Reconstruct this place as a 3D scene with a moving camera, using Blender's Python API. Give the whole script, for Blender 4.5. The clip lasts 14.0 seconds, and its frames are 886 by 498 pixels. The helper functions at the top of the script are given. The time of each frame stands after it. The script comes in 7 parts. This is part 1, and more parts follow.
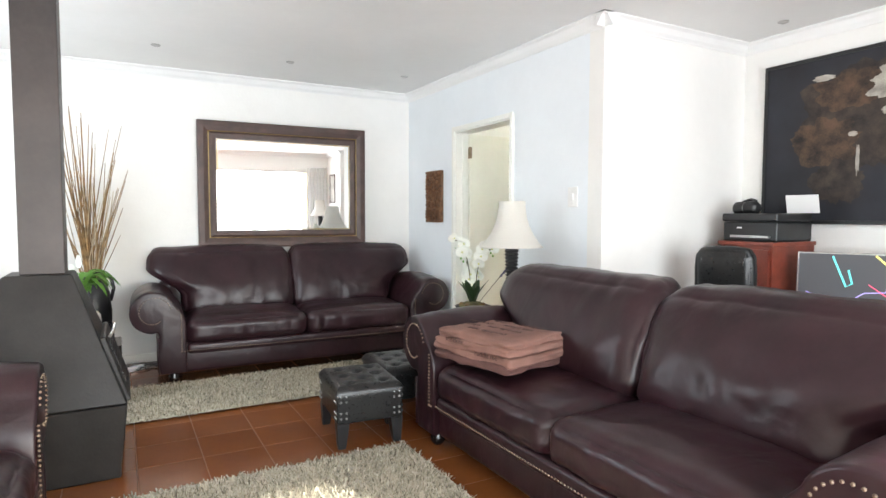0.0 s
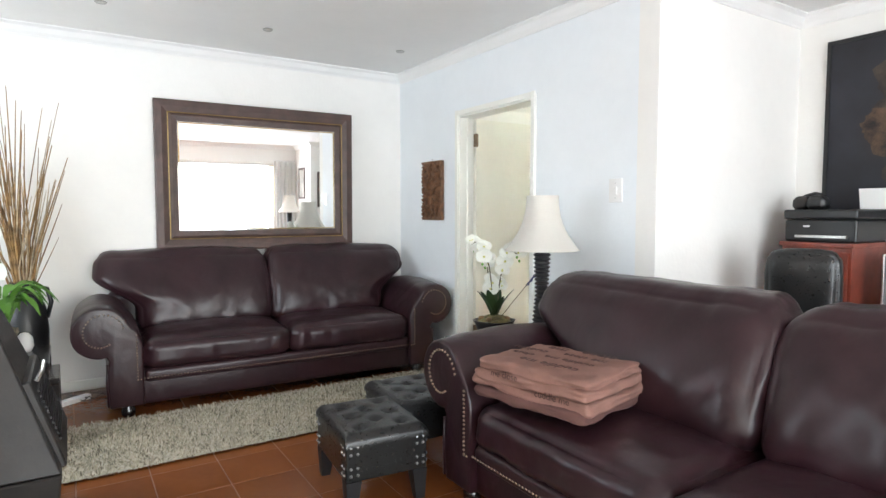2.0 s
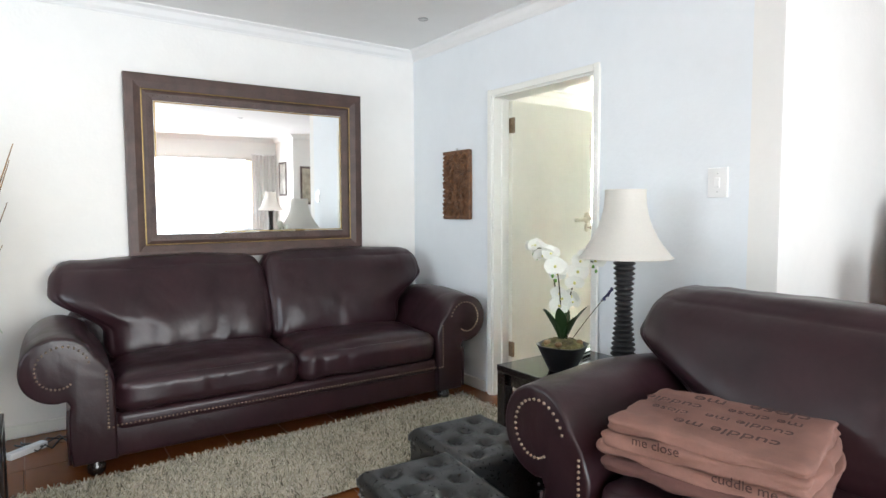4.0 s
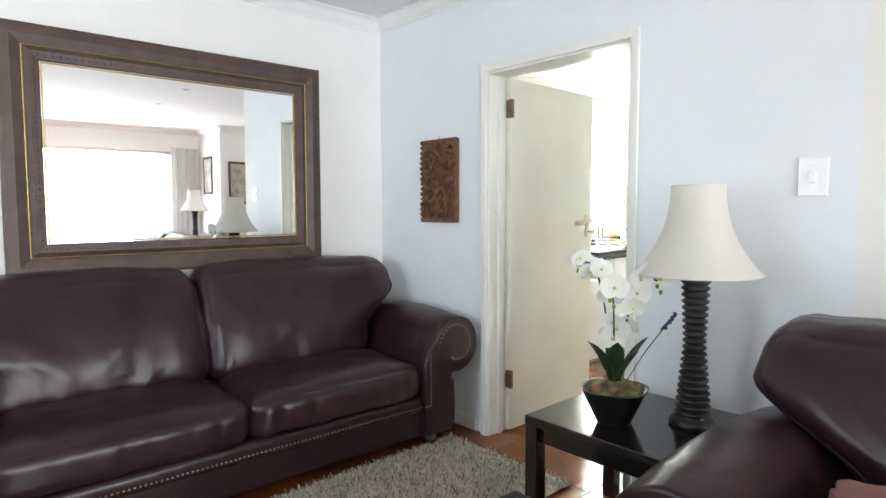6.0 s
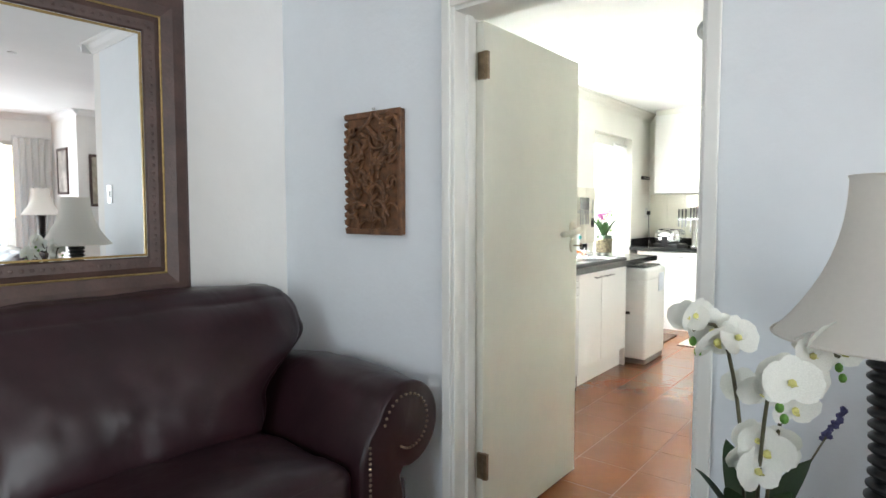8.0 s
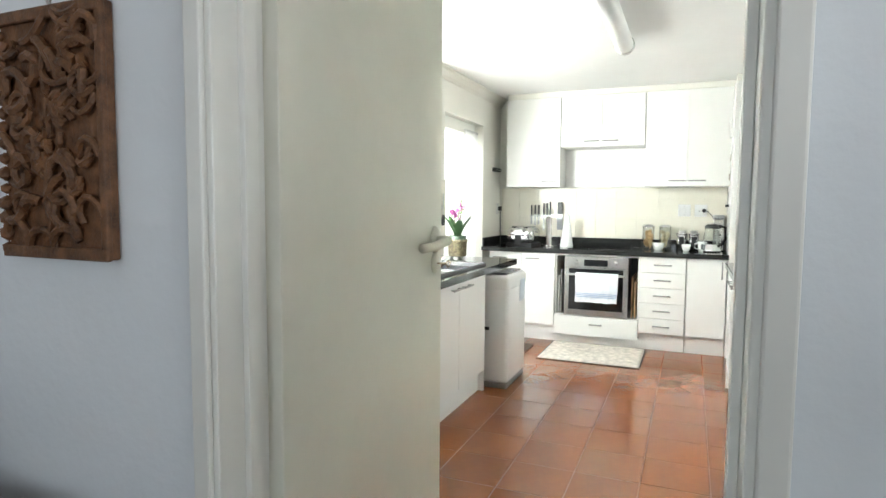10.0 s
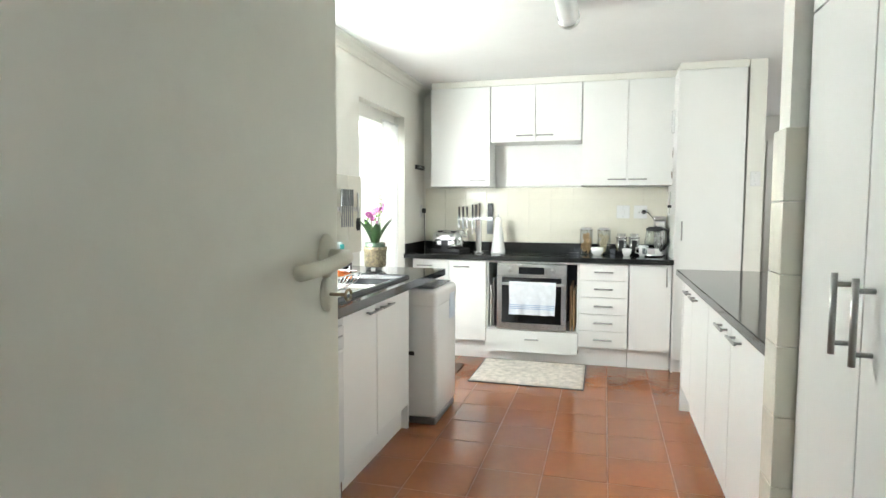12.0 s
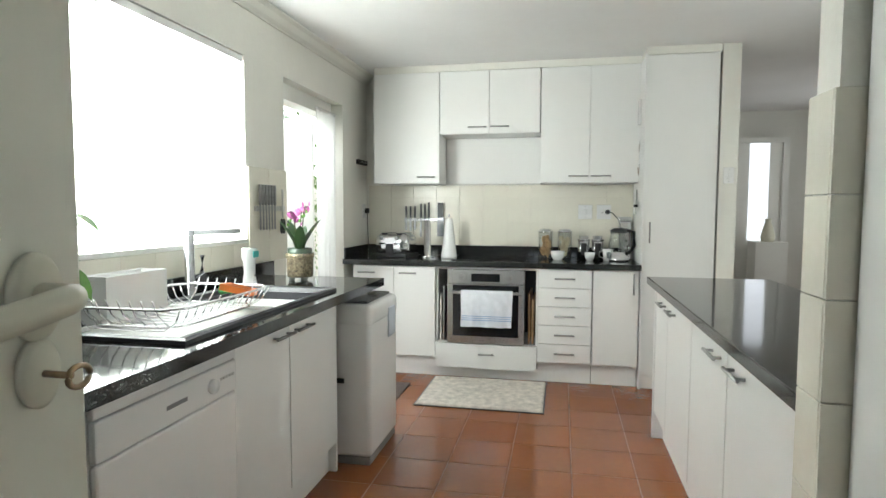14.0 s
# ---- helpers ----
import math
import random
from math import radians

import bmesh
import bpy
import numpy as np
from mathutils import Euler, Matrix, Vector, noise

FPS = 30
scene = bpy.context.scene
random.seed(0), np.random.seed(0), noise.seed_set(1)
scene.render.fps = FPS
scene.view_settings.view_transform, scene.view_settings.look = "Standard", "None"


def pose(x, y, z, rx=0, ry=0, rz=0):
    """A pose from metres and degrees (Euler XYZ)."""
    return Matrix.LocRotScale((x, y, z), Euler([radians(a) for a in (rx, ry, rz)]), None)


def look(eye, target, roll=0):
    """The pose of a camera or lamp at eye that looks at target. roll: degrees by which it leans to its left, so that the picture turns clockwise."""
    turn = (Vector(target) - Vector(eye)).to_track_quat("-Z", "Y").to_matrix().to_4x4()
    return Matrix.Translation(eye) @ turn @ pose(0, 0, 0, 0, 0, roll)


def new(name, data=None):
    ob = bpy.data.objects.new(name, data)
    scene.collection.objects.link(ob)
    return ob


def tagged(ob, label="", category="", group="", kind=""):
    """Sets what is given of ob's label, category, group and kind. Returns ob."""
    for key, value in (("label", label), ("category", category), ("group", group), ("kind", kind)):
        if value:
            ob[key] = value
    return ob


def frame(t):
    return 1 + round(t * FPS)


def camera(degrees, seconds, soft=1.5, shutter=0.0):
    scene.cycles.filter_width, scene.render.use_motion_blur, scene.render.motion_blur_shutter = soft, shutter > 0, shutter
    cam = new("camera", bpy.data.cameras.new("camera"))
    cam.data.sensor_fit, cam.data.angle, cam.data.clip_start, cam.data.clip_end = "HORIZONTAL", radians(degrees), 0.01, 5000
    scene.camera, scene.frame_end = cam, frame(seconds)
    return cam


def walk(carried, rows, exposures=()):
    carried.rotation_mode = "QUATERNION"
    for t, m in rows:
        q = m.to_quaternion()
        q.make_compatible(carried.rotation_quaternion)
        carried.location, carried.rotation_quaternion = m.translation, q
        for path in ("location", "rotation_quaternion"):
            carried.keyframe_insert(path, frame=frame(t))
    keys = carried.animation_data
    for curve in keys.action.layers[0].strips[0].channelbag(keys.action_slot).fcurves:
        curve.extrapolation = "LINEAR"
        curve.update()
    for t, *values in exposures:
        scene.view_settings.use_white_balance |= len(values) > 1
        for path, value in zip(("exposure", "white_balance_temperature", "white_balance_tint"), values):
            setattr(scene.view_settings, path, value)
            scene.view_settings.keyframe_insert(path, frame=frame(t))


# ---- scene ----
cam = camera(74.0, 14.0)
PATH = [
    (0, (0.514, 1.166, 1.264), (1.476, 2.916, 1.152), 0.1),
    (0.5, (0.536, 1.354, 1.269), (1.548, 3.075, 1.151), 0.0),
    (1, (0.552, 1.535, 1.27), (1.592, 3.239, 1.15), 0.0),
    (1.5, (0.572, 1.756, 1.27), (1.628, 3.451, 1.148), 0.0),
    (2, (0.573, 1.933, 1.272), (1.645, 3.617, 1.146), 0.0),
    (2.5, (0.572, 2.103, 1.277), (1.655, 3.779, 1.15), -0.1),
    (3, (0.581, 2.326, 1.283), (1.691, 3.985, 1.152), -0.1),
    (5.5, (0.743, 3.358, 1.281), (2.013, 4.897, 1.143), -0.4),
    (6, (0.812, 3.564, 1.287), (2.156, 5.039, 1.149), -0.2),
    (6.5, (0.933, 3.789, 1.283), (2.341, 5.203, 1.144), -0.2),
    (7, (1.096, 4.033, 1.286), (2.547, 5.404, 1.167), -0.3),
    (7.5, (1.265, 4.251, 1.288), (2.748, 5.587, 1.166), -0.5),
    (8, (1.48, 4.494, 1.297), (3.045, 5.733, 1.169), -0.1),
    (8.5, (1.728, 4.695, 1.311), (3.371, 5.827, 1.173), 0.3),
    (9, (1.948, 4.836, 1.321), (3.676, 5.833, 1.172), 0.5),
    (11.5, (2.934, 5.2, 1.305), (4.844, 5.776, 1.165), 0.1),
    (12, (3.047, 5.244, 1.298), (4.972, 5.77, 1.16), 0.2),
    (12.5, (3.178, 5.246, 1.289), (5.116, 5.722, 1.154), 0.1),
    (13, (3.357, 5.255, 1.288), (5.304, 5.695, 1.155), 0.1),
    (13.5, (3.521, 5.25, 1.289), (5.472, 5.667, 1.156), 0.1),
    (14, (3.607, 5.27, 1.29), (5.563, 5.663, 1.155), 0.2),
]
walk(cam, [(t, look(eye, target, roll)) for t, eye, target, roll in PATH], exposures=[(0.0, 1.3, 6350, 8), (3.0, 1.2, 6250, 8), (5.5, 1.17, 6220, 8), (7.0, 0.98, 6200, 8), (8.5, 0.66, 6200, 8), (9.0, 0.54, 6180, 8), (11.5, 0.18, 6100, 8), (12.5, 0.02, 6080, 8), (13.0, -0.1, 6080, 8), (14.0, -0.5, 6100, 8)])

# ---- world, sun, exposure ----
world = bpy.data.worlds.new("world")
scene.world = world
world.use_nodes = True
wn = world.node_tree.nodes
sky = wn.new("ShaderNodeTexSky")
sky.sky_type, sky.sun_disc = "NISHITA", False
sky.sun_elevation, sky.sun_rotation = radians(23), radians(153)
world.node_tree.links.new(sky.outputs[0], wn["Background"].inputs[0])
wn["Background"].inputs[1].default_value = 0.12
sun = new("sun", bpy.data.lights.new("sun", "SUN"))
sun.data.energy, sun.data.angle, sun.data.color = 5.0, radians(0.6), (1.0, 0.95, 0.86)
sun.matrix_world = look((0, 0, 0), (-0.51, 1.0, -0.45))


def area_lamp(name, m, w, h, power, colour):
    ob = new(name, bpy.data.lights.new(name, "AREA"))
    ob.data.shape, ob.data.size, ob.data.size_y = "RECTANGLE", w, h
    ob.data.energy, ob.data.color = power, colour
    ob.matrix_world = m
    return ob


area_lamp("light_sliding_door", look((1.2, -0.62, 1.1), (1.2, 5, 1.1)), 4.6, 2.0, 112, (0.90, 0.95, 1.0))
area_lamp("light_kitchen_window", look((5.85, 7.04, 1.60), (5.85, 5, 1.3)), 1.35, 1.0, 275, (0.99, 1.0, 0.91))
# Unseen lamp added outside, above the door; stands in for sky light.
area_lamp("kitchen_door_sky_fill", look((7.45, 7.84, 2.95), (7.0, 5.44, 0.4)), 1.2, 1.2, 190, (0.97, 1.0, 0.94))
area_lamp("light_west_window", look((-1.12, 5.3, 1.5), (2, 5.2, 1.2)), 1.4, 1.3, 22, (0.90, 0.95, 1.0))
# Added fill behind the peninsula, no known source; brightens the sink-run fronts.
area_lamp("south_fill", look((6.4, 3.26, 1.52), (6.2, 6, 1.0)), 1.7, 1.1, 20, (0.99, 1.0, 0.92))
# Added fill before the solid passage wall, where no window or fitting stands.
area_lamp("passage_fill", look((9.6, 2.1, 1.6), (9.6, 4, 1.4)), 0.8, 1.2, 12, (1.0, 0.99, 0.95))


# ---- materials ----
def mat(name, col, rough=0.5, metal=0.0, var=0.12, scale=6.0, bump=0.0, bscale=60.0, coat=0.0, spec=0.5, col2=None, detail=4.0, rvar=0.1, rnd=0.0):
    """A painted, wooden, stone or metal surface: colour drifting at two scales, uneven gloss, fine relief."""
    m = bpy.data.materials.new(name)
    m.use_nodes = True
    nt = m.node_tree
    nd, lk = nt.nodes, nt.links
    b = nd["Principled BSDF"]
    b.inputs["Metallic"].default_value = metal
    b.inputs["Coat Weight"].default_value = coat
    b.inputs["Specular IOR Level"].default_value = spec
    tc = nd.new("ShaderNodeTexCoord")
    n1 = nd.new("ShaderNodeTexNoise")
    n1.inputs["Scale"].default_value, n1.inputs["Detail"].default_value = scale, detail
    n2 = nd.new("ShaderNodeTexNoise")
    n2.inputs["Scale"].default_value, n2.inputs["Detail"].default_value = scale * 9, 3.0
    for n in (n1, n2):
        lk.new(tc.outputs["Object"], n.inputs["Vector"])
    mx = nd.new("ShaderNodeMath")
    mx.operation = "MULTIPLY_ADD"
    lk.new(n2.outputs[0], mx.inputs[0])
    mx.inputs[1].default_value = 0.35
    lk.new(n1.outputs[0], mx.inputs[2])
    ramp = nd.new("ShaderNodeValToRGB")
    ramp.color_ramp.elements[0].position, ramp.color_ramp.elements[1].position = 0.42, 0.92
    c2 = col2 or [max(0.0, c * (1 - 2 * var)) for c in col]
    ramp.color_ramp.elements[0].color = (*c2, 1)
    ramp.color_ramp.elements[1].color = (*[min(1, c * (1 + var)) for c in col], 1)
    lk.new(mx.outputs[0], ramp.inputs[0])
    out = ramp.outputs[0]
    if rnd:
        oi = nd.new("ShaderNodeObjectInfo")
        hs = nd.new("ShaderNodeHueSaturation")
        mr = nd.new("ShaderNodeMapRange")
        mr.inputs["To Min"].default_value, mr.inputs["To Max"].default_value = 1 - rnd, 1 + rnd
        lk.new(oi.outputs["Random"], mr.inputs[0])
        lk.new(mr.outputs[0], hs.inputs["Value"])
        lk.new(out, hs.inputs["Color"])
        out = hs.outputs[0]
    lk.new(out, b.inputs["Base Color"])
    rr = nd.new("ShaderNodeMapRange")
    rr.inputs["To Min"].default_value, rr.inputs["To Max"].default_value = max(0.02, rough - rvar), min(1, rough + rvar)
    lk.new(n2.outputs[0], rr.inputs[0])
    lk.new(rr.outputs[0], b.inputs["Roughness"])
    if bump:
        nb = nd.new("ShaderNodeTexNoise")
        nb.inputs["Scale"].default_value, nb.inputs["Detail"].default_value = bscale, 5.0
        lk.new(tc.outputs["Object"], nb.inputs["Vector"])
        bp = nd.new("ShaderNodeBump")
        bp.inputs["Strength"].default_value, bp.inputs["Distance"].default_value = bump, 0.01
        lk.new(nb.outputs[0], bp.inputs["Height"])
        lk.new(bp.outputs[0], b.inputs["Normal"])
    return m


def glow(name, col, strength):
    m = bpy.data.materials.new(name)
    m.use_nodes = True
    b = m.node_tree.nodes["Principled BSDF"]
    b.inputs["Base Color"].default_value = (*col, 1)
    b.inputs["Emission Color"].default_value = (*col, 1)
    b.inputs["Emission Strength"].default_value = strength
    return m


def thin(name, col, trans, rough=0.9, drift=0.2):
    """Thin cloth or leaf that lets light through."""
    m = bpy.data.materials.new(name)
    m.use_nodes = True
    nt = m.node_tree
    b = nt.nodes["Principled BSDF"]
    tr = nt.nodes.new("ShaderNodeBsdfTranslucent")
    no = nt.nodes.new("ShaderNodeTexNoise")
    no.inputs["Scale"].default_value = 35
    rp = nt.nodes.new("ShaderNodeValToRGB")
    rp.color_ramp.elements[0].color = (*[c * (1 - drift) for c in col], 1)
    rp.color_ramp.elements[1].color = (*[min(1, c * (1 + drift * 0.5)) for c in col], 1)
    nt.links.new(no.outputs[0], rp.inputs[0])
    nt.links.new(rp.outputs[0], b.inputs["Base Color"])
    nt.links.new(rp.outputs[0], tr.inputs["Color"])
    b.inputs["Roughness"].default_value = rough
    ms = nt.nodes.new("ShaderNodeMixShader")
    ms.inputs[0].default_value = trans
    nt.links.new(b.outputs[0], ms.inputs[1])
    nt.links.new(tr.outputs[0], ms.inputs[2])
    nt.links.new(ms.outputs[0], nt.nodes["Material Output"].inputs[0])
    return m


def glass_mat(name):
    """Thin clear glass: it lets light straight through and shines at glancing angles."""
    m = bpy.data.materials.new(name)
    m.use_nodes = True
    nt = m.node_tree
    tr, gl, fr, ms = (nt.nodes.new("ShaderNode" + k) for k in ("BsdfTransparent", "BsdfGlossy", "LayerWeight", "MixShader"))
    tr.inputs[0].default_value = (0.97, 0.98, 0.975, 1)
    gl.inputs["Roughness"].default_value = 0.03
    fr.inputs[0].default_value = 0.12
    nt.links.new(fr.outputs["Facing"], ms.inputs[0])
    nt.links.new(tr.outputs[0], ms.inputs[1])
    nt.links.new(gl.outputs[0], ms.inputs[2])
    nt.links.new(ms.outputs[0], nt.nodes["Material Output"].inputs[0])
    return m


WALL = mat("wall_paint", (0.84, 0.83, 0.80), 0.75, var=0.02, scale=2.0, bump=0.12, bscale=45)
# The blue tint of sky light on the door wall is put into this colour.
WALL_SKY_TINT = mat("sky_tinted_wall_paint", (0.81, 0.845, 0.87), 0.7, var=0.02, scale=2.0, bump=0.12, bscale=45)
WALL_KIT = mat("kitchen_wall_paint", (0.80, 0.79, 0.73), 0.6, var=0.02, scale=2.0, bump=0.1, bscale=45)
CEIL = mat("ceiling_paint", (0.84, 0.84, 0.83), 0.8, var=0.02, scale=1.5, bump=0.05, bscale=30)
TRIM = mat("trim_gloss_paint", (0.83, 0.83, 0.78), 0.35, var=0.02, scale=3.0)
DOORP = mat("door_cream_paint", (0.77, 0.76, 0.66), 0.4, var=0.025, scale=3.0, bump=0.04, bscale=25)
LEATHER = mat("oxblood_leather", (0.025, 0.0095, 0.0125), 0.33, var=0.2, scale=5.0, bump=0.05, bscale=70, spec=0.40, rvar=0.06)
nt = LEATHER.node_tree
wr = nt.nodes.new("ShaderNodeTexNoise")
wr.inputs["Scale"].default_value, wr.inputs["Detail"].default_value, wr.inputs["Distortion"].default_value = 5.0, 2.0, 0.9
tcx = nt.nodes.new("ShaderNodeTexCoord")
mpx = nt.nodes.new("ShaderNodeMapping")
mpx.inputs["Scale"].default_value = (1.0, 0.75, 0.8)
bw = nt.nodes.new("ShaderNodeBump")
bw.inputs["Strength"].default_value, bw.inputs["Distance"].default_value = 0.14, 0.05
nt.links.new(tcx.outputs["Object"], mpx.inputs[0])
nt.links.new(mpx.outputs[0], wr.inputs["Vector"])
nt.links.new(wr.outputs[0], bw.inputs["Height"])
nt.links.new(bw.outputs[0], nt.nodes["Bump"].inputs["Normal"])
BLACKLEA = mat("black_leather", (0.012, 0.012, 0.012), 0.3, var=0.2, scale=8, bump=0.05, bscale=50)
STUDB = mat("antique_stud", (0.24, 0.175, 0.125), 0.4, metal=0.5, var=0.2, scale=30)
BRASS = mat("antique_brass", (0.27, 0.20, 0.13), 0.36, metal=1.0, var=0.2, scale=30)
STUDN = mat("nickel_stud", (0.22, 0.22, 0.22), 0.3, metal=1.0, var=0.1, scale=30)
STEEL = mat("brushed_steel", (0.52, 0.52, 0.51), 0.3, metal=1.0, var=0.06, scale=20)
TAPCHROME = mat("tap_chrome", (0.42, 0.43, 0.44), 0.16, metal=1.0, var=0.05, scale=20, rvar=0.04)
BLADE = mat("knife_steel", (0.30, 0.31, 0.32), 0.35, metal=1.0, var=0.1, scale=30)
CHROME = mat("chrome", (0.75, 0.75, 0.76), 0.12, metal=1.0, var=0.03, scale=20, rvar=0.05)
DARKMET = mat("stove_black_steel", (0.021, 0.019, 0.018), 0.5, metal=0.3, var=0.25, scale=7, bump=0.1, bscale=80)
FLUE = mat("flue_steel", (0.055, 0.045, 0.042), 0.45, metal=0.3, var=0.15, scale=5, bump=0.06, bscale=60)
DARKWOOD = mat("espresso_wood", (0.014, 0.010, 0.009), 0.22, var=0.3, scale=12, coat=0.3)
FRAMEW = mat("mirror_frame_wood", (0.075, 0.042, 0.034), 0.45, var=0.2, scale=10, bump=0.15, bscale=90)
GOLD = mat("gilt_line", (0.42, 0.30, 0.12), 0.45, metal=0.9, var=0.15, scale=60)
CARVED = mat("carved_teak", (0.17, 0.075, 0.03), 0.55, var=0.35, scale=30, bump=0.3, bscale=120)
TERRA = mat("terracotta_tile", (0.205, 0.067, 0.020), 0.17, var=0.07, scale=3.0, bump=0.05, bscale=30, rnd=0.03, rvar=0.08, spec=0.45)
GROUT = mat("grout", (0.235, 0.095, 0.042), 0.8, var=0.15, scale=20, bump=0.2, bscale=120)
RUG = mat("shag_rug_wool", (0.56, 0.51, 0.41), 0.95, var=0.22, scale=40, rnd=0.0)
CABW = mat("white_melamine", (0.82, 0.82, 0.80), 0.38, var=0.008, scale=3.0, rvar=0.03)
GRANITE = mat("black_granite", (0.022, 0.023, 0.023), 0.09, var=0.45, scale=220, spec=0.5, rvar=0.03)
BLACKP = mat("black_plastic", (0.014, 0.014, 0.015), 0.4, var=0.15, scale=10, bump=0.05)
WHITEP = mat("white_plastic", (0.80, 0.80, 0.79), 0.26, var=0.006, scale=5, rvar=0.02)
IVORYP = mat("ivory_plastic", (0.72, 0.69, 0.56), 0.35, var=0.03, scale=8)
REDWOOD = mat("mahogany_veneer", (0.20, 0.040, 0.022), 0.35, var=0.25, scale=9, bump=0.05)
TILEW = mat("cream_wall_tile", (0.76, 0.73, 0.63), 0.22, var=0.02, scale=6, rnd=0.012)
SHADE = thin("lampshade_cloth", (0.82, 0.79, 0.73), 0.35, 0.9, 0.04)
SHEER = thin("sheer_curtain", (0.88, 0.88, 0.87), 0.6, 0.9, 0.03)
BLIND = thin("vertical_blind_cloth", (0.86, 0.87, 0.86), 0.6, 0.9, 0.02)
MIRROR = mat("mirror_silver", (0.93, 0.95, 0.95), 0.01, metal=1.0, var=0.0, scale=1, rvar=0.0)
GLASS = glass_mat("clear_glass")


# ---- mesh helpers ----
def obj(name, bm, material, parent=None, label="", smooth=False, m=None):
    me = bpy.data.meshes.new(name)
    bm.to_mesh(me)
    bm.free()
    me.materials.append(material)
    if smooth:
        for p in me.polygons:
            p.use_smooth = True
    ob = new(name, me)
    if parent:
        ob.parent = parent
    if m is not None:
        ob.matrix_basis = m
    if label:
        ob["label"] = label
    return ob


def part(name, bm, material, parent, label="", smooth=False, m=None):
    return obj(name, bm, material, parent, label, smooth, m)


PLACE = Matrix.Identity(4)  # where the plan of the zone being built lies in the house


def thing(name, m, label, category, group="", kind=""):
    e = new(name)
    e.empty_display_size = 0.1
    e.matrix_basis = PLACE @ m
    return tagged(e, label, category, group, kind)


def bx(bm, x0, x1, y0, y1, z0, z1, bev=0.0, seg=2):
    r = bmesh.ops.create_cube(bm, size=1.0, matrix=Matrix.Translation(((x0 + x1) / 2, (y0 + y1) / 2, (z0 + z1) / 2)) @ Matrix.Diagonal((abs(x1 - x0), abs(y1 - y0), abs(z1 - z0), 1)))
    if bev:
        vs = set(r["verts"])
        es = [e for e in bm.edges if e.verts[0] in vs and e.verts[1] in vs]
        bmesh.ops.bevel(bm, geom=es, offset=bev, segments=seg, profile=0.5, affect="EDGES")
    return bm


def box(x0, x1, y0, y1, z0, z1, bev=0.0, seg=2):
    return bx(bmesh.new(), x0, x1, y0, y1, z0, z1, bev, seg)


def boxes(*rows, bev=0.0):
    bm = bmesh.new()
    for r in rows:
        b2 = box(*r, bev)
        me = bpy.data.meshes.new("tmp")
        b2.to_mesh(me)
        b2.free()
        bm.from_mesh(me)
        bpy.data.meshes.remove(me)
    return bm


def lathe(profile, n=32, bm=None, sx=1.0, sy=1.0, cx=0.0, cy=0.0):
    """A turned body from (radius, height) pairs."""
    bm = bm or bmesh.new()
    rings = []
    for r, z in profile:
        rings.append([bm.verts.new((cx + sx * r * math.cos(2 * math.pi * i / n), cy + sy * r * math.sin(2 * math.pi * i / n), z)) for i in range(n)])
    for a, b in zip(rings, rings[1:]):
        for i in range(n):
            bm.faces.new((a[i], a[(i + 1) % n], b[(i + 1) % n], b[i]))
    if profile[0][0] > 1e-4:
        bm.faces.new(list(reversed(rings[0])))
    if profile[-1][0] > 1e-4:
        bm.faces.new(rings[-1])
    return bm


def tube(points, r, n=8, bm=None, taper=1.0):
    """A round bar along a line of points."""
    bm = bm or bmesh.new()
    pts = [Vector(p) for p in points]
    rings = []
    for i, p in enumerate(pts):
        d = (pts[min(i + 1, len(pts) - 1)] - pts[max(i - 1, 0)]).normalized()
        a = d.orthogonal().normalized() if abs(d.z) < 0.95 else Vector((1, 0, 0)).cross(d).normalized()
        if abs(d.z) < 0.95:
            a = Vector((0, 0, 1)).cross(d).normalized()
        b = d.cross(a)
        rr = r * (1 + (taper - 1) * i / max(1, len(pts) - 1))
        rings.append([bm.verts.new(p + rr * (math.cos(2 * math.pi * k / n) * a + math.sin(2 * math.pi * k / n) * b)) for k in range(n)])
    for a, b in zip(rings, rings[1:]):
        for k in range(n):
            bm.faces.new((a[k], a[(k + 1) % n], b[(k + 1) % n], b[k]))
    bm.faces.new(list(reversed(rings[0])))
    bm.faces.new(rings[-1])
    return bm


def extrude_profile(pts, y0, y1, bm=None, axis="y", bev=0.0):
    """A prism of a closed outline (a, b): along y the outline lies in x-z, along x in y-z, along z in x-y."""
    bm = bm or bmesh.new()
    put = {"y": lambda a, b, t: (a, t, b), "x": lambda a, b, t: (t, a, b), "z": lambda a, b, t: (a, b, t)}[axis]
    v0 = [bm.verts.new(put(a, b, y0)) for a, b in pts]
    v1 = [bm.verts.new(put(a, b, y1)) for a, b in pts]
    n = len(pts)
    fs = [bm.faces.new(v0), bm.faces.new(list(reversed(v1)))]
    for i in range(n):
        fs.append(bm.faces.new((v0[i], v1[i], v1[(i + 1) % n], v0[(i + 1) % n])))
    bmesh.ops.recalc_face_normals(bm, faces=fs)
    if bev:
        es = list({e for f in fs[:2] for e in f.edges})
        bmesh.ops.bevel(bm, geom=es, offset=bev, segments=3, profile=0.5, affect="EDGES")
    return bm


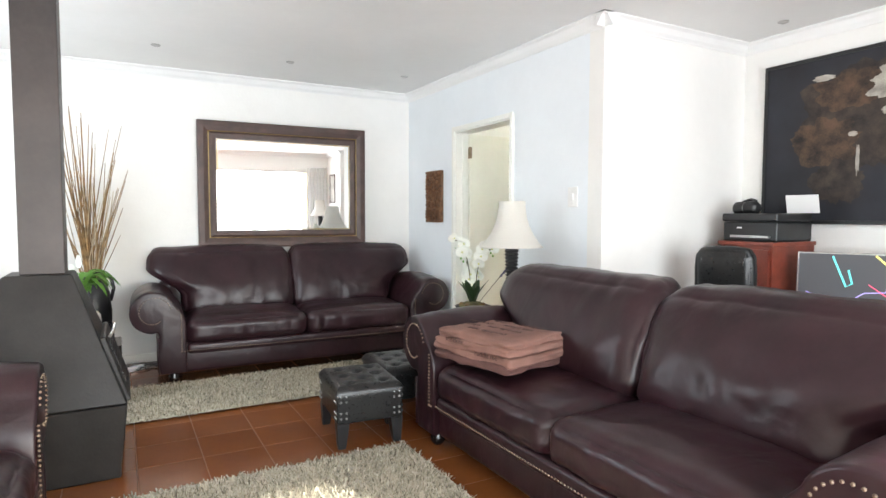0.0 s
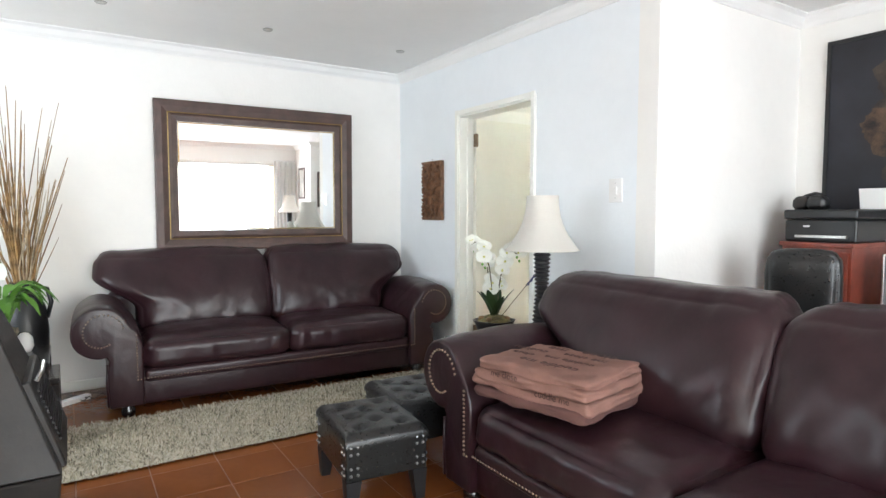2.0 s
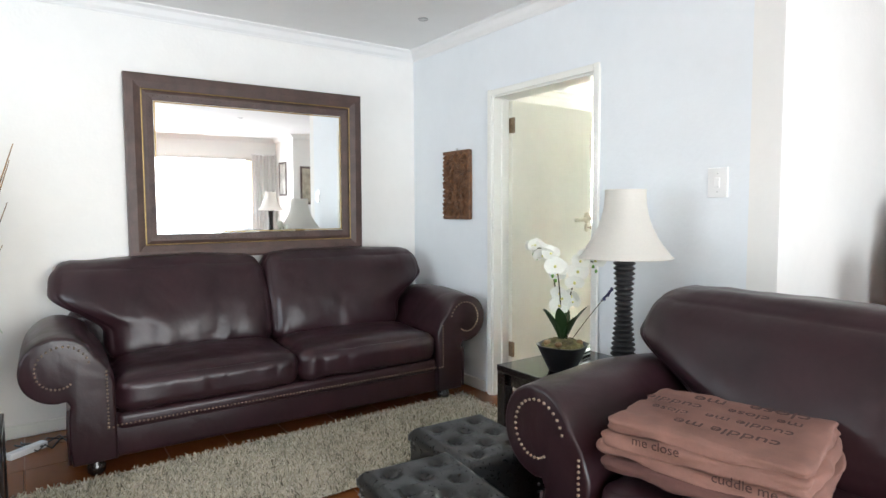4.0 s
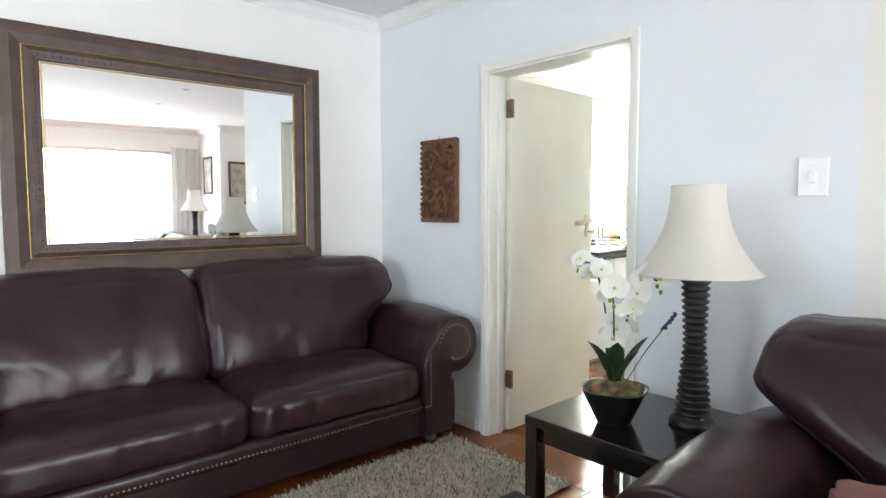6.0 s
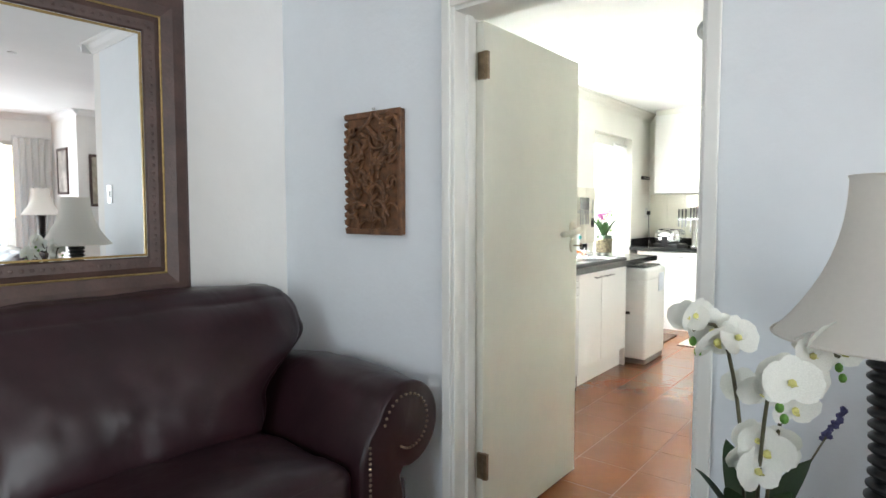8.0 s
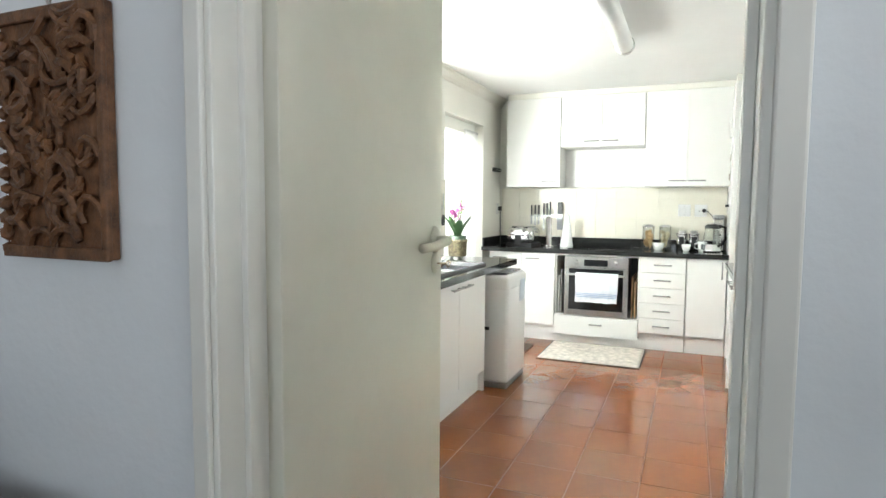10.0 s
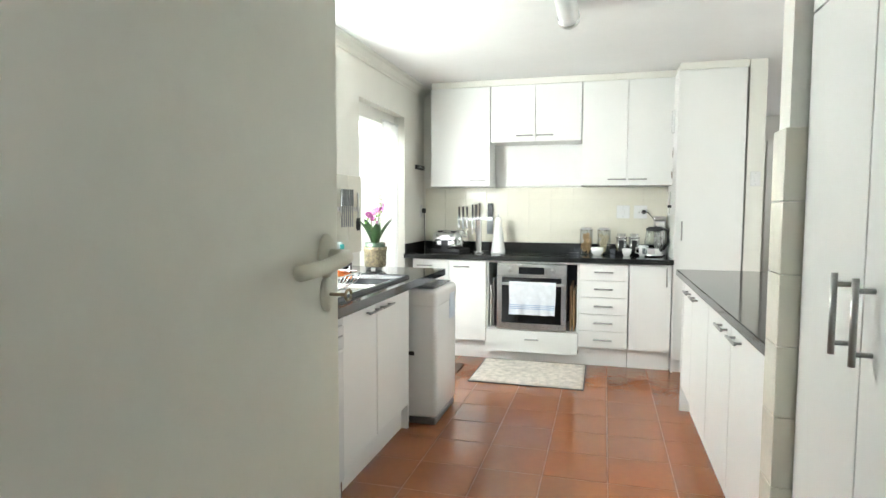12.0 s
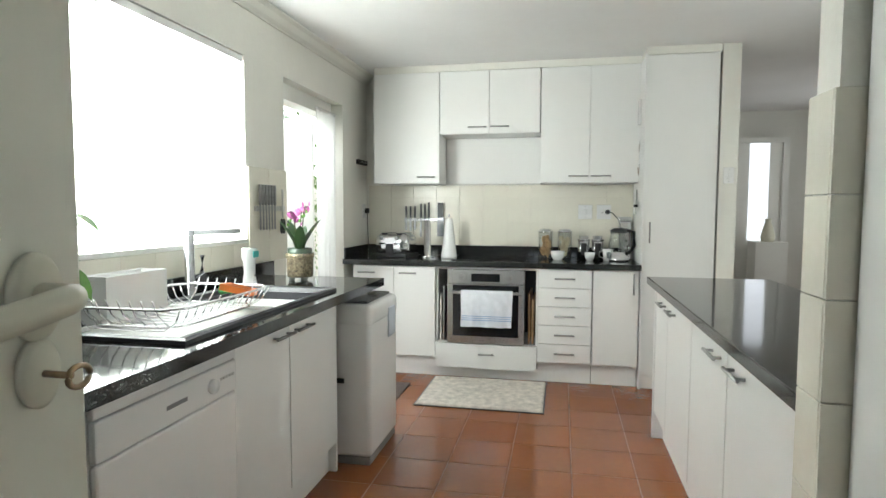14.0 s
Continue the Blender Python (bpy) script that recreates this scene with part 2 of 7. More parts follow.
def cushion(x0, x1, y0, y1, z0, z1, puff=0.04, crease=0.008, n=22, power=4.0, seed=0):
    """A stuffed leather cushion: a rounded block, fuller in the middle, with soft wrinkles."""
    bm = bmesh.new()
    bmesh.ops.create_cube(bm, size=2.0)
    bmesh.ops.subdivide_edges(bm, edges=bm.edges[:], cuts=n, use_grid_fill=True)
    c = Vector(((x0 + x1) / 2, (y0 + y1) / 2, (z0 + z1) / 2))
    h = Vector(((x1 - x0) / 2, (y1 - y0) / 2, (z1 - z0) / 2))
    small = min(h)
    for v in bm.verts:
        p = v.co.copy()
        q = Vector((p.x * h.x, p.y * h.y, p.z * h.z))
        r = small * 0.72
        inner = Vector([max(-hh + r, min(hh - r, qq)) for hh, qq in zip(h, q)])
        d = q - inner
        if d.length > 1e-6:
            q = inner + d.normalized() * r
        full = (1 - abs(p.x) ** 3) * (1 - abs(p.y) ** 3) + (1 - abs(p.x) ** 3) * (1 - abs(p.z) ** 3) * 0.6 + (1 - abs(p.y) ** 3) * (1 - abs(p.z) ** 3) * 0.5
        nrm = d.normalized() if d.length > 1e-6 else p.normalized()
        w = noise.noise(Vector((q.x * 9 + seed, q.y * 9, q.z * 5))) + 0.6 * noise.noise(Vector((q.x * 24, q.y * 24 + seed, q.z * 12)))
        edge = 1 - min(1.0, full)
        q += nrm * (puff * min(1.0, full) + crease * w * (0.5 + edge))
        v.co = q + c
    return bm


def studs(points, r=0.008, bm=None):
    bm = bm or bmesh.new()
    for p in points:
        bmesh.ops.create_icosphere(bm, subdivisions=1, radius=r, matrix=Matrix.Translation(p))
    return bm


# ---- the large structure ----
CH = 2.52          # ceiling height
XW, YW = 3.2, 6.8  # door wall, mirror wall
KB, KY, KCH = 8.53, 6.94, 2.425  # kitchen back wall, window wall and ceiling height
DY0, DY1, DTOP = 4.95, 5.79, 2.01  # doorway


def structure(name, bm, material, label, category):
    return tagged(obj(name, bm, material), label, category, kind="structure")


structure("floor", box(-2.1, 12.0, -3.0, 7.4, -0.12, -0.0016), GROUT, "pale grout bed under terracotta floor tiles", "floor")
structure("wall_mirror", box(-1.1, XW + 0.13, YW, YW + 0.3, 0, CH), WALL, "white plastered living room wall behind the sofa", "wall")
structure("wall_door", boxes((XW, XW + 0.13, DY1 + 0.04, YW, 0, CH), (XW, XW + 0.13, 4.09, DY0 - 0.04, 0, CH), (XW, XW + 0.13, DY0 - 0.04, DY1 + 0.04, DTOP + 0.04, CH)), WALL_SKY_TINT, "white painted wall, sky light's blue tint in its colour, with the kitchen doorway", "wall")
structure("wall_study", box(XW, 4.75, 3.96, 4.09, 0, CH), WALL, "white plastered return wall of the study alcove", "wall")
structure("wall_picture", box(4.6, 4.75, 0.35, 3.96, 0, CH), WALL, "white study wall behind the large dark painting", "wall")
structure("wall_return", box(4.1, 4.75, 0.2, 0.35, 0, CH), WALL, "white short return wall", "wall")
structure("wall_side", box(4.1, 4.25, -0.75, 0.2, 0, CH), WALL, "white wall beside the sliding door", "wall")
structure("wall_south", boxes((3.75, 4.25, -0.9, -0.75, 0, CH), (-1.1, 3.75, -0.9, -0.75, 2.15, CH)), WALL, "white wall above the wide sliding door", "wall")
structure("wall_west", boxes((-1.1, -0.95, -0.9, 4.6, 0, CH), (-1.1, -0.95, 6.0, YW, 0, CH), (-1.1, -0.95, 4.6, 6.0, 0, 0.85), (-1.1, -0.95, 4.6, 6.0, 2.15, CH)), WALL, "white plastered outer living room wall", "wall")
structure("ceiling_living", boxes((-1.1, XW + 0.13, 3.96, YW + 0.3, CH, CH + 0.1), (-1.1, 4.75, -0.9, 3.96, CH, CH + 0.1)), CEIL, "white flat painted living room ceiling", "ceiling")

# kitchen shell
WX0, WX1, WZ0, WZ1 = 5.1, 6.52, 1.125, 2.105
GX0, GX1, GZ1 = 6.975, 7.965, 2.09
structure("wall_kitchen_window", boxes((XW + 0.13, WX0, KY, KY + 0.22, 0, CH), (WX0, WX1, KY, KY + 0.22, 0, WZ0), (WX0, WX1, KY, KY + 0.22, WZ1, CH), (WX1, GX0, KY, KY + 0.22, 0, CH), (GX0, GX1, KY, KY + 0.22, GZ1, CH), (GX1, KB + 0.15, KY, KY + 0.22, 0, CH)), WALL_KIT, "off-white painted kitchen wall with window and glass door", "wall")
structure("wall_kitchen_stub", box(XW, XW + 0.13, YW + 0.301, KY + 0.22, 0, CH), WALL_KIT, "off-white kitchen wall end", "wall")
structure("wall_kitchen_back", box(KB, KB + 0.15, 4.70, KY, 0, CH), WALL_KIT, "off-white kitchen wall behind the oven", "wall")
structure("wall_passage", boxes((8.0, 8.12, 4.085, 4.205, 0, CH), (8.0, 8.12, 1.9, 3.1, 0, CH), (KB, KB + 0.15, 4.205, 4.70, 0, CH)), WALL_KIT, "off-white wall beside the dim passage", "wall")
# The rear opening is added to hold the south fill lamp.
structure("wall_kitchen_south", boxes((4.75, 5.5, 3.22, 3.34, 0, CH), (7.3, 8.0, 3.22, 3.34, 0, CH), (5.5, 7.3, 3.22, 3.34, 0, 0.95), (5.5, 7.3, 3.22, 3.34, 2.1, CH)), WALL_KIT, "off-white kitchen rear wall with an added unseen opening", "wall")
# Added out of view so that no sun enters the rear opening.
structure("sun_block_wall", box(4.76, 7.99, 1.95, 2.1, 0, 3.0), WALL_KIT, "plain unseen wall added to block sun from the rear opening", "wall")
structure("wall_passage_far", boxes((8.12, 11.0, 4.085, 4.205, 0, CH), (11.0, 11.15, 1.9, 4.205, 0, CH), (8.12, 11.0, 1.8, 1.9, 0, CH)), WALL_KIT, "grey-white passage wall", "wall")
structure("wall_nib", box(4.845, 4.945, 3.34, 4.765, 0, KCH - 0.001), WALL_KIT, "narrow off-white wall end beside the tall cupboard", "wall")
structure("ceiling_kitchen", boxes((XW + 0.131, 4.749, 4.091, KY + 0.219, KCH, CH + 0.1), (4.75, KB + 0.15, 3.22, KY + 0.22, KCH, CH + 0.1), (KB + 0.15, 11.15, 1.8, 4.205, KCH, CH + 0.1), (8.0, KB + 0.15, 1.8, 3.22, KCH, CH + 0.1)), CEIL, "white kitchen ceiling", "ceiling")


def cornice(name, p0, p1, inward, material=CEIL, top=CH):
    """A coved cornice from p0 to p1 under the ceiling; inward: unit vector away from the wall."""
    a, b, u = Vector((*p0, 0)), Vector((*p1, 0)), Vector((*inward, 0))
    prof = [(0, 0), (0, -0.075), (0.008, -0.075), (0.012, -0.066), (0.03, -0.05), (0.05, -0.02), (0.066, -0.012), (0.075, -0.008), (0.075, 0)]
    bm = bmesh.new()
    rows = []
    for p in (a, b):
        rows.append([bm.verts.new(p + u * d + Vector((0, 0, top - 0.001 + z))) for d, z in prof])
    n = len(prof)
    for i in range(n):
        bm.faces.new((rows[0][i], rows[1][i], rows[1][(i + 1) % n], rows[0][(i + 1) % n]))
    bm.faces.new(rows[0])
    bm.faces.new(list(reversed(rows[1])))
    bmesh.ops.recalc_face_normals(bm, faces=bm.faces[:])
    return structure(name, bm, material, "white coved plaster cornice", "cornice")


cornice("cornice_mirror_wall", (-0.95, YW), (XW, YW), (0, -1))
cornice("cornice_door_wall", (XW, 3.96 - 0.075), (XW, YW), (-1, 0))
cornice("cornice_study", (XW - 0.075, 3.96), (4.6, 3.96), (0, -1))
cornice("cornice_picture_wall", (4.6, 0.35), (4.6, 3.96), (-1, 0))
cornice("cornice_return", (4.1, 0.35), (4.6, 0.35), (0, 1))
cornice("cornice_south", (-0.95, -0.75), (4.1, -0.75), (0, 1))
cornice("cornice_side", (4.1, -0.75), (4.1, 0.425), (-1, 0))
cornice("cornice_kitchen", (XW + 0.13, KY), (KB, KY), (0, -1), WALL_KIT, KCH)

# skirting
for nm, r in (("baseboard_mirror", (-0.95, XW, YW - 0.014, YW, 0, 0.075)), ("baseboard_door", (XW - 0.014, XW, DY1 + 0.1, YW - 0.014, 0, 0.075)), ("baseboard_door_b", (XW - 0.014, XW, 3.96, DY0 - 0.1, 0, 0.075)), ("baseboard_study", (XW, 4.6, 3.946, 3.96, 0, 0.075))):
    structure(nm, box(*r, 0.004), TRIM, "white painted skirting board", "baseboard")

# door frame and door leaf
frame_thing = thing("door_frame", pose(0, 0, 0), "cream painted timber door frame", "door frame", kind="structure")
part("jamb", box(XW - 0.016, XW + 0.14, DY1, DY1 + 0.04, 0, DTOP + 0.04, 0.003), TRIM, frame_thing)
part("jamb", box(XW - 0.016, XW + 0.14, DY0 - 0.04, DY0, 0, DTOP + 0.04, 0.003), TRIM, frame_thing)
part("head", box(XW - 0.014, XW + 0.138, DY0, DY1, DTOP, DTOP + 0.04, 0.003), TRIM, frame_thing)
part("architrave", box(XW - 0.03, XW - 0.016, DY1 + 0.012, DY1 + 0.05, 0, DTOP + 0.055, 0.004), TRIM, frame_thing)
part("architrave", box(XW - 0.03, XW - 0.016, DY0 - 0.05, DY0 - 0.012, 0, DTOP + 0.055, 0.004), TRIM, frame_thing)
part("architrave", box(XW - 0.03, XW - 0.016, DY0 - 0.012, DY1 + 0.012, DTOP + 0.012, DTOP + 0.052, 0.004), TRIM, frame_thing)
part("stop", box(XW + 0.05, XW + 0.085, DY1 - 0.014, DY1, 0, DTOP, 0.002), TRIM, frame_thing)
part("stop", box(XW + 0.05, XW + 0.085, DY0, DY0 + 0.014, 0, DTOP, 0.002), TRIM, frame_thing)

DOORM = pose(XW + 0.118, DY1 - 0.016, 0, 0, 0, 0.3)  # hinge line; the leaf runs along local x
door = tagged(new("door_1"), "cream painted flush door standing open into the kitchen", "door", kind="structure")
door.matrix_basis = DOORM
part("leaf", box(0.0, 0.81, -0.02, 0.02, 0.012, DTOP - 0.008, 0.003), DOORP, door)
for z in (0.312, 1.836):
    hg = part("hinge", boxes((-0.012, 0.002, -0.045, 0.0, z - 0.05, z + 0.05)), BRASS, door, "tarnished brass butt hinge")
    part("knuckle", tube([(-0.006, -0.03, z - 0.052), (-0.006, -0.03, z + 0.052)], 0.008, 10), BRASS, hg)
for sgn in (-1, 1):
    y = sgn * 0.02
    rose = part("handle_rose", lathe([(0.0, 0), (0.037, 0), (0.037, 0.006), (0.030, 0.013), (0, 0.013)], 28, sx=0.8, sy=1.15), IVORYP, door, "cream plastic handle rose", True, pose(0.752, y, 1.206, -90 * sgn))
    lever = part("lever_handle", tube([(0.752, y, 1.206), (0.752, y + sgn * 0.045, 1.206), (0.739, y + sgn * 0.050, 1.206), (0.712, y + sgn * 0.050, 1.202), (0.667, y + sgn * 0.044, 1.194), (0.632, y + sgn * 0.038, 1.191), (0.592, y + sgn * 0.034, 1.19)], 0.014, 16), IVORYP, door, "cream plastic lever handle", True)
    esc = part("keyhole_plate", lathe([(0.0, 0), (0.027, 0), (0.027, 0.006), (0.022, 0.01), (0, 0.01)], 28, sx=0.85, sy=1.25), IVORYP, door, "cream plastic keyhole plate", True, pose(0.752, y, 1.133, -90 * sgn))
    if sgn < 0:
        kb = tube([(0.752, -0.03, 1.133), (0.752, -0.06, 1.133)], 0.0035, 8)
        part("key", tube([(0.752 + 0.013 * math.cos(a), -0.068, 1.133 + 0.010 * math.sin(a)) for a in [i * math.pi / 8 for i in range(17)]], 0.003, 6, bm=kb), BRASS, door, "old brass key in the lock", True)


# ---- living room ----
AW = 0.40  # width of a rolled arm


def arm_outline(side, n=30):
    """Outline of a rolled sofa arm seen from the front: x outwards from its inner face, z up."""
    pts = [(0.0, 0.085), (0.185, 0.085), (0.20, 0.22), (0.20, 0.31), (0.185, 0.37), (0.20, 0.395)]
    for i in range(n + 1):
        a = math.radians(-88 + i * 248 / n)
        pts.append((0.225 + 0.155 * math.cos(a), 0.545 + 0.155 * math.sin(a)))
    pts += [(0.03, 0.54), (0.0, 0.46)]
    return [(side * x, z) for x, z in pts]


def stud_path():
    """The line of studs on an arm's front: up the inner edge, over the roll and into its curl."""
    pts = [(0.035, 0.25 + 0.018 * i) for i in range(16)]
    n = 25
    for i in range(n + 1):
        a = math.radians(165 - i * 285 / n)
        r = 0.118 - 0.055 * max(0, i / n - 0.2)
        pts.append((0.218 + r * math.cos(a), 0.545 + r * math.sin(a)))
    return pts


def sofa(name, m, length, label, group, seats=2, back_top=0.98, seed=1, ear=0.25):
    """A leather sofa with rolled, studded arms; along x, facing -y, centred."""
    s = thing(name, m, label, "sofa" if seats > 1 else "armchair", group)
    L, D = length / 2, 0.92
    y0, y1 = -D / 2, D / 2
    hs = L - AW + 0.02
    part("base", box(-hs - 0.02, hs + 0.02, y0 + 0.06, y1 - 0.03, 0.075, 0.30, 0.025, 4), LEATHER, s, smooth=True)
    part("front_rail", box(-hs + 0.002, hs - 0.002, y0 + 0.035, y0 + 0.12, 0.215, 0.30, 0.03, 5), LEATHER, s, smooth=True)
    part("backrest", cushion(-hs - 0.18, hs + 0.18, y1 - 0.22, y1, 0.1, 0.72, 0.01, 0.003, 12, seed=seed), LEATHER, s, smooth=True)
    for side in (-1, 1):
        bm = extrude_profile([(x + side * hs, z) for x, z in arm_outline(side)], y0 + 0.02, y1 - 0.04, bev=0.014)
        bmesh.ops.subdivide_edges(bm, edges=[e for e in bm.edges if abs(e.verts[0].co.y - e.verts[1].co.y) > 0.5], cuts=14)
        for v in bm.verts:
            k = (v.co.y - y0) / D
            if v.co.z > 0.33:
                v.co.z += 0.045 * math.sin(math.pi * min(1, max(0, k)) * 0.95) - 0.035 * k
            if 0.03 < k < 0.93:
                v.co += Vector((0.5, 0, 1)) * 0.007 * noise.noise(Vector((v.co.x * 7 + seed, v.co.y * 9, v.co.z * 7)))
        arm = part("arm", bm, LEATHER, s, smooth=True)
        part("front_welt", tube([(side * (hs + x), y0 + 0.024, z) for x, z in [(0.195, 0.10), (0.20, 0.25), (0.195, 0.36)]], 0.007, 8), LEATHER, arm, smooth=True)
        tagged(part("stud_line", studs([(side * (hs + x), y0 + 0.016, z) for x, z in stud_path()], 0.0060), STUDB, arm, "brass upholstery studs"), kind="stuff")
        for yf in (y0 + 0.10, y1 - 0.10):
            foot = lathe([(0.0, 0.0), (0.024, 0.0), (0.04, 0.02), (0.04, 0.05), (0.028, 0.068), (0.032, 0.084), (0, 0.084)], 20)
            part("foot", foot, DARKWOOD, s, "dark turned bun foot", True, pose(side * (hs + 0.09), yf, 0))
    n = int((2 * hs + 0.07) / 0.019)
    tagged(part("stud_line", studs([(-hs - 0.035 + i * 0.019, y0 + (0.017 if abs(-hs - 0.035 + i * 0.019) > hs else 0.036), 0.245) for i in range(n + 1)], 0.0060), STUDB, s, "brass upholstery studs along the front rail"), kind="stuff")
    w = 2 * hs / seats
    for i in range(seats):
        xa = -hs + i * w
        bm = cushion(xa + 0.003, xa + w - 0.003, y0 + 0.03, y1 - 0.2, 0.285, 0.475, 0.032, 0.007, 30, 0.55, seed=seed + i * 7.3)
        for v in bm.verts:
            front = max(0.0, (y0 + 0.14 - v.co.y) / 0.12)
            v.co.y += 0.007 * front * math.sin(v.co.x * 62 + 5 * noise.noise(Vector((v.co.x * 6, seed, i)))) * noise.noise(Vector((v.co.x * 5, i, seed + 2.0))) * 2
        part("seat_cushion", bm, LEATHER, s, smooth=True)
        zb = 0.43
        bm = cushion(xa + 0.004, xa + w - 0.004, y1 - 0.44, y1 - 0.17, zb, back_top, 0.026, 0.009, 30, 0.42, seed=seed + 31 + i * 5.1)
        for v in bm.verts:
            k = min(1, max(0, (v.co.z - zb) / (back_top - zb)))
            u = (v.co.x - xa) / w
            up = min(1, max(0, (k - 0.30) / 0.42))
            up = up * up * (3 - 2 * up)
            if i == 0 and u < 0.5:
                v.co.x -= ear * up * min(1, (0.5 - u) / 0.42)
            if i == seats - 1 and u > 0.5:
                v.co.x += ear * up * min(1, (u - 0.5) / 0.42)
            out = (i == 0 and u < 0.12) or (i == seats - 1 and u > 0.88)
            v.co.y += 0.17 * k - 0.03 * math.sin(math.pi * k * 1.2) + (0.03 * k if out else 0)
            fold = noise.noise(Vector((u * 5 + i * 3 + seed, k * 3, 1.0)))
            v.co.y -= 0.012 * fold * (1 - abs(2 * k - 0.9)) + 0.004 * math.sin(u * 40 + 6 * fold) * max(0, 0.35 - k)
            v.co.z += 0.012 * noise.noise(Vector((u * 3 + seed, i, 0))) * k
        part("back_cushion", bm, LEATHER, s, smooth=True)
    return s


sofa("sofa", pose(1.87, 6.33, 0, 0, 0, -2.0), 2.60, "dark oxblood leather sofa with rolled studded arms below the mirror", "leather lounge suite", seed=2)
sofa("sofa", pose(2.395, 2.98, 0, 0, 0, -90), 2.60, "dark oxblood leather sofa with a folded blanket on its seat", "leather lounge suite", seed=9, back_top=0.955, ear=0.30)
sofa("armchair", pose(-0.20, 3.28, 0, 0, 0, 90), 1.42, "dark oxblood leather armchair beside the black stove", "leather lounge suite", seats=1, seed=15, ear=0.2)


# mirror
MM = pose(1.893, YW - 0.075, 1.54, 0.4, 0, -2.0)
mir = thing("wall_mirror_framed", MM, "large wall mirror in a dark brown wooden frame with gilt lines", "mirror")


def frame_ring(w, h, prof):
    """A mitred picture frame of outer size w x h in x-z, facing -y; prof: (distance inwards, depth towards the viewer)."""
    bm = bmesh.new()
    loops = []
    for d, y in prof:
        loops.append([bm.verts.new((sx * (w / 2 - d), -y, sz * (h / 2 - d))) for sx, sz in ((-1, -1), (1, -1), (1, 1), (-1, 1))])
    for a, b in zip(loops, loops[1:]):
        for i in range(4):
            bm.faces.new((a[i], a[(i + 1) % 4], b[(i + 1) % 4], b[i]))
    bmesh.ops.recalc_face_normals(bm, faces=bm.faces[:])
    return bm


MW, MH = 1.54, 1.13
part("frame", frame_ring(MW, MH, [(0, -0.045), (0, 0.012), (0.012, 0.02), (0.05, 0.022), (0.085, 0.012), (0.092, 0.010)]), FRAMEW, mir)
part("gilt_line", frame_ring(MW - 0.18, MH - 0.18, [(0, 0.0), (0, 0.012), (0.0035, 0.014), (0.007, 0.012), (0.007, 0)]), GOLD, mir, "thin gilt line")
part("inner_frame", frame_ring(MW - 0.194, MH - 0.194, [(0, 0.0), (0, 0.010), (0.02, 0.018), (0.055, 0.014), (0.06, 0.006), (0.06, -0.02)]), FRAMEW, mir)
part("inner_line", frame_ring(MW - 0.32, MH - 0.32, [(0, 0.0), (0, 0.008), (0.007, 0.009), (0.007, -0.01)]), GOLD, mir, "narrow bronze slip")
bm = bmesh.new()
for i in range(44):
    for z in (-1, 1):
        bmesh.ops.create_icosphere(bm, subdivisions=1, radius=0.011, matrix=Matrix.Translation((-0.62 + i * 1.24 / 43, -0.013, z * (MH / 2 - 0.132))) @ Matrix.Diagonal((1.1, 0.5, 1, 1)))
for i in range(30):
    for x in (-1, 1):
        bmesh.ops.create_icosphere(bm, subdivisions=1, radius=0.011, matrix=Matrix.Translation((x * (MW / 2 - 0.132), -0.013, -0.42 + i * 0.84 / 29)) @ Matrix.Diagonal((1, 0.5, 1.1, 1)))
part("bead_moulding", bm, FRAMEW, mir, "row of small carved beads", True)
part("glass", box(-MW / 2 + 0.15, MW / 2 - 0.15, -0.004, 0.004, -MH / 2 + 0.15, MH / 2 - 0.15), MIRROR, mir, "bright mirror glass")
part("backing", box(-MW / 2 + 0.02, MW / 2 - 0.02, 0.006, 0.044, -MH / 2 + 0.02, MH / 2 - 0.02), FRAMEW, mir)

# carved panel
cp = thing("carved_panel", pose(XW - 0.02, 6.195, 1.45), "openwork carved brown wooden wall panel", "wall carving")
random.seed(4)
bm = box(0.0, 0.018, -0.155, 0.155, -0.245, 0.245, 0.004)
part("panel", bm, CARVED, cp)
bm = bmesh.new()
for i in range(64):
    y, z = random.uniform(-0.13, 0.13), random.uniform(-0.22, 0.23)
    a, l = random.uniform(0, math.pi), random.uniform(0.03, 0.075)
    c = random.choice((-1, 1)) * random.uniform(0.3, 1.2)
    pts = []
    for k in range(7):
        t = k / 6 - 0.5
        an = a + c * t * 2
        pts.append((-0.006 - 0.008 * math.cos(t * 3), max(-0.15, min(0.15, y + l * t * math.cos(an) * 1.6)), max(-0.24, min(0.24, z + l * t * math.sin(an) * 1.6))))
    tube(pts, random.uniform(0.006, 0.011), 6, bm)
for z in (-0.235, 0.235):
    bx(bm, -0.014, 0.0, -0.155, 0.155, z - 0.012, z + 0.012, 0.003)
bx(bm, -0.012, 0.0, -0.157, -0.138, -0.245, 0.245, 0.003)
for i in range(16):
    bmesh.ops.create_icosphere(bm, subdivisions=1, radius=random.uniform(0.012, 0.018), matrix=Matrix.Translation((-0.003, 0.152, -0.23 + i * 0.031)))
part("carving", bm, CARVED, cp, "deeply carved figures and leaves", False)
part("hanger", tube([(0.004, 0.0, 0.245), (0.0, -0.006, 0.262), (0.0, 0.006, 0.262), (0.004, 0.0, 0.246)], 0.003, 6), STEEL, cp)


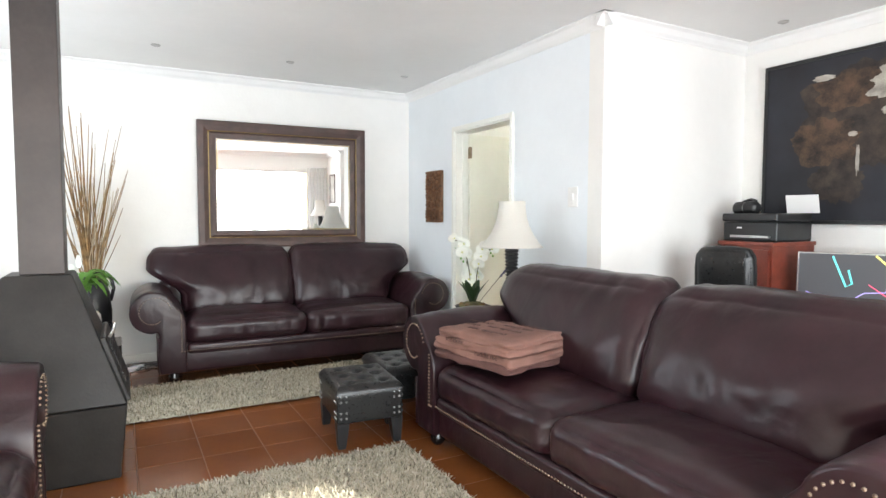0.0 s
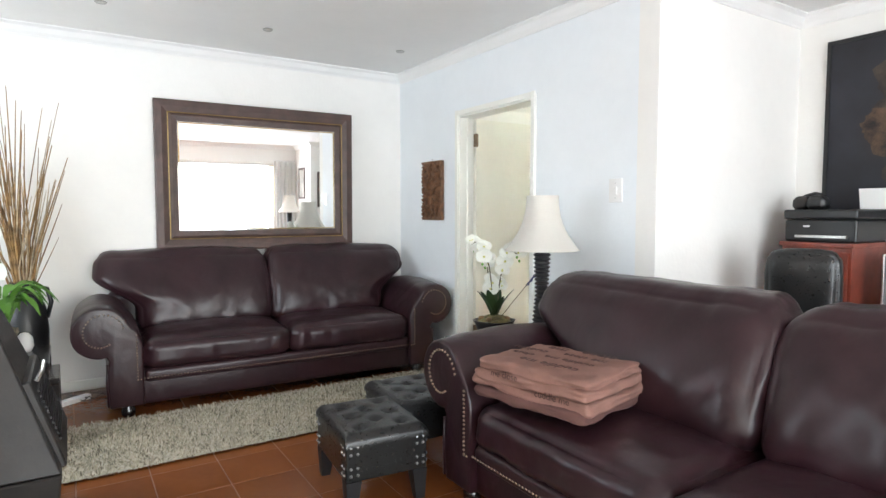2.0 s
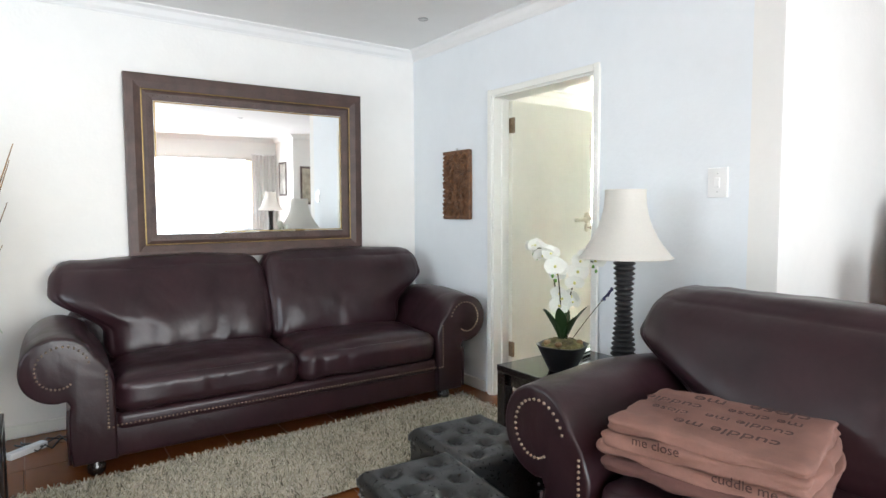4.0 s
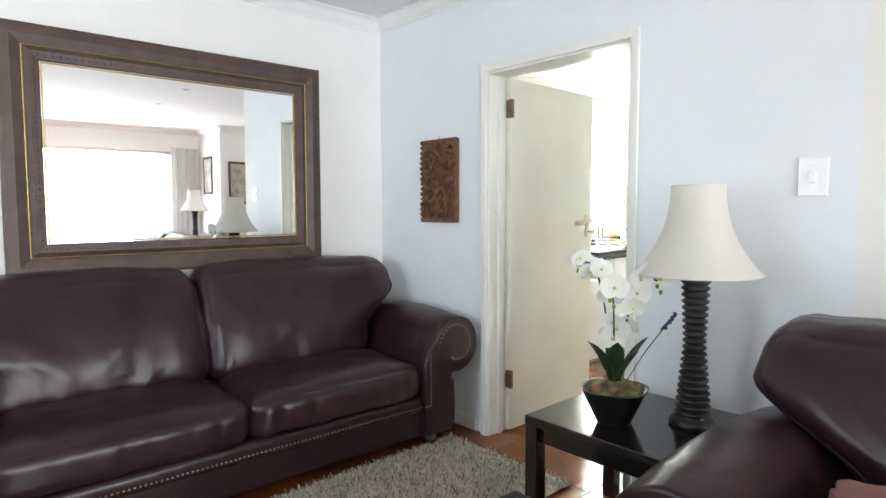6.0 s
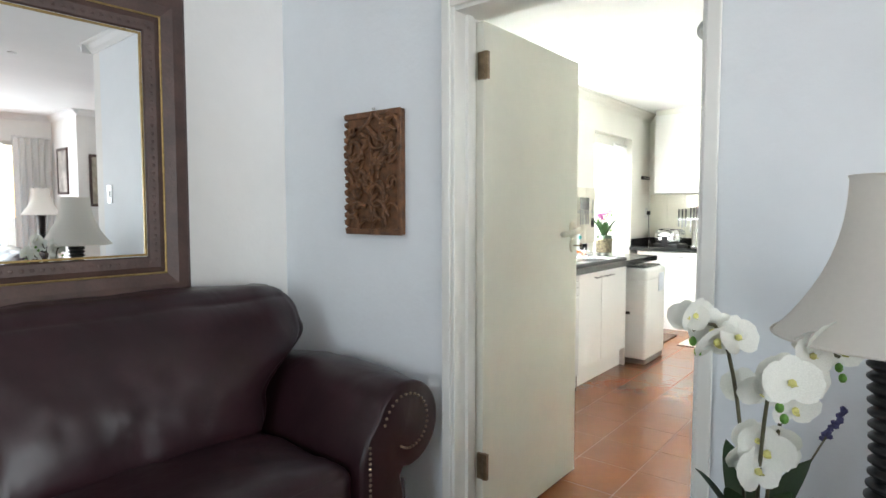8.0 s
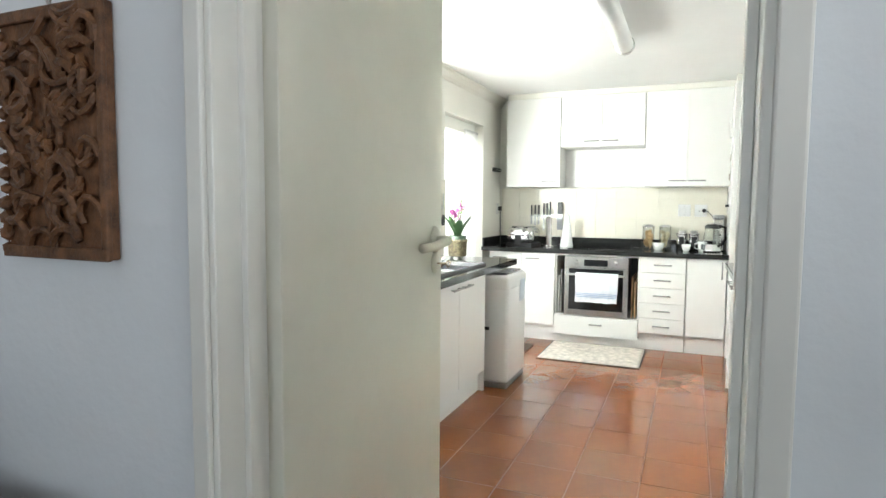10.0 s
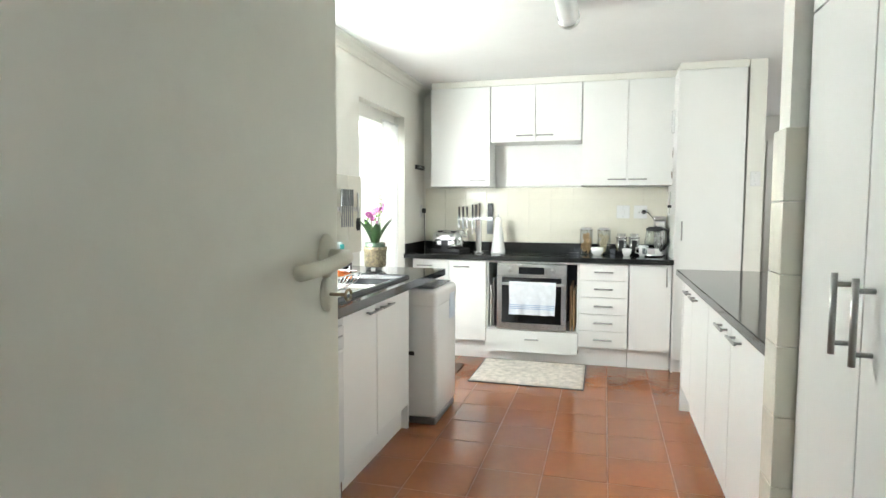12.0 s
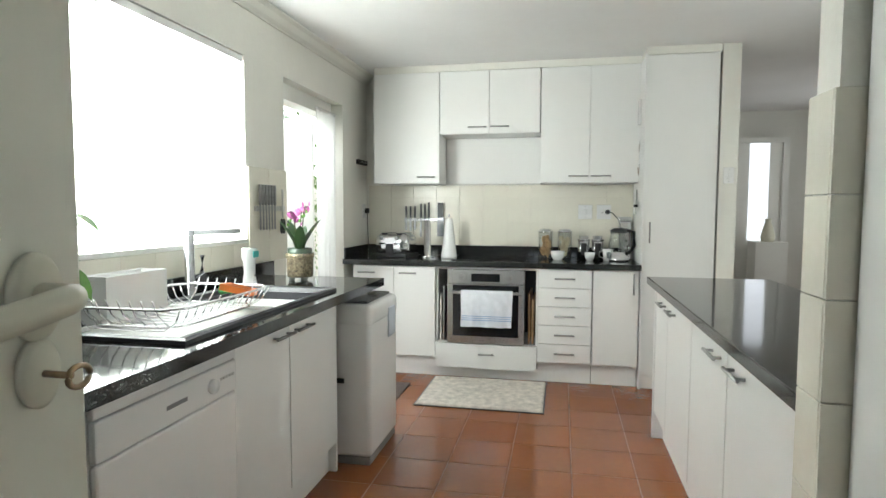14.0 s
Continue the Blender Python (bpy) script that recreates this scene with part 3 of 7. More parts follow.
# light switch plates
def wall_plate(name, m, label, w=0.075, h=0.115, kind="rocker"):
    p = thing(name, m, label, "light switch" if kind == "rocker" else "socket")
    part("plate", box(-w / 2, w / 2, -0.008, 0.0, -h / 2, h / 2, 0.003), WHITEP, p)
    if kind == "rocker":
        part("rocker", box(-0.012, 0.012, -0.015, -0.006, -0.022, 0.022, 0.003), WHITEP, p)
        for z in (-0.042, 0.042):
            part("screw", lathe([(0, 0), (0.004, 0), (0.003, 0.002), (0, 0.002)], 10), STEEL, p, "", False, pose(0, -0.008, z, 90))
    else:
        for x in (-0.012, 0.012):
            part("pin_hole", lathe([(0, 0), (0.005, 0), (0.005, 0.001), (0, 0.001)], 10), BLACKP, p, "", False, pose(x, -0.008, -0.005, 90))
        part("switch", box(-0.006, 0.006, -0.013, -0.006, 0.02, 0.035, 0.002), WHITEP, p)
    return p


wall_plate("light_switch", pose(XW, 4.23, 1.393, 0, 0, -90), "ivory light switch plate on the sky-tinted wall", 0.095, 0.135)

# side table, lamp, orchid
st = thing("side_table", pose(2.82, 4.69, 0), "glossy dark espresso side table between sofa and wall", "side table")
part("top", box(-0.30, 0.30, -0.29, 0.29, 0.465, 0.50, 0.004), DARKWOOD, st)
for r in ((-0.27, 0.27, -0.265, -0.245, 0.40, 0.465), (-0.27, 0.27, 0.245, 0.265, 0.40, 0.465), (-0.275, -0.255, -0.245, 0.245, 0.40, 0.465), (0.255, 0.275, -0.245, 0.245, 0.40, 0.465)):
    part("apron", box(*r), DARKWOOD, st)
for sx in (-1, 1):
    for sy in (-1, 1):
        part("leg", box(sx * 0.27 - 0.028, sx * 0.27 + 0.028, sy * 0.26 - 0.028, sy * 0.26 + 0.028, 0, 0.464, 0.003), DARKWOOD, st)


def table_lamp(m, label):
    lp = thing("table_lamp", m, label, "lamp")
    prof = [(0, 0), (0.078, 0), (0.082, 0.012), (0.07, 0.03)]
    z = 0.035
    for i in range(21):
        r = 0.060 - 0.022 * min(1, i / 10) if i < 13 else 0.038 + 0.010 * (i - 12) / 8
        prof += [(r - 0.010, z), (r - 0.002, z + 0.006), (r + 0.003, z + 0.010), (r + 0.003, z + 0.014), (r - 0.002, z + 0.018), (r - 0.010, z + 0.0235)]
        z += 0.0238
    prof += [(0.05, z), (0.055, z + 0.006), (0.05, z + 0.016), (0, z + 0.016)]
    part("base", lathe(prof, 36), BLACKP, lp, "black ribbed turned lamp base", True)
    part("stem", lathe([(0, 0.53), (0.012, 0.53), (0.012, 0.60), (0, 0.60)], 14), BRASS, lp)
    bm = bmesh.new()
    n, rows = 48, 16
    rings = []
    for k in range(rows + 1):
        t = k / rows
        r = 0.088 + (0.212 - 0.088) * (t ** 2.3)
        rings.append([bm.verts.new(((r + 0.004 * abs(math.sin(4 * math.pi * i / n))) * math.cos(2 * math.pi * i / n), (r + 0.004 * abs(math.sin(4 * math.pi * i / n))) * math.sin(2 * math.pi * i / n), 0.865 - 0.315 * t)) for i in range(n)])
    for a, b in zip(rings, rings[1:]):
        for i in range(n):
            bm.faces.new((a[i], b[i], b[(i + 1) % n], a[(i + 1) % n]))
    sh = part("shade", bm, SHADE, lp, "cream bell-shaped cloth shade", True)
    for r, z in ((0.0885, 0.863), (0.2135, 0.552)):
        part("piping", tube([(r * math.cos(a), r * math.sin(a), z) for a in [i * math.pi / 24 for i in range(49)]], 0.003, 6), SHADE, sh)
    return lp


table_lamp(pose(2.89, 4.50, 0.50), "black ribbed table lamp with a cream cloth bell shade")

LEAF = thin("orchid_leaf", (0.022, 0.05, 0.016), 0.15, 0.4)
LEAF2 = thin("lily_leaf", (0.16, 0.36, 0.06), 0.35, 0.45)
PETAL = thin("white_petal", (0.85, 0.86, 0.80), 0.35, 0.6)
PURPLE = thin("purple_petal", (0.30, 0.07, 0.22), 0.3, 0.6)
YELLOW = mat("flower_throat", (0.65, 0.62, 0.22), 0.6, var=0.2, scale=40)
STEM = mat("flower_stem", (0.09, 0.085, 0.045), 0.6, var=0.3, scale=40)
MOSS = mat("moss", (0.16, 0.14, 0.055), 0.95, var=0.4, scale=30, bump=0.8, bscale=90)


def blade(pts, width, bm=None, fold=0.25, n=None):
    """A long leaf along a curve, folded along its midrib."""
    bm = bm or bmesh.new()
    P = [Vector(p) for p in pts]
    rows = []
    for i, p in enumerate(P):
        t = i / (len(P) - 1)
        d = (P[min(i + 1, len(P) - 1)] - P[max(i - 1, 0)]).normalized()
        s = d.cross(Vector((0, 0, 1)))
        s = s.normalized() if s.length > 1e-3 else Vector((1, 0, 0))
        u = s.cross(d)
        w = width * math.sin(math.pi * (0.12 + 0.88 * t)) ** 0.7 if t < 0.99 else 0.001
        rows.append([bm.verts.new(p - s * w + u * w * fold), bm.verts.new(p), bm.verts.new(p + s * w + u * w * fold)])
    for a, b in zip(rows, rows[1:]):
        bm.faces.new((a[0], a[1], b[1], b[0]))
        bm.faces.new((a[1], a[2], b[2], b[1]))
    return bm


def petal(bm, base, d, up, length, width, curl=0.25):
    d, up = Vector(d).normalized(), Vector(up).normalized()
    s = d.cross(up).normalized()
    rows = []
    for i in range(6):
        t = i / 5
        w = width * math.sin(math.pi * (0.1 + 0.85 * t)) ** 0.6
        c = Vector(base) + d * length * t + up * curl * length * t * t
        rows.append([bm.verts.new(c - s * w + up * 0.1 * w), bm.verts.new(c), bm.verts.new(c + s * w + up * 0.1 * w)])
    for a, b in zip(rows, rows[1:]):
        for k in (0, 1):
            bm.faces.new((a[k], a[k + 1], b[k + 1], b[k]))


def orchid(m, label, pot, petals, height=0.62, flowers=9, size=0.045, seed=3, sprig=True, spread=0.17, ways=(2.2, 4.4, 0.4), view=None):
    o = thing("orchid", m, label, "potted plant")
    random.seed(seed)
    pot(o)
    z0 = o["pot_height"]
    bm = bmesh.new()
    for a, l, w in ((0.3, 0.22, 0.030), (1.5, 0.19, 0.028), (2.6, 0.21, 0.030), (3.4, 0.23, 0.028), (4.3, 0.18, 0.028), (5.2, 0.22, 0.030)):
        blade([(l * 0.55 * t * math.cos(a), l * 0.55 * t * math.sin(a), z0 - 0.01 + l * (1.15 * t - 0.3 * t * t)) for t in [k / 9 for k in range(10)]], w, bm)
    part("leaf_rosette", bm, LEAF, o, "dark green strap leaves", True)
    sb = bmesh.new()
    for j, (a, hh) in enumerate(zip(ways, (1.0, 0.88, 0.8))):
        pts = []
        for k in range(13):
            t = k / 12
            droop = max(0, t - 0.62)
            pts.append((spread * (t ** 2.4) * math.cos(a) + 0.02 * math.cos(a), spread * (t ** 2.4) * math.sin(a) + 0.02 * math.sin(a), z0 + height * hh * (t * 1.15 - 1.05 * droop * droop * 2)))
        tube(pts, 0.0035, 6, sb)
        for i in range(flowers // 3 + (j == 0)):
            p = Vector(pts[12 - int(i * 1.2)]) + Vector((random.uniform(-1, 1) * 0.02, random.uniform(-1, 1) * 0.02, random.uniform(-0.015, 0.03)))
            face = (Vector(view or (math.cos(a) - 0.9, math.sin(a) - 0.9, -0.1)) + Vector([random.uniform(-0.45, 0.45) for _ in range(3)])).normalized()
            fb, yb = bmesh.new(), bmesh.new()
            side = face.cross(Vector((0, 0, 1))).normalized()
            upv = side.cross(face)
            sz = size * random.uniform(0.8, 1.15)
            for ang, ln, wd in ((90, 1.0, 0.5), (210, 1.0, 0.48), (330, 1.0, 0.48), (10, 1.1, 0.72), (170, 1.1, 0.72)):
                dd = side * math.cos(math.radians(ang)) + upv * math.sin(math.radians(ang))
                petal(fb, p, dd, face, sz * ln, sz * wd, 0.18)
            bmesh.ops.create_icosphere(yb, subdivisions=1, radius=sz * 0.17, matrix=Matrix.Translation(p + face * sz * 0.12))
            petal(yb, p, (face - upv * 0.8), upv, sz * 0.5, sz * 0.16, 0.4)
            fl_ = part("flower", fb, petals, o, "open orchid blossom", True)
            part("throat", yb, YELLOW, fl_, "yellow-green throat", True)
        for i in range(2):
            p = Vector(pts[12]) + Vector((0.012 * i, -0.01 * i, -0.02 - 0.022 * i))
            gb = bmesh.new()
            bmesh.ops.create_icosphere(gb, subdivisions=2, radius=0.007, matrix=Matrix.Translation(p) @ Matrix.Diagonal((1, 1, 1.3, 1)))
            part("bud", gb, LEAF2, o, "green closed bud", True)
    part("flower_stem", sb, STEM, o, "thin brown branching flower stem", True)
    if sprig:
        bm = tube([(0.02, -0.03, z0), (0.09, -0.09, z0 + 0.11), (0.13, -0.15, z0 + 0.2)], 0.002, 5)
        part("sprig_stem", bm, STEM, o)
        bm = bmesh.new()
        for i in range(26):
            t = i / 25
            bmesh.ops.create_icosphere(bm, subdivisions=1, radius=0.006, matrix=Matrix.Translation((0.13 + 0.025 * t + random.uniform(-1, 1) * 0.007, -0.15 - 0.035 * t + random.uniform(-1, 1) * 0.007, z0 + 0.195 + 0.06 * t)))
        part("lavender_head", bm, mat("lavender_blue", (0.08, 0.08, 0.20), 0.9, var=0.3, scale=40), o, "dark blue lavender head")
    return o


def black_bowl(o):
    bm = bmesh.new()
    loops = []
    for r, z in ((0.052, 0.0), (0.058, 0.004), (0.110, 0.125), (0.114, 0.13), (0.106, 0.13), (0.098, 0.115)):
        loops.append([bm.verts.new((r * 1.02 * (abs(math.cos(a)) ** 0.7) * (1 if math.cos(a) >= 0 else -1), r * 1.02 * (abs(math.sin(a)) ** 0.7) * (1 if math.sin(a) >= 0 else -1), z)) for a in [2 * math.pi * i / 32 for i in range(32)]])
    for a, b in zip(loops, loops[1:]):
        for i in range(32):
            bm.faces.new((a[i], a[(i + 1) % 32], b[(i + 1) % 32], b[i]))
    bm.faces.new(list(reversed(loops[0])))
    part("pot", bm, BLACKP, o, "glossy black flared bowl", True)
    bm = bmesh.new()
    bmesh.ops.create_icosphere(bm, subdivisions=4, radius=1.0, matrix=Matrix.Diagonal((0.100, 0.100, 0.04, 1)))
    for v in bm.verts:
        v.co.z += 0.118 + 0.008 * noise.noise(v.co * 50)
    part("moss", bm, MOSS, o, "brown green moss", True)
    nut = mat("brown_nut", (0.20, 0.12, 0.05), 0.6, var=0.3, scale=30)
    for a in (0.5, 2.4, 3.3, 5.0):
        bm = bmesh.new()
        bmesh.ops.create_icosphere(bm, subdivisions=2, radius=0.018, matrix=Matrix.Translation((0.078 * math.cos(a), 0.078 * math.sin(a), 0.142)) @ Matrix.Diagonal((1.2, 1, 0.8, 1)))
        part("pod", bm, nut, o, "brown dried pod", True)
    o["pot_height"] = 0.14


orchid(pose(2.70, 4.705, 0.50, 0, 0, 20), "artificial white orchid in a glossy black bowl on the side table", black_bowl, PETAL, 0.52, 24, 0.041, 5, True, 0.12, (2.1, 4.9, 3.2), (-0.9, -0.25, -0.15))

# books or coasters beside the orchid
bk = thing("coaster_stack", pose(2.98, 4.86, 0.50, 0, 0, 12), "small stack of patterned coasters on the side table", "coasters")
for i in range(4):
    part("coaster", box(-0.05, 0.05, -0.05, 0.05, i * 0.008, i * 0.008 + 0.0075, 0.002), (DARKWOOD, STEEL)[i % 2], bk)


# ottomans
def ottoman(m, label):
    o = thing("ottoman", m, label, "footstool", "tufted ottomans")
    w, d = 0.185, 0.235
    part("box", box(-w, w, -d, d, 0.14, 0.30, 0.008), BLACKLEA, o)
    bm = bmesh.new()
    bmesh.ops.create_grid(bm, x_segments=44, y_segments=54, size=1.0)
    but = [(x, y) for x in (-0.5, 0.5) for y in (-0.62, 0, 0.62)] + [(0, -0.31), (0, 0.31)]
    for v in bm.verts:
        x, y = v.co.x, v.co.y
        e = max(abs(x), abs(y))
        z = 0.345 - 0.035 * max(0, (e - 0.82) / 0.18) ** 2
        for bxx, by in but:
            r = math.hypot((x - bxx) * w, (y - by) * d)
            z -= 0.024 * math.exp(-(r / 0.022) ** 2) + 0.006 * math.exp(-(r / 0.05) ** 2)
        v.co = Vector((x * (w + 0.006), y * (d + 0.006), z))
    r = bmesh.ops.extrude_edge_only(bm, edges=[e for e in bm.edges if e.is_boundary])
    for g in r["geom"]:
        if isinstance(g, bmesh.types.BMVert):
            g.co.z = 0.285
    part("lid", bm, BLACKLEA, o, "button-tufted black leather lid", True)
    for bxx, by in but:
        bb = bmesh.new()
        bmesh.ops.create_icosphere(bb, subdivisions=2, radius=0.009, matrix=Matrix.Translation((bxx * w, by * d, 0.322)) @ Matrix.Diagonal((1, 1, 0.5, 1)))
        part("button", bb, BLACKLEA, o, "", True)
    for sx in (-1, 1):
        for sy in (-1, 1):
            bm = bmesh.new()
            vs = []
            for z, k in ((0.14, 0.034), (0.0, 0.02)):
                off = 0.0 if z > 0.1 else 0.006
                cx, cy = sx * (w - 0.034 + off), sy * (d - 0.034 + off)
                vs.append([bm.verts.new((cx + a * k, cy + b * k, z)) for a, b in ((-1, -1), (1, -1), (1, 1), (-1, 1))])
            for i in range(4):
                bm.faces.new((vs[0][i], vs[0][(i + 1) % 4], vs[1][(i + 1) % 4], vs[1][i]))
            bm.faces.new(vs[0])
            bm.faces.new(list(reversed(vs[1])))
            bmesh.ops.recalc_face_normals(bm, faces=bm.faces[:])
            lg = part("leg", bm, BLACKP, o)
            sp = []
            for zz in (0.17, 0.20, 0.26, 0.29):
                sp += [(sx * (w + 0.003), sy * (d - 0.02), zz), (sx * (w - 0.02), sy * (d + 0.003), zz), (sx * (w + 0.003), sy * (d - 0.05), zz), (sx * (w - 0.05), sy * (d + 0.003), zz)]
            tagged(part("stud_row", studs(sp, 0.0075), STUDN, lg, "nickel corner studs"), kind="stuff")
    return o


ottoman(pose(1.72, 4.37, 0, 0, 0, -6), "black tufted leather ottoman with nickel studs")
ottoman(pose(2.10, 4.62, 0, 0, 0, -4), "black tufted leather ottoman tucked beside the sofa")


# rugs
def shag(name, x0, x1, y0, y1, label, seed):
    r = thing(name, pose((x0 + x1) / 2, (y0 + y1) / 2, 0), label, "rug")
    w, d = (x1 - x0) / 2, (y1 - y0) / 2
    bm = bmesh.new()
    nx, ny = int(w * 2 / 0.05), int(d * 2 / 0.05)
    bmesh.ops.create_grid(bm, x_segments=nx, y_segments=ny, size=1.0)
    for v in bm.verts:
        v.co = Vector((v.co.x * w, v.co.y * d, 0.014 + 0.004 * noise.noise(v.co * 20)))
    part("backing", bm, RUG, r)
    rng = np.random.RandomState(seed)
    n = int(w * d * 4 * 12000)
    px = rng.uniform(-w, w, n)
    py = rng.uniform(-d, d, n)
    a = rng.uniform(0, 2 * math.pi, n)
    lean = rng.uniform(0.004, 0.032, n)
    h = rng.uniform(0.016, 0.035, n)
    wd = rng.uniform(0.0020, 0.0038, n)
    tx, ty = px + lean * np.cos(a), py + lean * np.sin(a)
    ox, oy = -np.sin(a) * wd, np.cos(a) * wd
    z0 = np.full(n, 0.008)
    co = np.stack([np.stack([px - ox, py - oy, z0], 1), np.stack([px + ox, py + oy, z0], 1), np.stack([tx + ox * 0.8, ty + oy * 0.8, h], 1), np.stack([tx - ox * 0.8, ty - oy * 0.8, h], 1)], 1).reshape(-1, 3)
    me = bpy.data.meshes.new("pile")
    me.vertices.add(n * 4)
    me.vertices.foreach_set("co", co.ravel())
    me.loops.add(n * 4)
    me.loops.foreach_set("vertex_index", np.arange(n * 4))
    me.polygons.add(n)
    me.polygons.foreach_set("loop_start", np.arange(n) * 4)
    me.update()
    me.materials.append(PILE)
    ob = new("pile", me)
    ob.parent = r
    tagged(ob, "long twisted wool pile", kind="stuff")
    return r


PILE = mat("shag_pile", (0.62, 0.57, 0.46), 0.9, var=0.1, scale=30)
nt = PILE.node_tree
geo = nt.nodes.new("ShaderNodeNewGeometry")
rp = nt.nodes.new("ShaderNodeValToRGB")
for p, c in ((0.0, (0.12, 0.105, 0.072)), (0.35, (0.36, 0.32, 0.235)), (1.0, (0.62, 0.57, 0.45))):
    e = rp.color_ramp.elements[0] if p == 0.0 else rp.color_ramp.elements[-1] if p == 1.0 else rp.color_ramp.elements.new(p)
    e.color = (*c, 1)
nt.links.new(geo.outputs["Random Per Island"], rp.inputs[0])
nt.links.new(rp.outputs[0], nt.nodes["Principled BSDF"].inputs["Base Color"])
shag("shag_rug", 0.50, 3.02, 5.12, 5.92, "cream and grey shaggy wool rug in front of the sofa", 3)
shag("shag_rug", 0.30, 1.86, 2.3, 4.06, "cream shaggy wool rug with a patch of sun", 7)

# blanket
BLK = mat("dusty_pink_fleece", (0.225, 0.115, 0.09), 0.9, var=0.1, scale=14, bump=0.2, bscale=160)
INK = mat("blanket_print", (0.055, 0.022, 0.018), 0.9, var=0.1, scale=14)
bl = thing("folded_blanket", pose(2.20, 3.63, 0.535, 0, 0, -78), "folded dusty pink fleece blanket printed with brown words", "blanket")
BLKD = mat("brown_fleece_back", (0.11, 0.05, 0.042), 0.95, var=0.12, scale=14, bump=0.25, bscale=160)
zz = 0.0
for i, (hw, hd, th) in enumerate(((0.255, 0.225, 0.034), (0.27, 0.21, 0.036), (0.262, 0.215, 0.036), (0.25, 0.20, 0.036))):
    bm = cushion(-hw, hw, -hd, hd, zz, zz + th + 0.008, 0.003, 0.005, 30, seed=40 + i * 3)
    for v in bm.verts:
        v.co.z += 0.012 * noise.noise(Vector((v.co.x * 5, v.co.y * 5, i * 0.7)))
        v.co.x += 0.016 * noise.noise(Vector((v.co.y * 8, v.co.z * 40, i * 5.0)))
        v.co.y += 0.012 * noise.noise(Vector((v.co.x * 8, v.co.z * 40, i * 7.0)))
    part("fold", bm, BLKD if i == 0 else BLK, bl, "plain brown back of the fleece" if i == 0 else "", True)
    zz += th


def text_part(parent, body, size, m, material, name="lettering"):
    cu = bpy.data.curves.new("txt", "FONT")
    cu.body, cu.size, cu.align_x, cu.extrude = body, size, "CENTER", 0.0006
    ob = bpy.data.objects.new("txt", cu)
    scene.collection.objects.link(ob)
    bpy.context.view_layer.update()
    me = bpy.data.meshes.new_from_object(ob.evaluated_get(bpy.context.evaluated_depsgraph_get()))
    bpy.data.objects.remove(ob)
    me.materials.clear()
    me.materials.append(material)
    t = new(name, me)
    t.parent, t.matrix_basis = parent, m
    return t


for w, sz, x, y in (("close", 0.06, 0.12, 0.12), ("me", 0.06, -0.06, 0.10), ("cuddle", 0.05, -0.14, 0.02), ("me close", 0.042, 0.10, 0.04), ("cuddle me", 0.042, 0.08, -0.04), ("close", 0.04, -0.12, -0.06), ("cuddle me", 0.05, 0.05, -0.13)):
    text_part(bl, w, sz * 1.25, pose(x, y, 0.171, 0, 0, 180), INK)
for w, x, z in (("me close", -0.1, 0.10), ("cuddle me", 0.12, 0.062)):
    text_part(bl, w, 0.036, pose(x, -0.222, z, 90, 0, 0), INK)

# freestanding stove with flue
sv = thing("wood_stove", pose(0.07, 4.62, 0), "black steel freestanding wood stove with tapered hood and flue", "stove")


def frustum(x0, x1, y0, y1, z0, X0, X1, Y0, Y1, z1, bm=None, bev=0.006):
    bm = bm or bmesh.new()
    a = [bm.verts.new(p) for p in ((x0, y0, z0), (x1, y0, z0), (x1, y1, z0), (x0, y1, z0))]
    b = [bm.verts.new(p) for p in ((X0, Y0, z1), (X1, Y0, z1), (X1, Y1, z1), (X0, Y1, z1))]
    fs = [bm.faces.new(list(reversed(a))), bm.faces.new(b)]
    for i in range(4):
        fs.append(bm.faces.new((a[i], a[(i + 1) % 4], b[(i + 1) % 4], b[i])))
    if bev:
        bmesh.ops.bevel(bm, geom=list({e for f in fs for e in f.edges}), offset=bev, segments=1, affect="EDGES")
    return bm


part("firebox", frustum(-0.42, 0.42, -0.28, 0.38, 0.0, -0.45, 0.455, -0.31, 0.40, 0.36), DARKMET, sv)
part("hood", frustum(-0.45, 0.455, -0.31, 0.40, 0.365, -0.04, 0.235, -0.10, 0.16, 0.98), DARKMET, sv)
part("flue", box(0.02, 0.205, -0.06, 0.125, 0.98, CH, 0.004), FLUE, sv, "dark grey square flue pipe")
dr = part("door", frustum(-0.02, 0.02, -0.26, 0.30, 0.25, -0.02, 0.02, -0.22, 0.26, 0.58), DARKMET, sv, "black fire door", m=pose(0.53, 0.03, 0.12, 0, -18, 0))
part("grille", boxes(*[(0.018, 0.026, -0.16, 0.20, 0.32 + 0.022 * i, 0.328 + 0.022 * i) for i in range(10)]), BLACKP, dr)
part("latch", tube([(0.03, -0.16, 0.56), (0.06, -0.16, 0.59), (0.075, -0.15, 0.62)], 0.008, 8), STEEL, dr, "steel latch")

# nested tables, lily, vase with reeds
def nest(m, s, h, label):
    t = thing("nest_table", m, label, "side table", "nest of tables")
    part("top", box(-s, s, -s, s, h - 0.035, h, 0.004), DARKWOOD, t)
    for sx in (-1, 1):
        for sy in (-1, 1):
            part("leg", box(sx * s - sx * 0.05, sx * s, sy * s - sy * 0.05, sy * s, 0, h - 0.0355, 0.003), DARKWOOD, t)
    return t


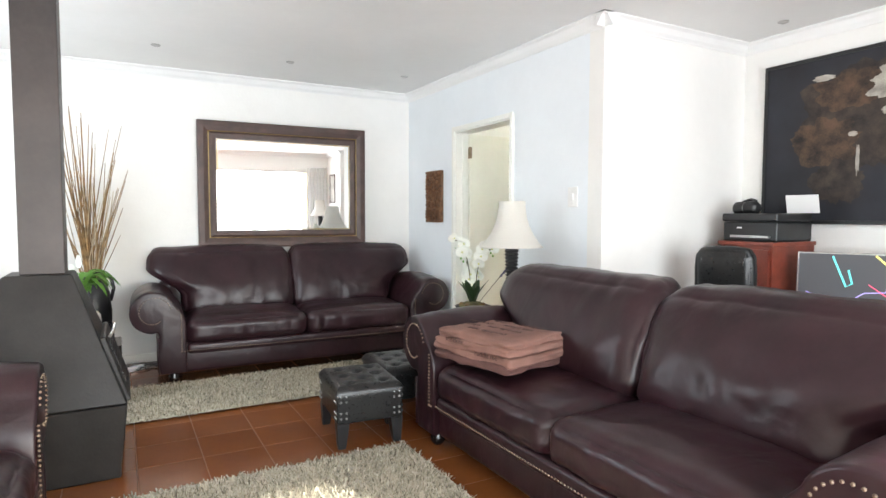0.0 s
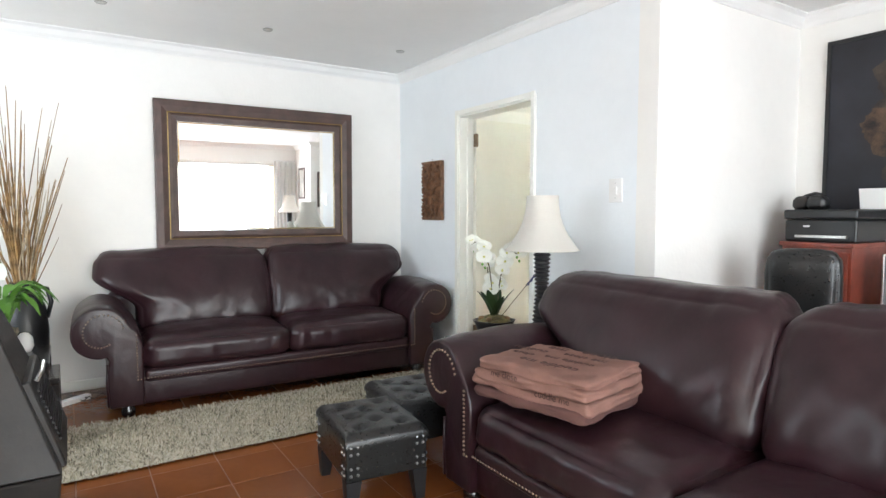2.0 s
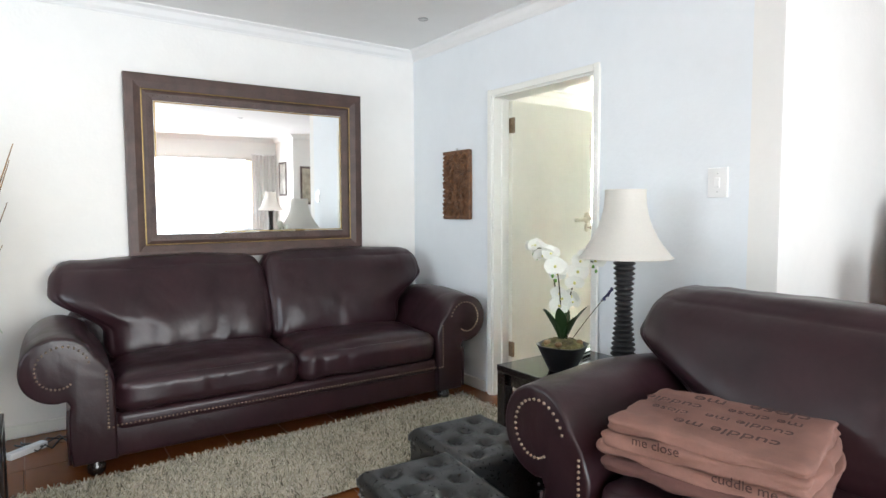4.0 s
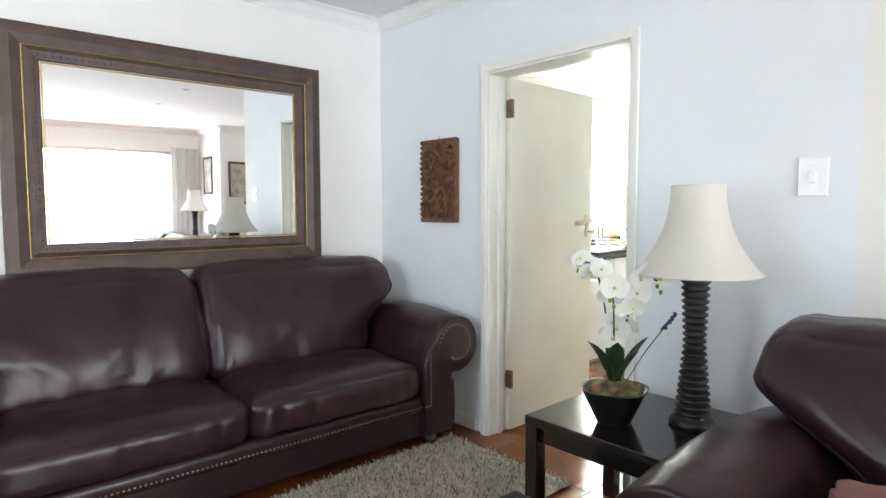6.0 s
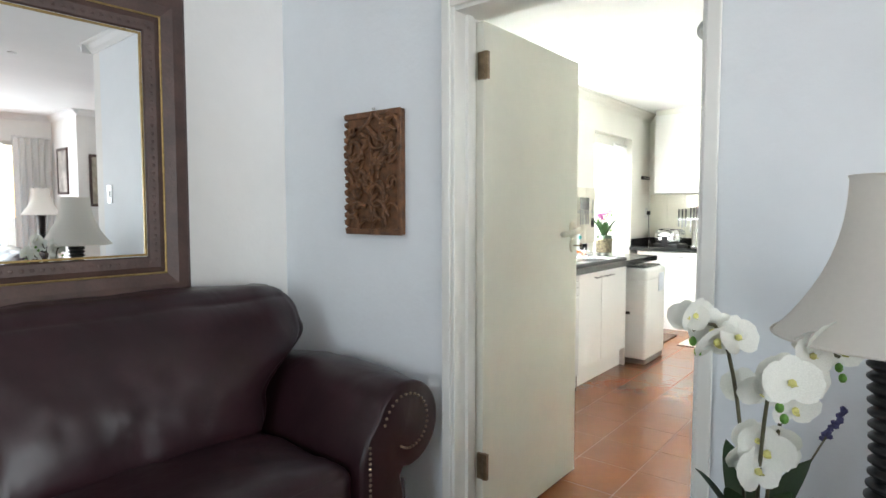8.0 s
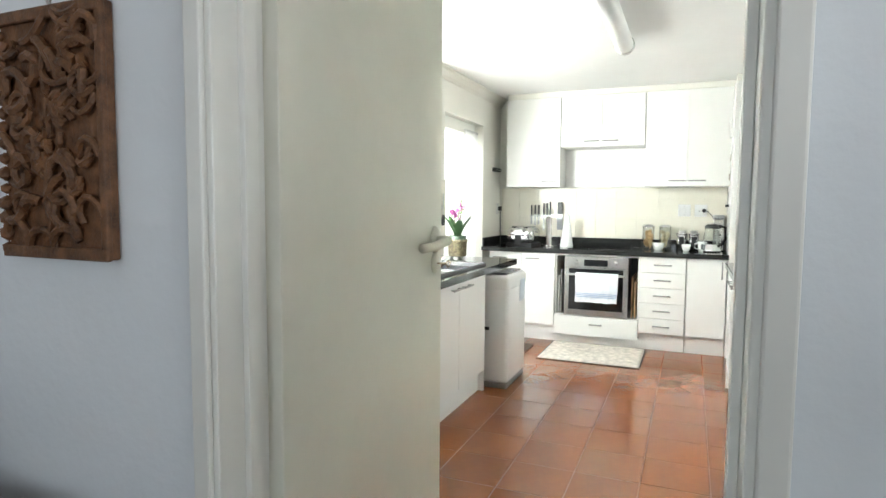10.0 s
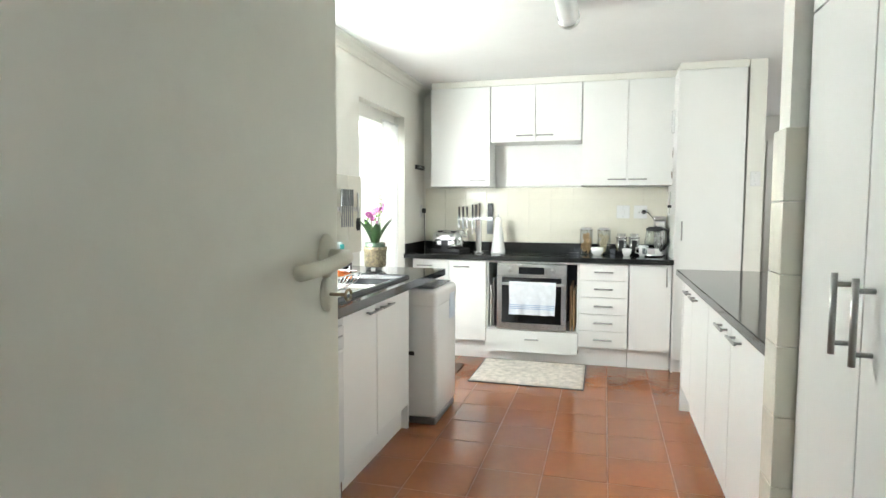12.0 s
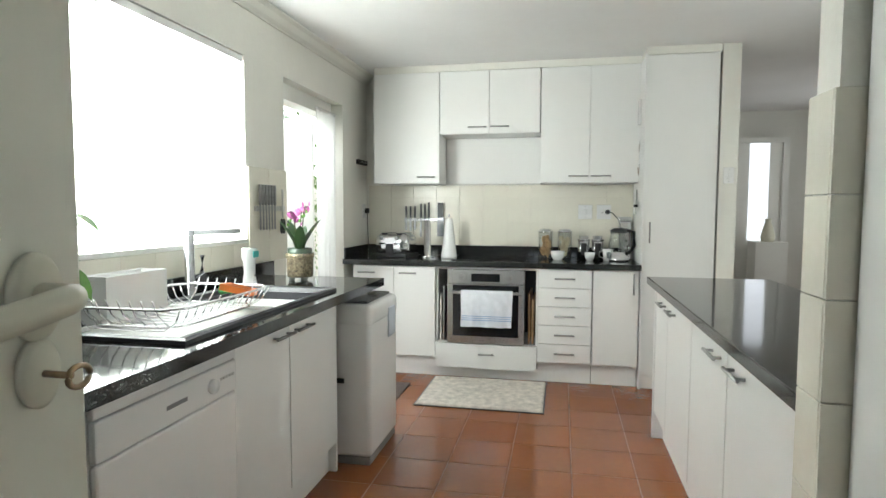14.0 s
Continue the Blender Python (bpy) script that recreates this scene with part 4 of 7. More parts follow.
nest(pose(0.22, 5.87, 0), 0.24, 0.48, "square dark espresso nest table holding a lily")
nest(pose(0.335, 5.755, 0), 0.17, 0.40, "smaller dark nest table tucked beneath the other")
ly = thing("peace_lily", pose(0.24, 5.92, 0.48), "green peace lily in a patterned stone pot on the nest table", "potted plant")
STONEP = mat("patterned_stone_pot", (0.38, 0.33, 0.22), 0.8, var=0.5, scale=60, bump=0.5, bscale=70)
part("pot", lathe([(0, 0), (0.055, 0), (0.06, 0.01), (0.075, 0.12), (0.082, 0.125), (0.082, 0.145), (0.07, 0.145), (0.066, 0.12), (0, 0.12)], 32), STONEP, ly, "carved stone pot", True)
random.seed(11)
lb, sb = bmesh.new(), bmesh.new()
for i in range(46):
    a = random.uniform(0, 2 * math.pi)
    l = random.uniform(0.16, 0.30)
    o = random.uniform(0.35, 1.0)
    base = Vector((0.02 * math.cos(a), 0.02 * math.sin(a), 0.13))
    mid = base + Vector((o * l * 0.35 * math.cos(a), o * l * 0.35 * math.sin(a), l * 0.75))
    tip = mid + Vector((l * 0.55 * math.cos(a), l * 0.55 * math.sin(a), l * (0.25 - 0.6 * o)))
    tube([base, base.lerp(mid, 0.5) + Vector((0, 0, 0.01)), mid], 0.002, 5, sb)
    pts = [mid.lerp(tip, t) + Vector((0, 0, 0.05 * math.sin(math.pi * t))) for t in [k / 7 for k in range(8)]]
    blade(pts, random.uniform(0.018, 0.032), lb, 0.3)
part("leaves", lb, LEAF2, ly, "bright green pointed leaves", True)
part("stems", sb, LEAF2, ly)
fb = bmesh.new()
for a, h in ((1.0, 0.42), (4.0, 0.36)):
    tube([(0, 0, 0.13), (0.03 * math.cos(a), 0.03 * math.sin(a), h)], 0.002, 5, fb)
    petal(fb, (0.03 * math.cos(a), 0.03 * math.sin(a), h), (0.2, 0, 1), (-1, -1, 0.2), 0.09, 0.03)
part("spathe", fb, PETAL, ly, "white lily spathe", True)
wd = thing("white_ornament", pose(0.34, 5.99, 0.48), "small rounded white ceramic ornament", "ornament")
part("body", lathe([(0, 0), (0.03, 0), (0.045, 0.03), (0.04, 0.08), (0.02, 0.105), (0, 0.11)], 24), WHITEP, wd, "", True)

vs = thing("floor_vase", pose(0.31, 6.57, 0), "tall glossy black floor vase with dried reeds", "vase")
part("body", lathe([(0, 0), (0.10, 0), (0.11, 0.02), (0.13, 0.3), (0.135, 0.5), (0.12, 0.66), (0.075, 0.74), (0.06, 0.78), (0.075, 0.82), (0.07, 0.82), (0.055, 0.78), (0.05, 0.6), (0, 0.6)], 36), BLACKP, vs, "glossy black glazed body", True)
for s in (-1, 1):
    part("handle", tube([(s * 0.07, 0, 0.79), (s * 0.13, 0, 0.77), (s * 0.15, 0, 0.68), (s * 0.125, 0, 0.58)], 0.014, 10), BLACKP, vs, "", True)
REED = mat("dried_reed", (0.30, 0.18, 0.075), 0.7, var=0.4, scale=18)
random.seed(21)
PREED = mat("pale_reed", (0.5, 0.4, 0.27), 0.8, var=0.3, scale=18)
for i in range(64):
    a = random.uniform(0, 2 * math.pi)
    o = random.uniform(0.03, 0.26) if i % 3 else random.uniform(0.15, 0.34)
    h = random.uniform(1.5, 2.1) if i % 2 else random.uniform(1.1, 1.6)
    b = random.uniform(-0.04, 0.04)
    oy = min(o * math.sin(a), 0.18)
    part("reed", tube([(0.02 * math.cos(a), 0.02 * math.sin(a), 0.62), (0.35 * o * math.cos(a) + b, 0.35 * oy, 0.62 + (h - 0.62) * 0.4), (0.7 * o * math.cos(a) + b * 0.5, 0.7 * oy, 0.62 + (h - 0.62) * 0.72), (o * math.cos(a), oy, h)], random.uniform(0.005, 0.0095), 5, None, 0.3), REED if i % 4 else PREED, vs)

# cable and adaptor on the floor
cb = thing("power_adaptor", pose(0.62, 6.66, 0), "white multi-plug adaptor with tangled cables on the floor", "power strip")
part("adaptor", box(-0.10, 0.10, -0.025, 0.025, 0, 0.035, 0.006), WHITEP, cb, m=pose(-0.05, -0.15, 0, 0, 0, 35))
random.seed(2)
for i in range(3):
    pts = [(-0.1 + 0.05 * k + random.uniform(-0.03, 0.03), -0.1 + 0.07 * math.sin(k * 1.7 + i) + random.uniform(-0.02, 0.02), 0.006 + 0.02 * abs(math.sin(k + i))) for k in range(9)]
    part("cable", tube(pts, 0.004, 6), BLACKP, cb, "", True)


# downlights
def downlight(x, y, m=None):
    d = thing("downlight", pose(x, y, CH), "small recessed ceiling downlight with a pale metal ring", "ceiling light", "ceiling downlights")
    part("ring", lathe([(0.022, 0.0), (0.022, -0.004), (0.030, -0.006), (0.034, -0.002), (0.034, 0.0)], 28), STEEL, d)
    part("lamp", lathe([(0, -0.003), (0.021, -0.003), (0.021, 0.0), (0, 0.0)], 20), WHITEP, d)


for x, y in ((0.78, 6.05), (1.77, 6.05), (2.80, 6.05), (4.3, 3.5), (2.85, 3.2), (2.85, 2.0), (1.0, 3.2), (1.0, 2.0), (2.85, 0.8)):
    downlight(x, y)


# ---- study alcove ----
pt = thing("painting", pose(4.6, 2.86, 1.765, 0, 0, -90), "large dark abstract canvas with brown and cream blotches", "painting")
CANV = mat("dark_canvas", (0.016, 0.017, 0.024), 0.6, var=0.3, scale=3, bump=0.1, bscale=200)
part("canvas", box(-0.90, 0.90, -0.03, 0.0, -0.53, 0.53), CANV, pt)
part("frame", frame_ring(1.84, 1.10, [(0, 0), (0, 0.036), (0.022, 0.036), (0.024, 0.028)]), BLACKP, pt, "thin black frame")
PB = [mat("paint_brown", (0.075, 0.042, 0.024), 0.6, var=0.5, scale=12), mat("paint_cream", (0.40, 0.37, 0.32), 0.6, var=0.25, scale=20), mat("paint_umber", (0.04, 0.027, 0.02), 0.6, var=0.5, scale=12)]


def blotch(cx, cz, rx, rz, y, seed, ragged=0.35, n=72):
    bm = bmesh.new()
    vs = []
    for i in range(n):
        a = 2 * math.pi * i / n
        k = 1 + ragged * noise.noise(Vector((math.cos(a) * 2.2 + seed, math.sin(a) * 2.2, seed * 1.7))) + 0.5 * ragged * noise.noise(Vector((math.cos(a) * 7 + seed, math.sin(a) * 7, seed)))
        vs.append(bm.verts.new((cx + rx * k * math.cos(a), y, cz + rz * k * math.sin(a))))
    bm.faces.new(vs)
    return bm


random.seed(8)
for i, (cx, cz, rx, rz, c) in enumerate(((-0.25, 0.12, 0.45, 0.33, 2), (-0.50, -0.02, 0.20, 0.16, 0), (-0.42, -0.28, 0.16, 0.14, 2), (-0.36, 0.30, 0.22, 0.12, 0), (0.05, 0.30, 0.28, 0.16, 1), (-0.10, 0.32, 0.14, 0.08, 1), (0.08, 0.02, 0.12, 0.16, 1), (0.02, -0.16, 0.13, 0.06, 1), (-0.52, 0.40, 0.07, 0.02, 1), (0.3, 0.1, 0.2, 0.3, 2), (-0.30, -0.14, 0.012, 0.09, 1), (-0.33, 0.02, 0.03, 0.015, 1), (-0.12, 0.14, 0.06, 0.03, 1), (0.06, 0.10, 0.03, 0.09, 2))):
    part("paint_patch", blotch(cx, cz, rx, rz, -0.0305 - 0.0008 * i, i * 3.7 + 1), PB[c], pt, ("mid-brown", "cream", "dark umber")[c] + " patch of paint")

# cabinet with printer
pc = thing("filing_cabinet", pose(4.35, 3.60, 0), "red mahogany veneer cabinet below the printer", "cabinet")
part("body", box(-0.22, 0.24, -0.185, 0.185, 0.0, 1.075, 0.003), REDWOOD, pc)
part("top", box(-0.235, 0.245, -0.195, 0.195, 1.075, 1.10, 0.003), REDWOOD, pc)
for a, b in ((0.07, 0.52), (0.56, 1.05)):
    d = part("door", box(-0.238, -0.2205, -0.17, 0.17, a, b, 0.003), REDWOOD, pc)
    part("handle", tube([(-0.238, -0.11, (a + b) / 2 - 0.05), (-0.262, -0.11, (a + b) / 2 - 0.03), (-0.262, -0.11, (a + b) / 2 + 0.03), (-0.238, -0.11, (a + b) / 2 + 0.05)], 0.006, 8), REDWOOD, d, "", True)
pr = thing("printer", pose(4.35, 3.60, 1.10), "black inkjet printer on the mahogany cabinet", "printer")
part("body", box(-0.19, 0.20, -0.19, 0.19, 0.0, 0.13, 0.014, 3), BLACKP, pr)
part("lid", box(-0.20, 0.19, -0.195, 0.195, 0.132, 0.185, 0.012, 3), BLACKP, pr)
part("tray", box(-0.215, -0.19, -0.15, 0.12, 0.025, 0.04, 0.002), STEEL, pr, "silver output lip")
part("badge", box(-0.1935, -0.190, 0.05, 0.085, 0.085, 0.095), WHITEP, pr)
hp = thing("headphones", pose(4.30, 3.72, 1.286), "black headphones lying on the printer", "headphones")
for i, (x, y) in enumerate(((-0.03, -0.06), (0.03, 0.05))):
    part("ear_cup", cushion(x - 0.045, x + 0.045, y - 0.05, y + 0.05, 0.0, 0.075, 0.006, 0.003, 8, seed=i), BLACKP, hp, "", True)
part("headband", tube([(-0.02, -0.08, 0.04), (0.03, -0.05, 0.085), (0.06, 0.0, 0.095), (0.05, 0.05, 0.08), (0.03, 0.08, 0.04)], 0.012, 8), BLACKP, hp, "", True)
pa = thing("paper_sheet", pose(4.42, 3.40, 1.287, 0, -12, 0), "white sheet of paper standing in the printer feed", "paper")
part("sheet", box(0.0, 0.002, -0.105, 0.105, 0.0, 0.12), WHITEP, pa)

dk = thing("desk", pose(4.22, 2.55, 0), "dark desk below the painting", "desk")
part("top", box(-0.35, 0.36, -0.72, 0.72, 0.66, 0.695, 0.004), DARKWOOD, dk)
for y in (-0.70, 0.70):
    part("side_panel", box(-0.33, 0.34, y - 0.015, y + 0.015, 0, 0.659), DARKWOOD, dk)
mo = thing("monitor", pose(4.33, 2.98, 0.695, 0, 0, -66), "silver computer monitor with coloured lines on a grey screen", "monitor")
part("stand", boxes((-0.12, 0.12, -0.08, 0.08, 0, 0.012), (-0.03, 0.03, 0.0, 0.03, 0.012, 0.16)), STEEL, mo)
part("bezel", box(-0.345, 0.345, -0.02, 0.02, 0.073, 0.405, 0.006), STEEL, mo, m=pose(0, 0, -0.05, -6, 0, 0))
scr = part("screen", box(-0.335, 0.335, -0.0235, -0.0205, 0.085, 0.395), glow("screen_grey", (0.05, 0.05, 0.055), 0.3), mo, "grey lit screen", m=pose(0, 0, -0.05, -6, 0, 0))
for i, (col, pts) in enumerate((((0.15, 0.75, 0.72), [(-0.16, 0.38), (-0.09, 0.2), (-0.06, 0.22), (-0.08, 0.3)]), ((0.85, 0.75, 0.2), [(0.05, 0.39), (0.20, 0.24), (0.3, 0.12)]), ((0.5, 0.4, 0.9), [(-0.31, 0.10), (-0.29, 0.16), (-0.2, 0.12), (-0.08, 0.11), (0.0, 0.17), (0.1, 0.18), (0.12, 0.27), (0.3, 0.29)]), ((0.8, 0.1, 0.2), [(0.02, 0.22), (0.1, 0.16), (0.25, 0.1)]))):
    part("screen_line", tube([(x, -0.0245, z) for x, z in pts], 0.006 if i < 2 else 0.0035, 6), glow("line_%s" % "abcd"[i], col, 0.4), scr)
kb = thing("keyboard", pose(4.02, 2.95, 0.695, 0, 0, -80), "pale keyboard and paper on the desk", "keyboard")
part("body", box(-0.2, 0.2, -0.07, 0.07, 0, 0.018, 0.004), WHITEP, kb)

ch = thing("office_chair", pose(3.80, 3.50, 0, 0, 0, -70), "black padded leather office chair at the desk", "office chair")
bkc = cushion(-0.165, 0.165, -0.07, 0.05, 0.55, 1.06, 0.025, 0.004, 18, seed=3)
for v in bkc.verts:
    v.co.y -= 0.06 * (v.co.z - 0.6)
part("backrest", bkc, BLACKLEA, ch, "", True)
part("seat", cushion(-0.25, 0.25, -0.02, 0.48, 0.40, 0.50, 0.02, 0.004, 16, seed=5), BLACKLEA, ch, "", True)
part("gas_post", lathe([(0, 0.08), (0.03, 0.08), (0.03, 0.41), (0, 0.41)], 16), BLACKP, ch, "", False, pose(0, 0.22, 0))
for i in range(5):
    a = 2 * math.pi * i / 5
    lg = part("leg", tube([(0, 0.22, 0.10), (0.15 * math.cos(a), 0.22 + 0.15 * math.sin(a), 0.085), (0.28 * math.cos(a), 0.22 + 0.28 * math.sin(a), 0.06)], 0.018, 8), BLACKP, ch, "", True)
    part("castor", lathe([(0, -0.02), (0.026, -0.02), (0.028, 0), (0.026, 0.02), (0, 0.02)], 14), BLACKP, lg, "", False, pose(0.28 * math.cos(a), 0.22 + 0.28 * math.sin(a), 0.028, 90, 0, math.degrees(a)))

# ---- far end of the living room ----
st2 = thing("console_table", pose(3.62, 0.62, 0), "dark side table at the far end of the living room", "side table")
part("top", box(-0.27, 0.27, -0.27, 0.27, 0.60, 0.63, 0.004), DARKWOOD, st2)
for sx in (-1, 1):
    for sy in (-1, 1):
        part("leg", box(sx * 0.24 - 0.025, sx * 0.24 + 0.025, sy * 0.24 - 0.025, sy * 0.24 + 0.025, 0, 0.599), DARKWOOD, st2)
table_lamp(pose(3.62, 0.62, 0.63), "black ribbed lamp with a cream bell shade")
fp = thing("framed_print", pose(4.38, 0.35, 1.62, 0, 0, 180), "narrow pale print in a dark frame", "picture")
part("frame", frame_ring(0.30, 0.68, [(0, 0), (0, 0.02), (0.03, 0.02), (0.034, 0.01)]), FRAMEW, fp)
part("print", box(-0.13, 0.13, -0.009, 0.0, -0.32, 0.32), mat("pale_print", (0.48, 0.44, 0.34), 0.6, var=0.3, scale=8), fp)
fq = thing("framed_print", pose(4.1, -0.25, 1.75, 0, 0, -90), "pale framed picture on the white wall", "picture")
part("frame", frame_ring(0.45, 0.62, [(0, 0), (0, 0.02), (0.03, 0.02), (0.034, 0.01)]), FRAMEW, fq)
part("print", box(-0.2, 0.2, -0.009, 0.0, -0.29, 0.29), mat("pale_print_b", (0.5, 0.47, 0.42), 0.6, var=0.4, scale=5), fq)


def curtain(name, p0, p1, h, folds, label, material=SHEER, depth=0.04):
    bm = bmesh.new()
    a, b = Vector((*p0, 0)), Vector((*p1, 0))
    u = (b - a).normalized()
    w = u.cross(Vector((0, 0, 1)))
    n = folds * 10
    rows = []
    for k in range(7):
        z = 0.02 + (h - 0.02) * k / 6
        rows.append([bm.verts.new(a.lerp(b, i / n) + w * depth * (math.sin(2 * math.pi * i / 10) + 0.4 * math.sin(i * 0.37 + k * 0.3)) * (1.1 - 0.3 * k / 6) + Vector((0, 0, z))) for i in range(n + 1)])
    for r0, r1 in zip(rows, rows[1:]):
        for i in range(n):
            bm.faces.new((r0[i], r0[i + 1], r1[i + 1], r1[i]))
    c = thing(name, pose(0, 0, 0), label, "curtain")
    part("cloth", bm, material, c, "", True)
    part("rail", tube([(p0[0], p0[1], h + 0.01), (p1[0], p1[1], h + 0.01)], 0.012, 8), WHITEP, c)
    return c


curtain("sheer_curtain", (3.62, -0.66), (4.06, -0.66), 2.2, 6, "white sheer curtain gathered beside the sliding door")
sl = thing("sliding_door", pose(0, 0, 0), "wide white-framed glass sliding door to the garden", "door", kind="structure")
for x in (-0.95, 1.4, 3.70):
    part("stile", box(x, x + 0.05, -0.86, -0.80, 0, 2.15), WHITEP, sl)
part("rail", box(-0.95, 3.75, -0.86, -0.80, 2.10, 2.15), WHITEP, sl)
part("sill", box(-0.95, 3.75, -0.88, -0.78, 0, 0.03), WHITEP, sl)


def metal_chair(m):
    c = thing("patio_chair", m, "pale wrought-iron dining chair seen outside", "chair", "patio chairs")
    part("seat", box(-0.22, 0.22, -0.22, 0.22, 0.44, 0.46, 0.005), STEEL, c)
    part("back_frame", tube([(-0.21, 0.21, 0.46), (-0.2, 0.24, 0.9), (0.2, 0.24, 0.9), (0.21, 0.21, 0.46)], 0.012, 8), STEEL, c)
    for i in range(3):
        part("slat", box(-0.19, 0.19, 0.225, 0.235, 0.54 + 0.12 * i, 0.555 + 0.12 * i), STEEL, c)
    for sx in (-1, 1):
        for sy in (-1, 1):
            part("leg", tube([(sx * 0.2, sy * 0.2, 0.44), (sx * 0.22, sy * 0.22, 0)], 0.011, 8), STEEL, c)
    return c


# ---- kitchen ----
BACK = Matrix.Translation((-0.13, 5.43, 0)) @ Matrix.Diagonal((1, 0.97, 1, 1)) @ Matrix.Translation((0, -5.56, 0))
SINKRUN = Matrix.Translation((0, -0.16, 0))
ISLAND = Matrix.Translation((0, -0.172, 0))
KBL, KYL = KB + 0.13, KY + 0.16  # the two walls in the plans of the back run and the sink run
PLACE = BACK
NICKEL = mat("satin_nickel", (0.38, 0.38, 0.37), 0.34, metal=1.0, var=0.06, scale=20)


def bar_handle(parent, c, along, out, length, r=0.006, gap=0.028):
    """A steel bar handle: centre, unit vectors along the bar and away from the door."""
    c, al, o = Vector(c), Vector(along), Vector(out)
    bm = tube([c + o * gap - al * length / 2, c + o * gap + al * length / 2], r, 10)
    for s in (-1, 1):
        tube([c + al * s * length * 0.36, c + o * gap + al * s * length * 0.36], r * 0.8, 8, bm)
    return part("handle", bm, NICKEL, parent, "brushed steel bar handle", True)


FX = 8.10  # front of the back run


def back_unit(y0, y1, label, doors=1, hinge="h"):
    c = thing("base_cabinet", pose(0, 0, 0), label, "kitchen cabinet", "back run base units")
    part("body", box(FX + 0.02, KBL - 0.001, y0 + 0.001, y1 - 0.001, 0.15, 0.855), CABW, c)
    part("plinth", box(FX + 0.055, FX + 0.075, y0, y1, 0.0, 0.149), CABW, c)
    w = (y1 - y0) / doors
    for i in range(doors):
        a, b = y0 + i * w, y0 + (i + 1) * w
        d = part("door", box(FX, FX + 0.0185, a + 0.002, b - 0.002, 0.16, 0.852, 0.0015), CABW, c)
        if hinge == "h":
            bar_handle(d, (FX, (a + b) / 2 + 0.05, 0.80), (0, 1, 0), (-1, 0, 0), 0.14)
        else:
            bar_handle(d, (FX, a + 0.04, 0.76), (0, 0, 1), (-1, 0, 0), 0.15)
    return c


back_unit(6.36, 7.04, "white melamine base cabinet with two doors", 2)
back_unit(4.825, 5.155, "white melamine base cabinet with one door", 1, "v")
du = thing("drawer_unit", pose(0, 0, 0), "white melamine unit of five drawers", "kitchen cabinet")
part("body", box(FX + 0.02, KBL - 0.001, 5.161, 5.559, 0.15, 0.855), CABW, du)
part("plinth", box(FX + 0.055, FX + 0.075, 5.16, 5.56, 0.0, 0.149), CABW, du)
for i in range(5):
    z0 = 0.16 + i * 0.139
    d = part("drawer", box(FX, FX + 0.0185, 5.163, 5.557, z0 + 0.001, z0 + 0.136, 0.0015), CABW, du)
    bar_handle(d, (FX, 5.36, z0 + 0.07), (0, 1, 0), (-1, 0, 0), 0.15)
oh = thing("oven_housing", pose(0, 0, 0), "white open oven housing with a pan drawer below", "kitchen cabinet")
part("side_panel", box(FX + 0.03, KBL - 0.001, 5.561, 5.577, 0.15, 0.855), CABW, oh)
part("side_panel", box(FX + 0.03, KBL - 0.001, 6.343, 6.359, 0.15, 0.855), CABW, oh)
part("top_rail", box(FX + 0.02, FX + 0.04, 5.577, 6.343, 0.838, 0.855), CABW, oh)
part("shelf", box(FX + 0.03, KBL - 0.001, 5.577, 6.343, 0.26, 0.278), CABW, oh)
part("back_panel", box(KBL - 0.08, KBL - 0.07, 5.577, 6.343, 0.278, 0.838), BLACKP, oh)
dd = part("drawer", box(FX - 0.012, FX + 0.0185, 5.565, 6.355, 0.085, 0.272, 0.0015), CABW, oh)
bar_handle(dd, (FX - 0.012, 5.95, 0.20), (0, 1, 0), (-1, 0, 0), 0.12)
part("plinth", box(FX + 0.055, FX + 0.075, 5.56, 6.36, 0.0, 0.084), CABW, oh)

ov = thing("oven", pose(0, 0, 0), "stainless steel built-in oven with a black glass door", "oven")
part("body", box(FX + 0.02, KBL - 0.1, 5.68, 6.24, 0.279, 0.83), BLACKP, ov)
OG = mat("oven_black_glass", (0.012, 0.013, 0.015), 0.08, var=0.1, scale=5, spec=0.7, rvar=0.03)
panel = part("control_panel", box(FX - 0.022, FX + 0.02, 5.662, 6.258, 0.735, 0.834, 0.003), STEEL, ov, "brushed steel control panel")
part("display", box(FX - 0.0245, FX - 0.022, 5.85, 6.07, 0.75, 0.81), OG, panel, "black display")
for y in (5.775, 6.145):
    part("knob", lathe([(0, 0), (0.021, 0), (0.02, 0.016), (0.016, 0.022), (0, 0.022)], 24), STEEL, panel, "round steel knob", True, pose(FX - 0.022, y, 0.785, 0, -90, 0))
od = part("door", boxes((FX - 0.024, FX + 0.018, 5.662, 5.705, 0.285, 0.73), (FX - 0.024, FX + 0.018, 6.215, 6.258, 0.285, 0.73), (FX - 0.024, FX + 0.018, 5.705, 6.215, 0.285, 0.335), (FX - 0.024, FX + 0.018, 5.705, 6.215, 0.722, 0.73)), STEEL, ov)
part("window", box(FX - 0.022, FX + 0.015, 5.705, 6.215, 0.335, 0.722), OG, od, "black oven glass")
bm = tube([(FX - 0.07, 5.68, 0.672), (FX - 0.07, 6.24, 0.672)], 0.011, 12)
for y in (5.72, 6.20):
    tube([(FX - 0.024, y, 0.672), (FX - 0.07, y, 0.672)], 0.009, 8, bm)
part("handle", bm, STEEL, od, "brushed steel rail", True)
# dish towel over the oven rail
TOWEL = mat("towel_cotton", (0.76, 0.79, 0.84), 0.95, var=0.06, scale=20, bump=0.5, bscale=200)
tw = thing("dish_towel", pose(0, 0, 0), "pale blue and white dish towel over the oven rail", "towel")


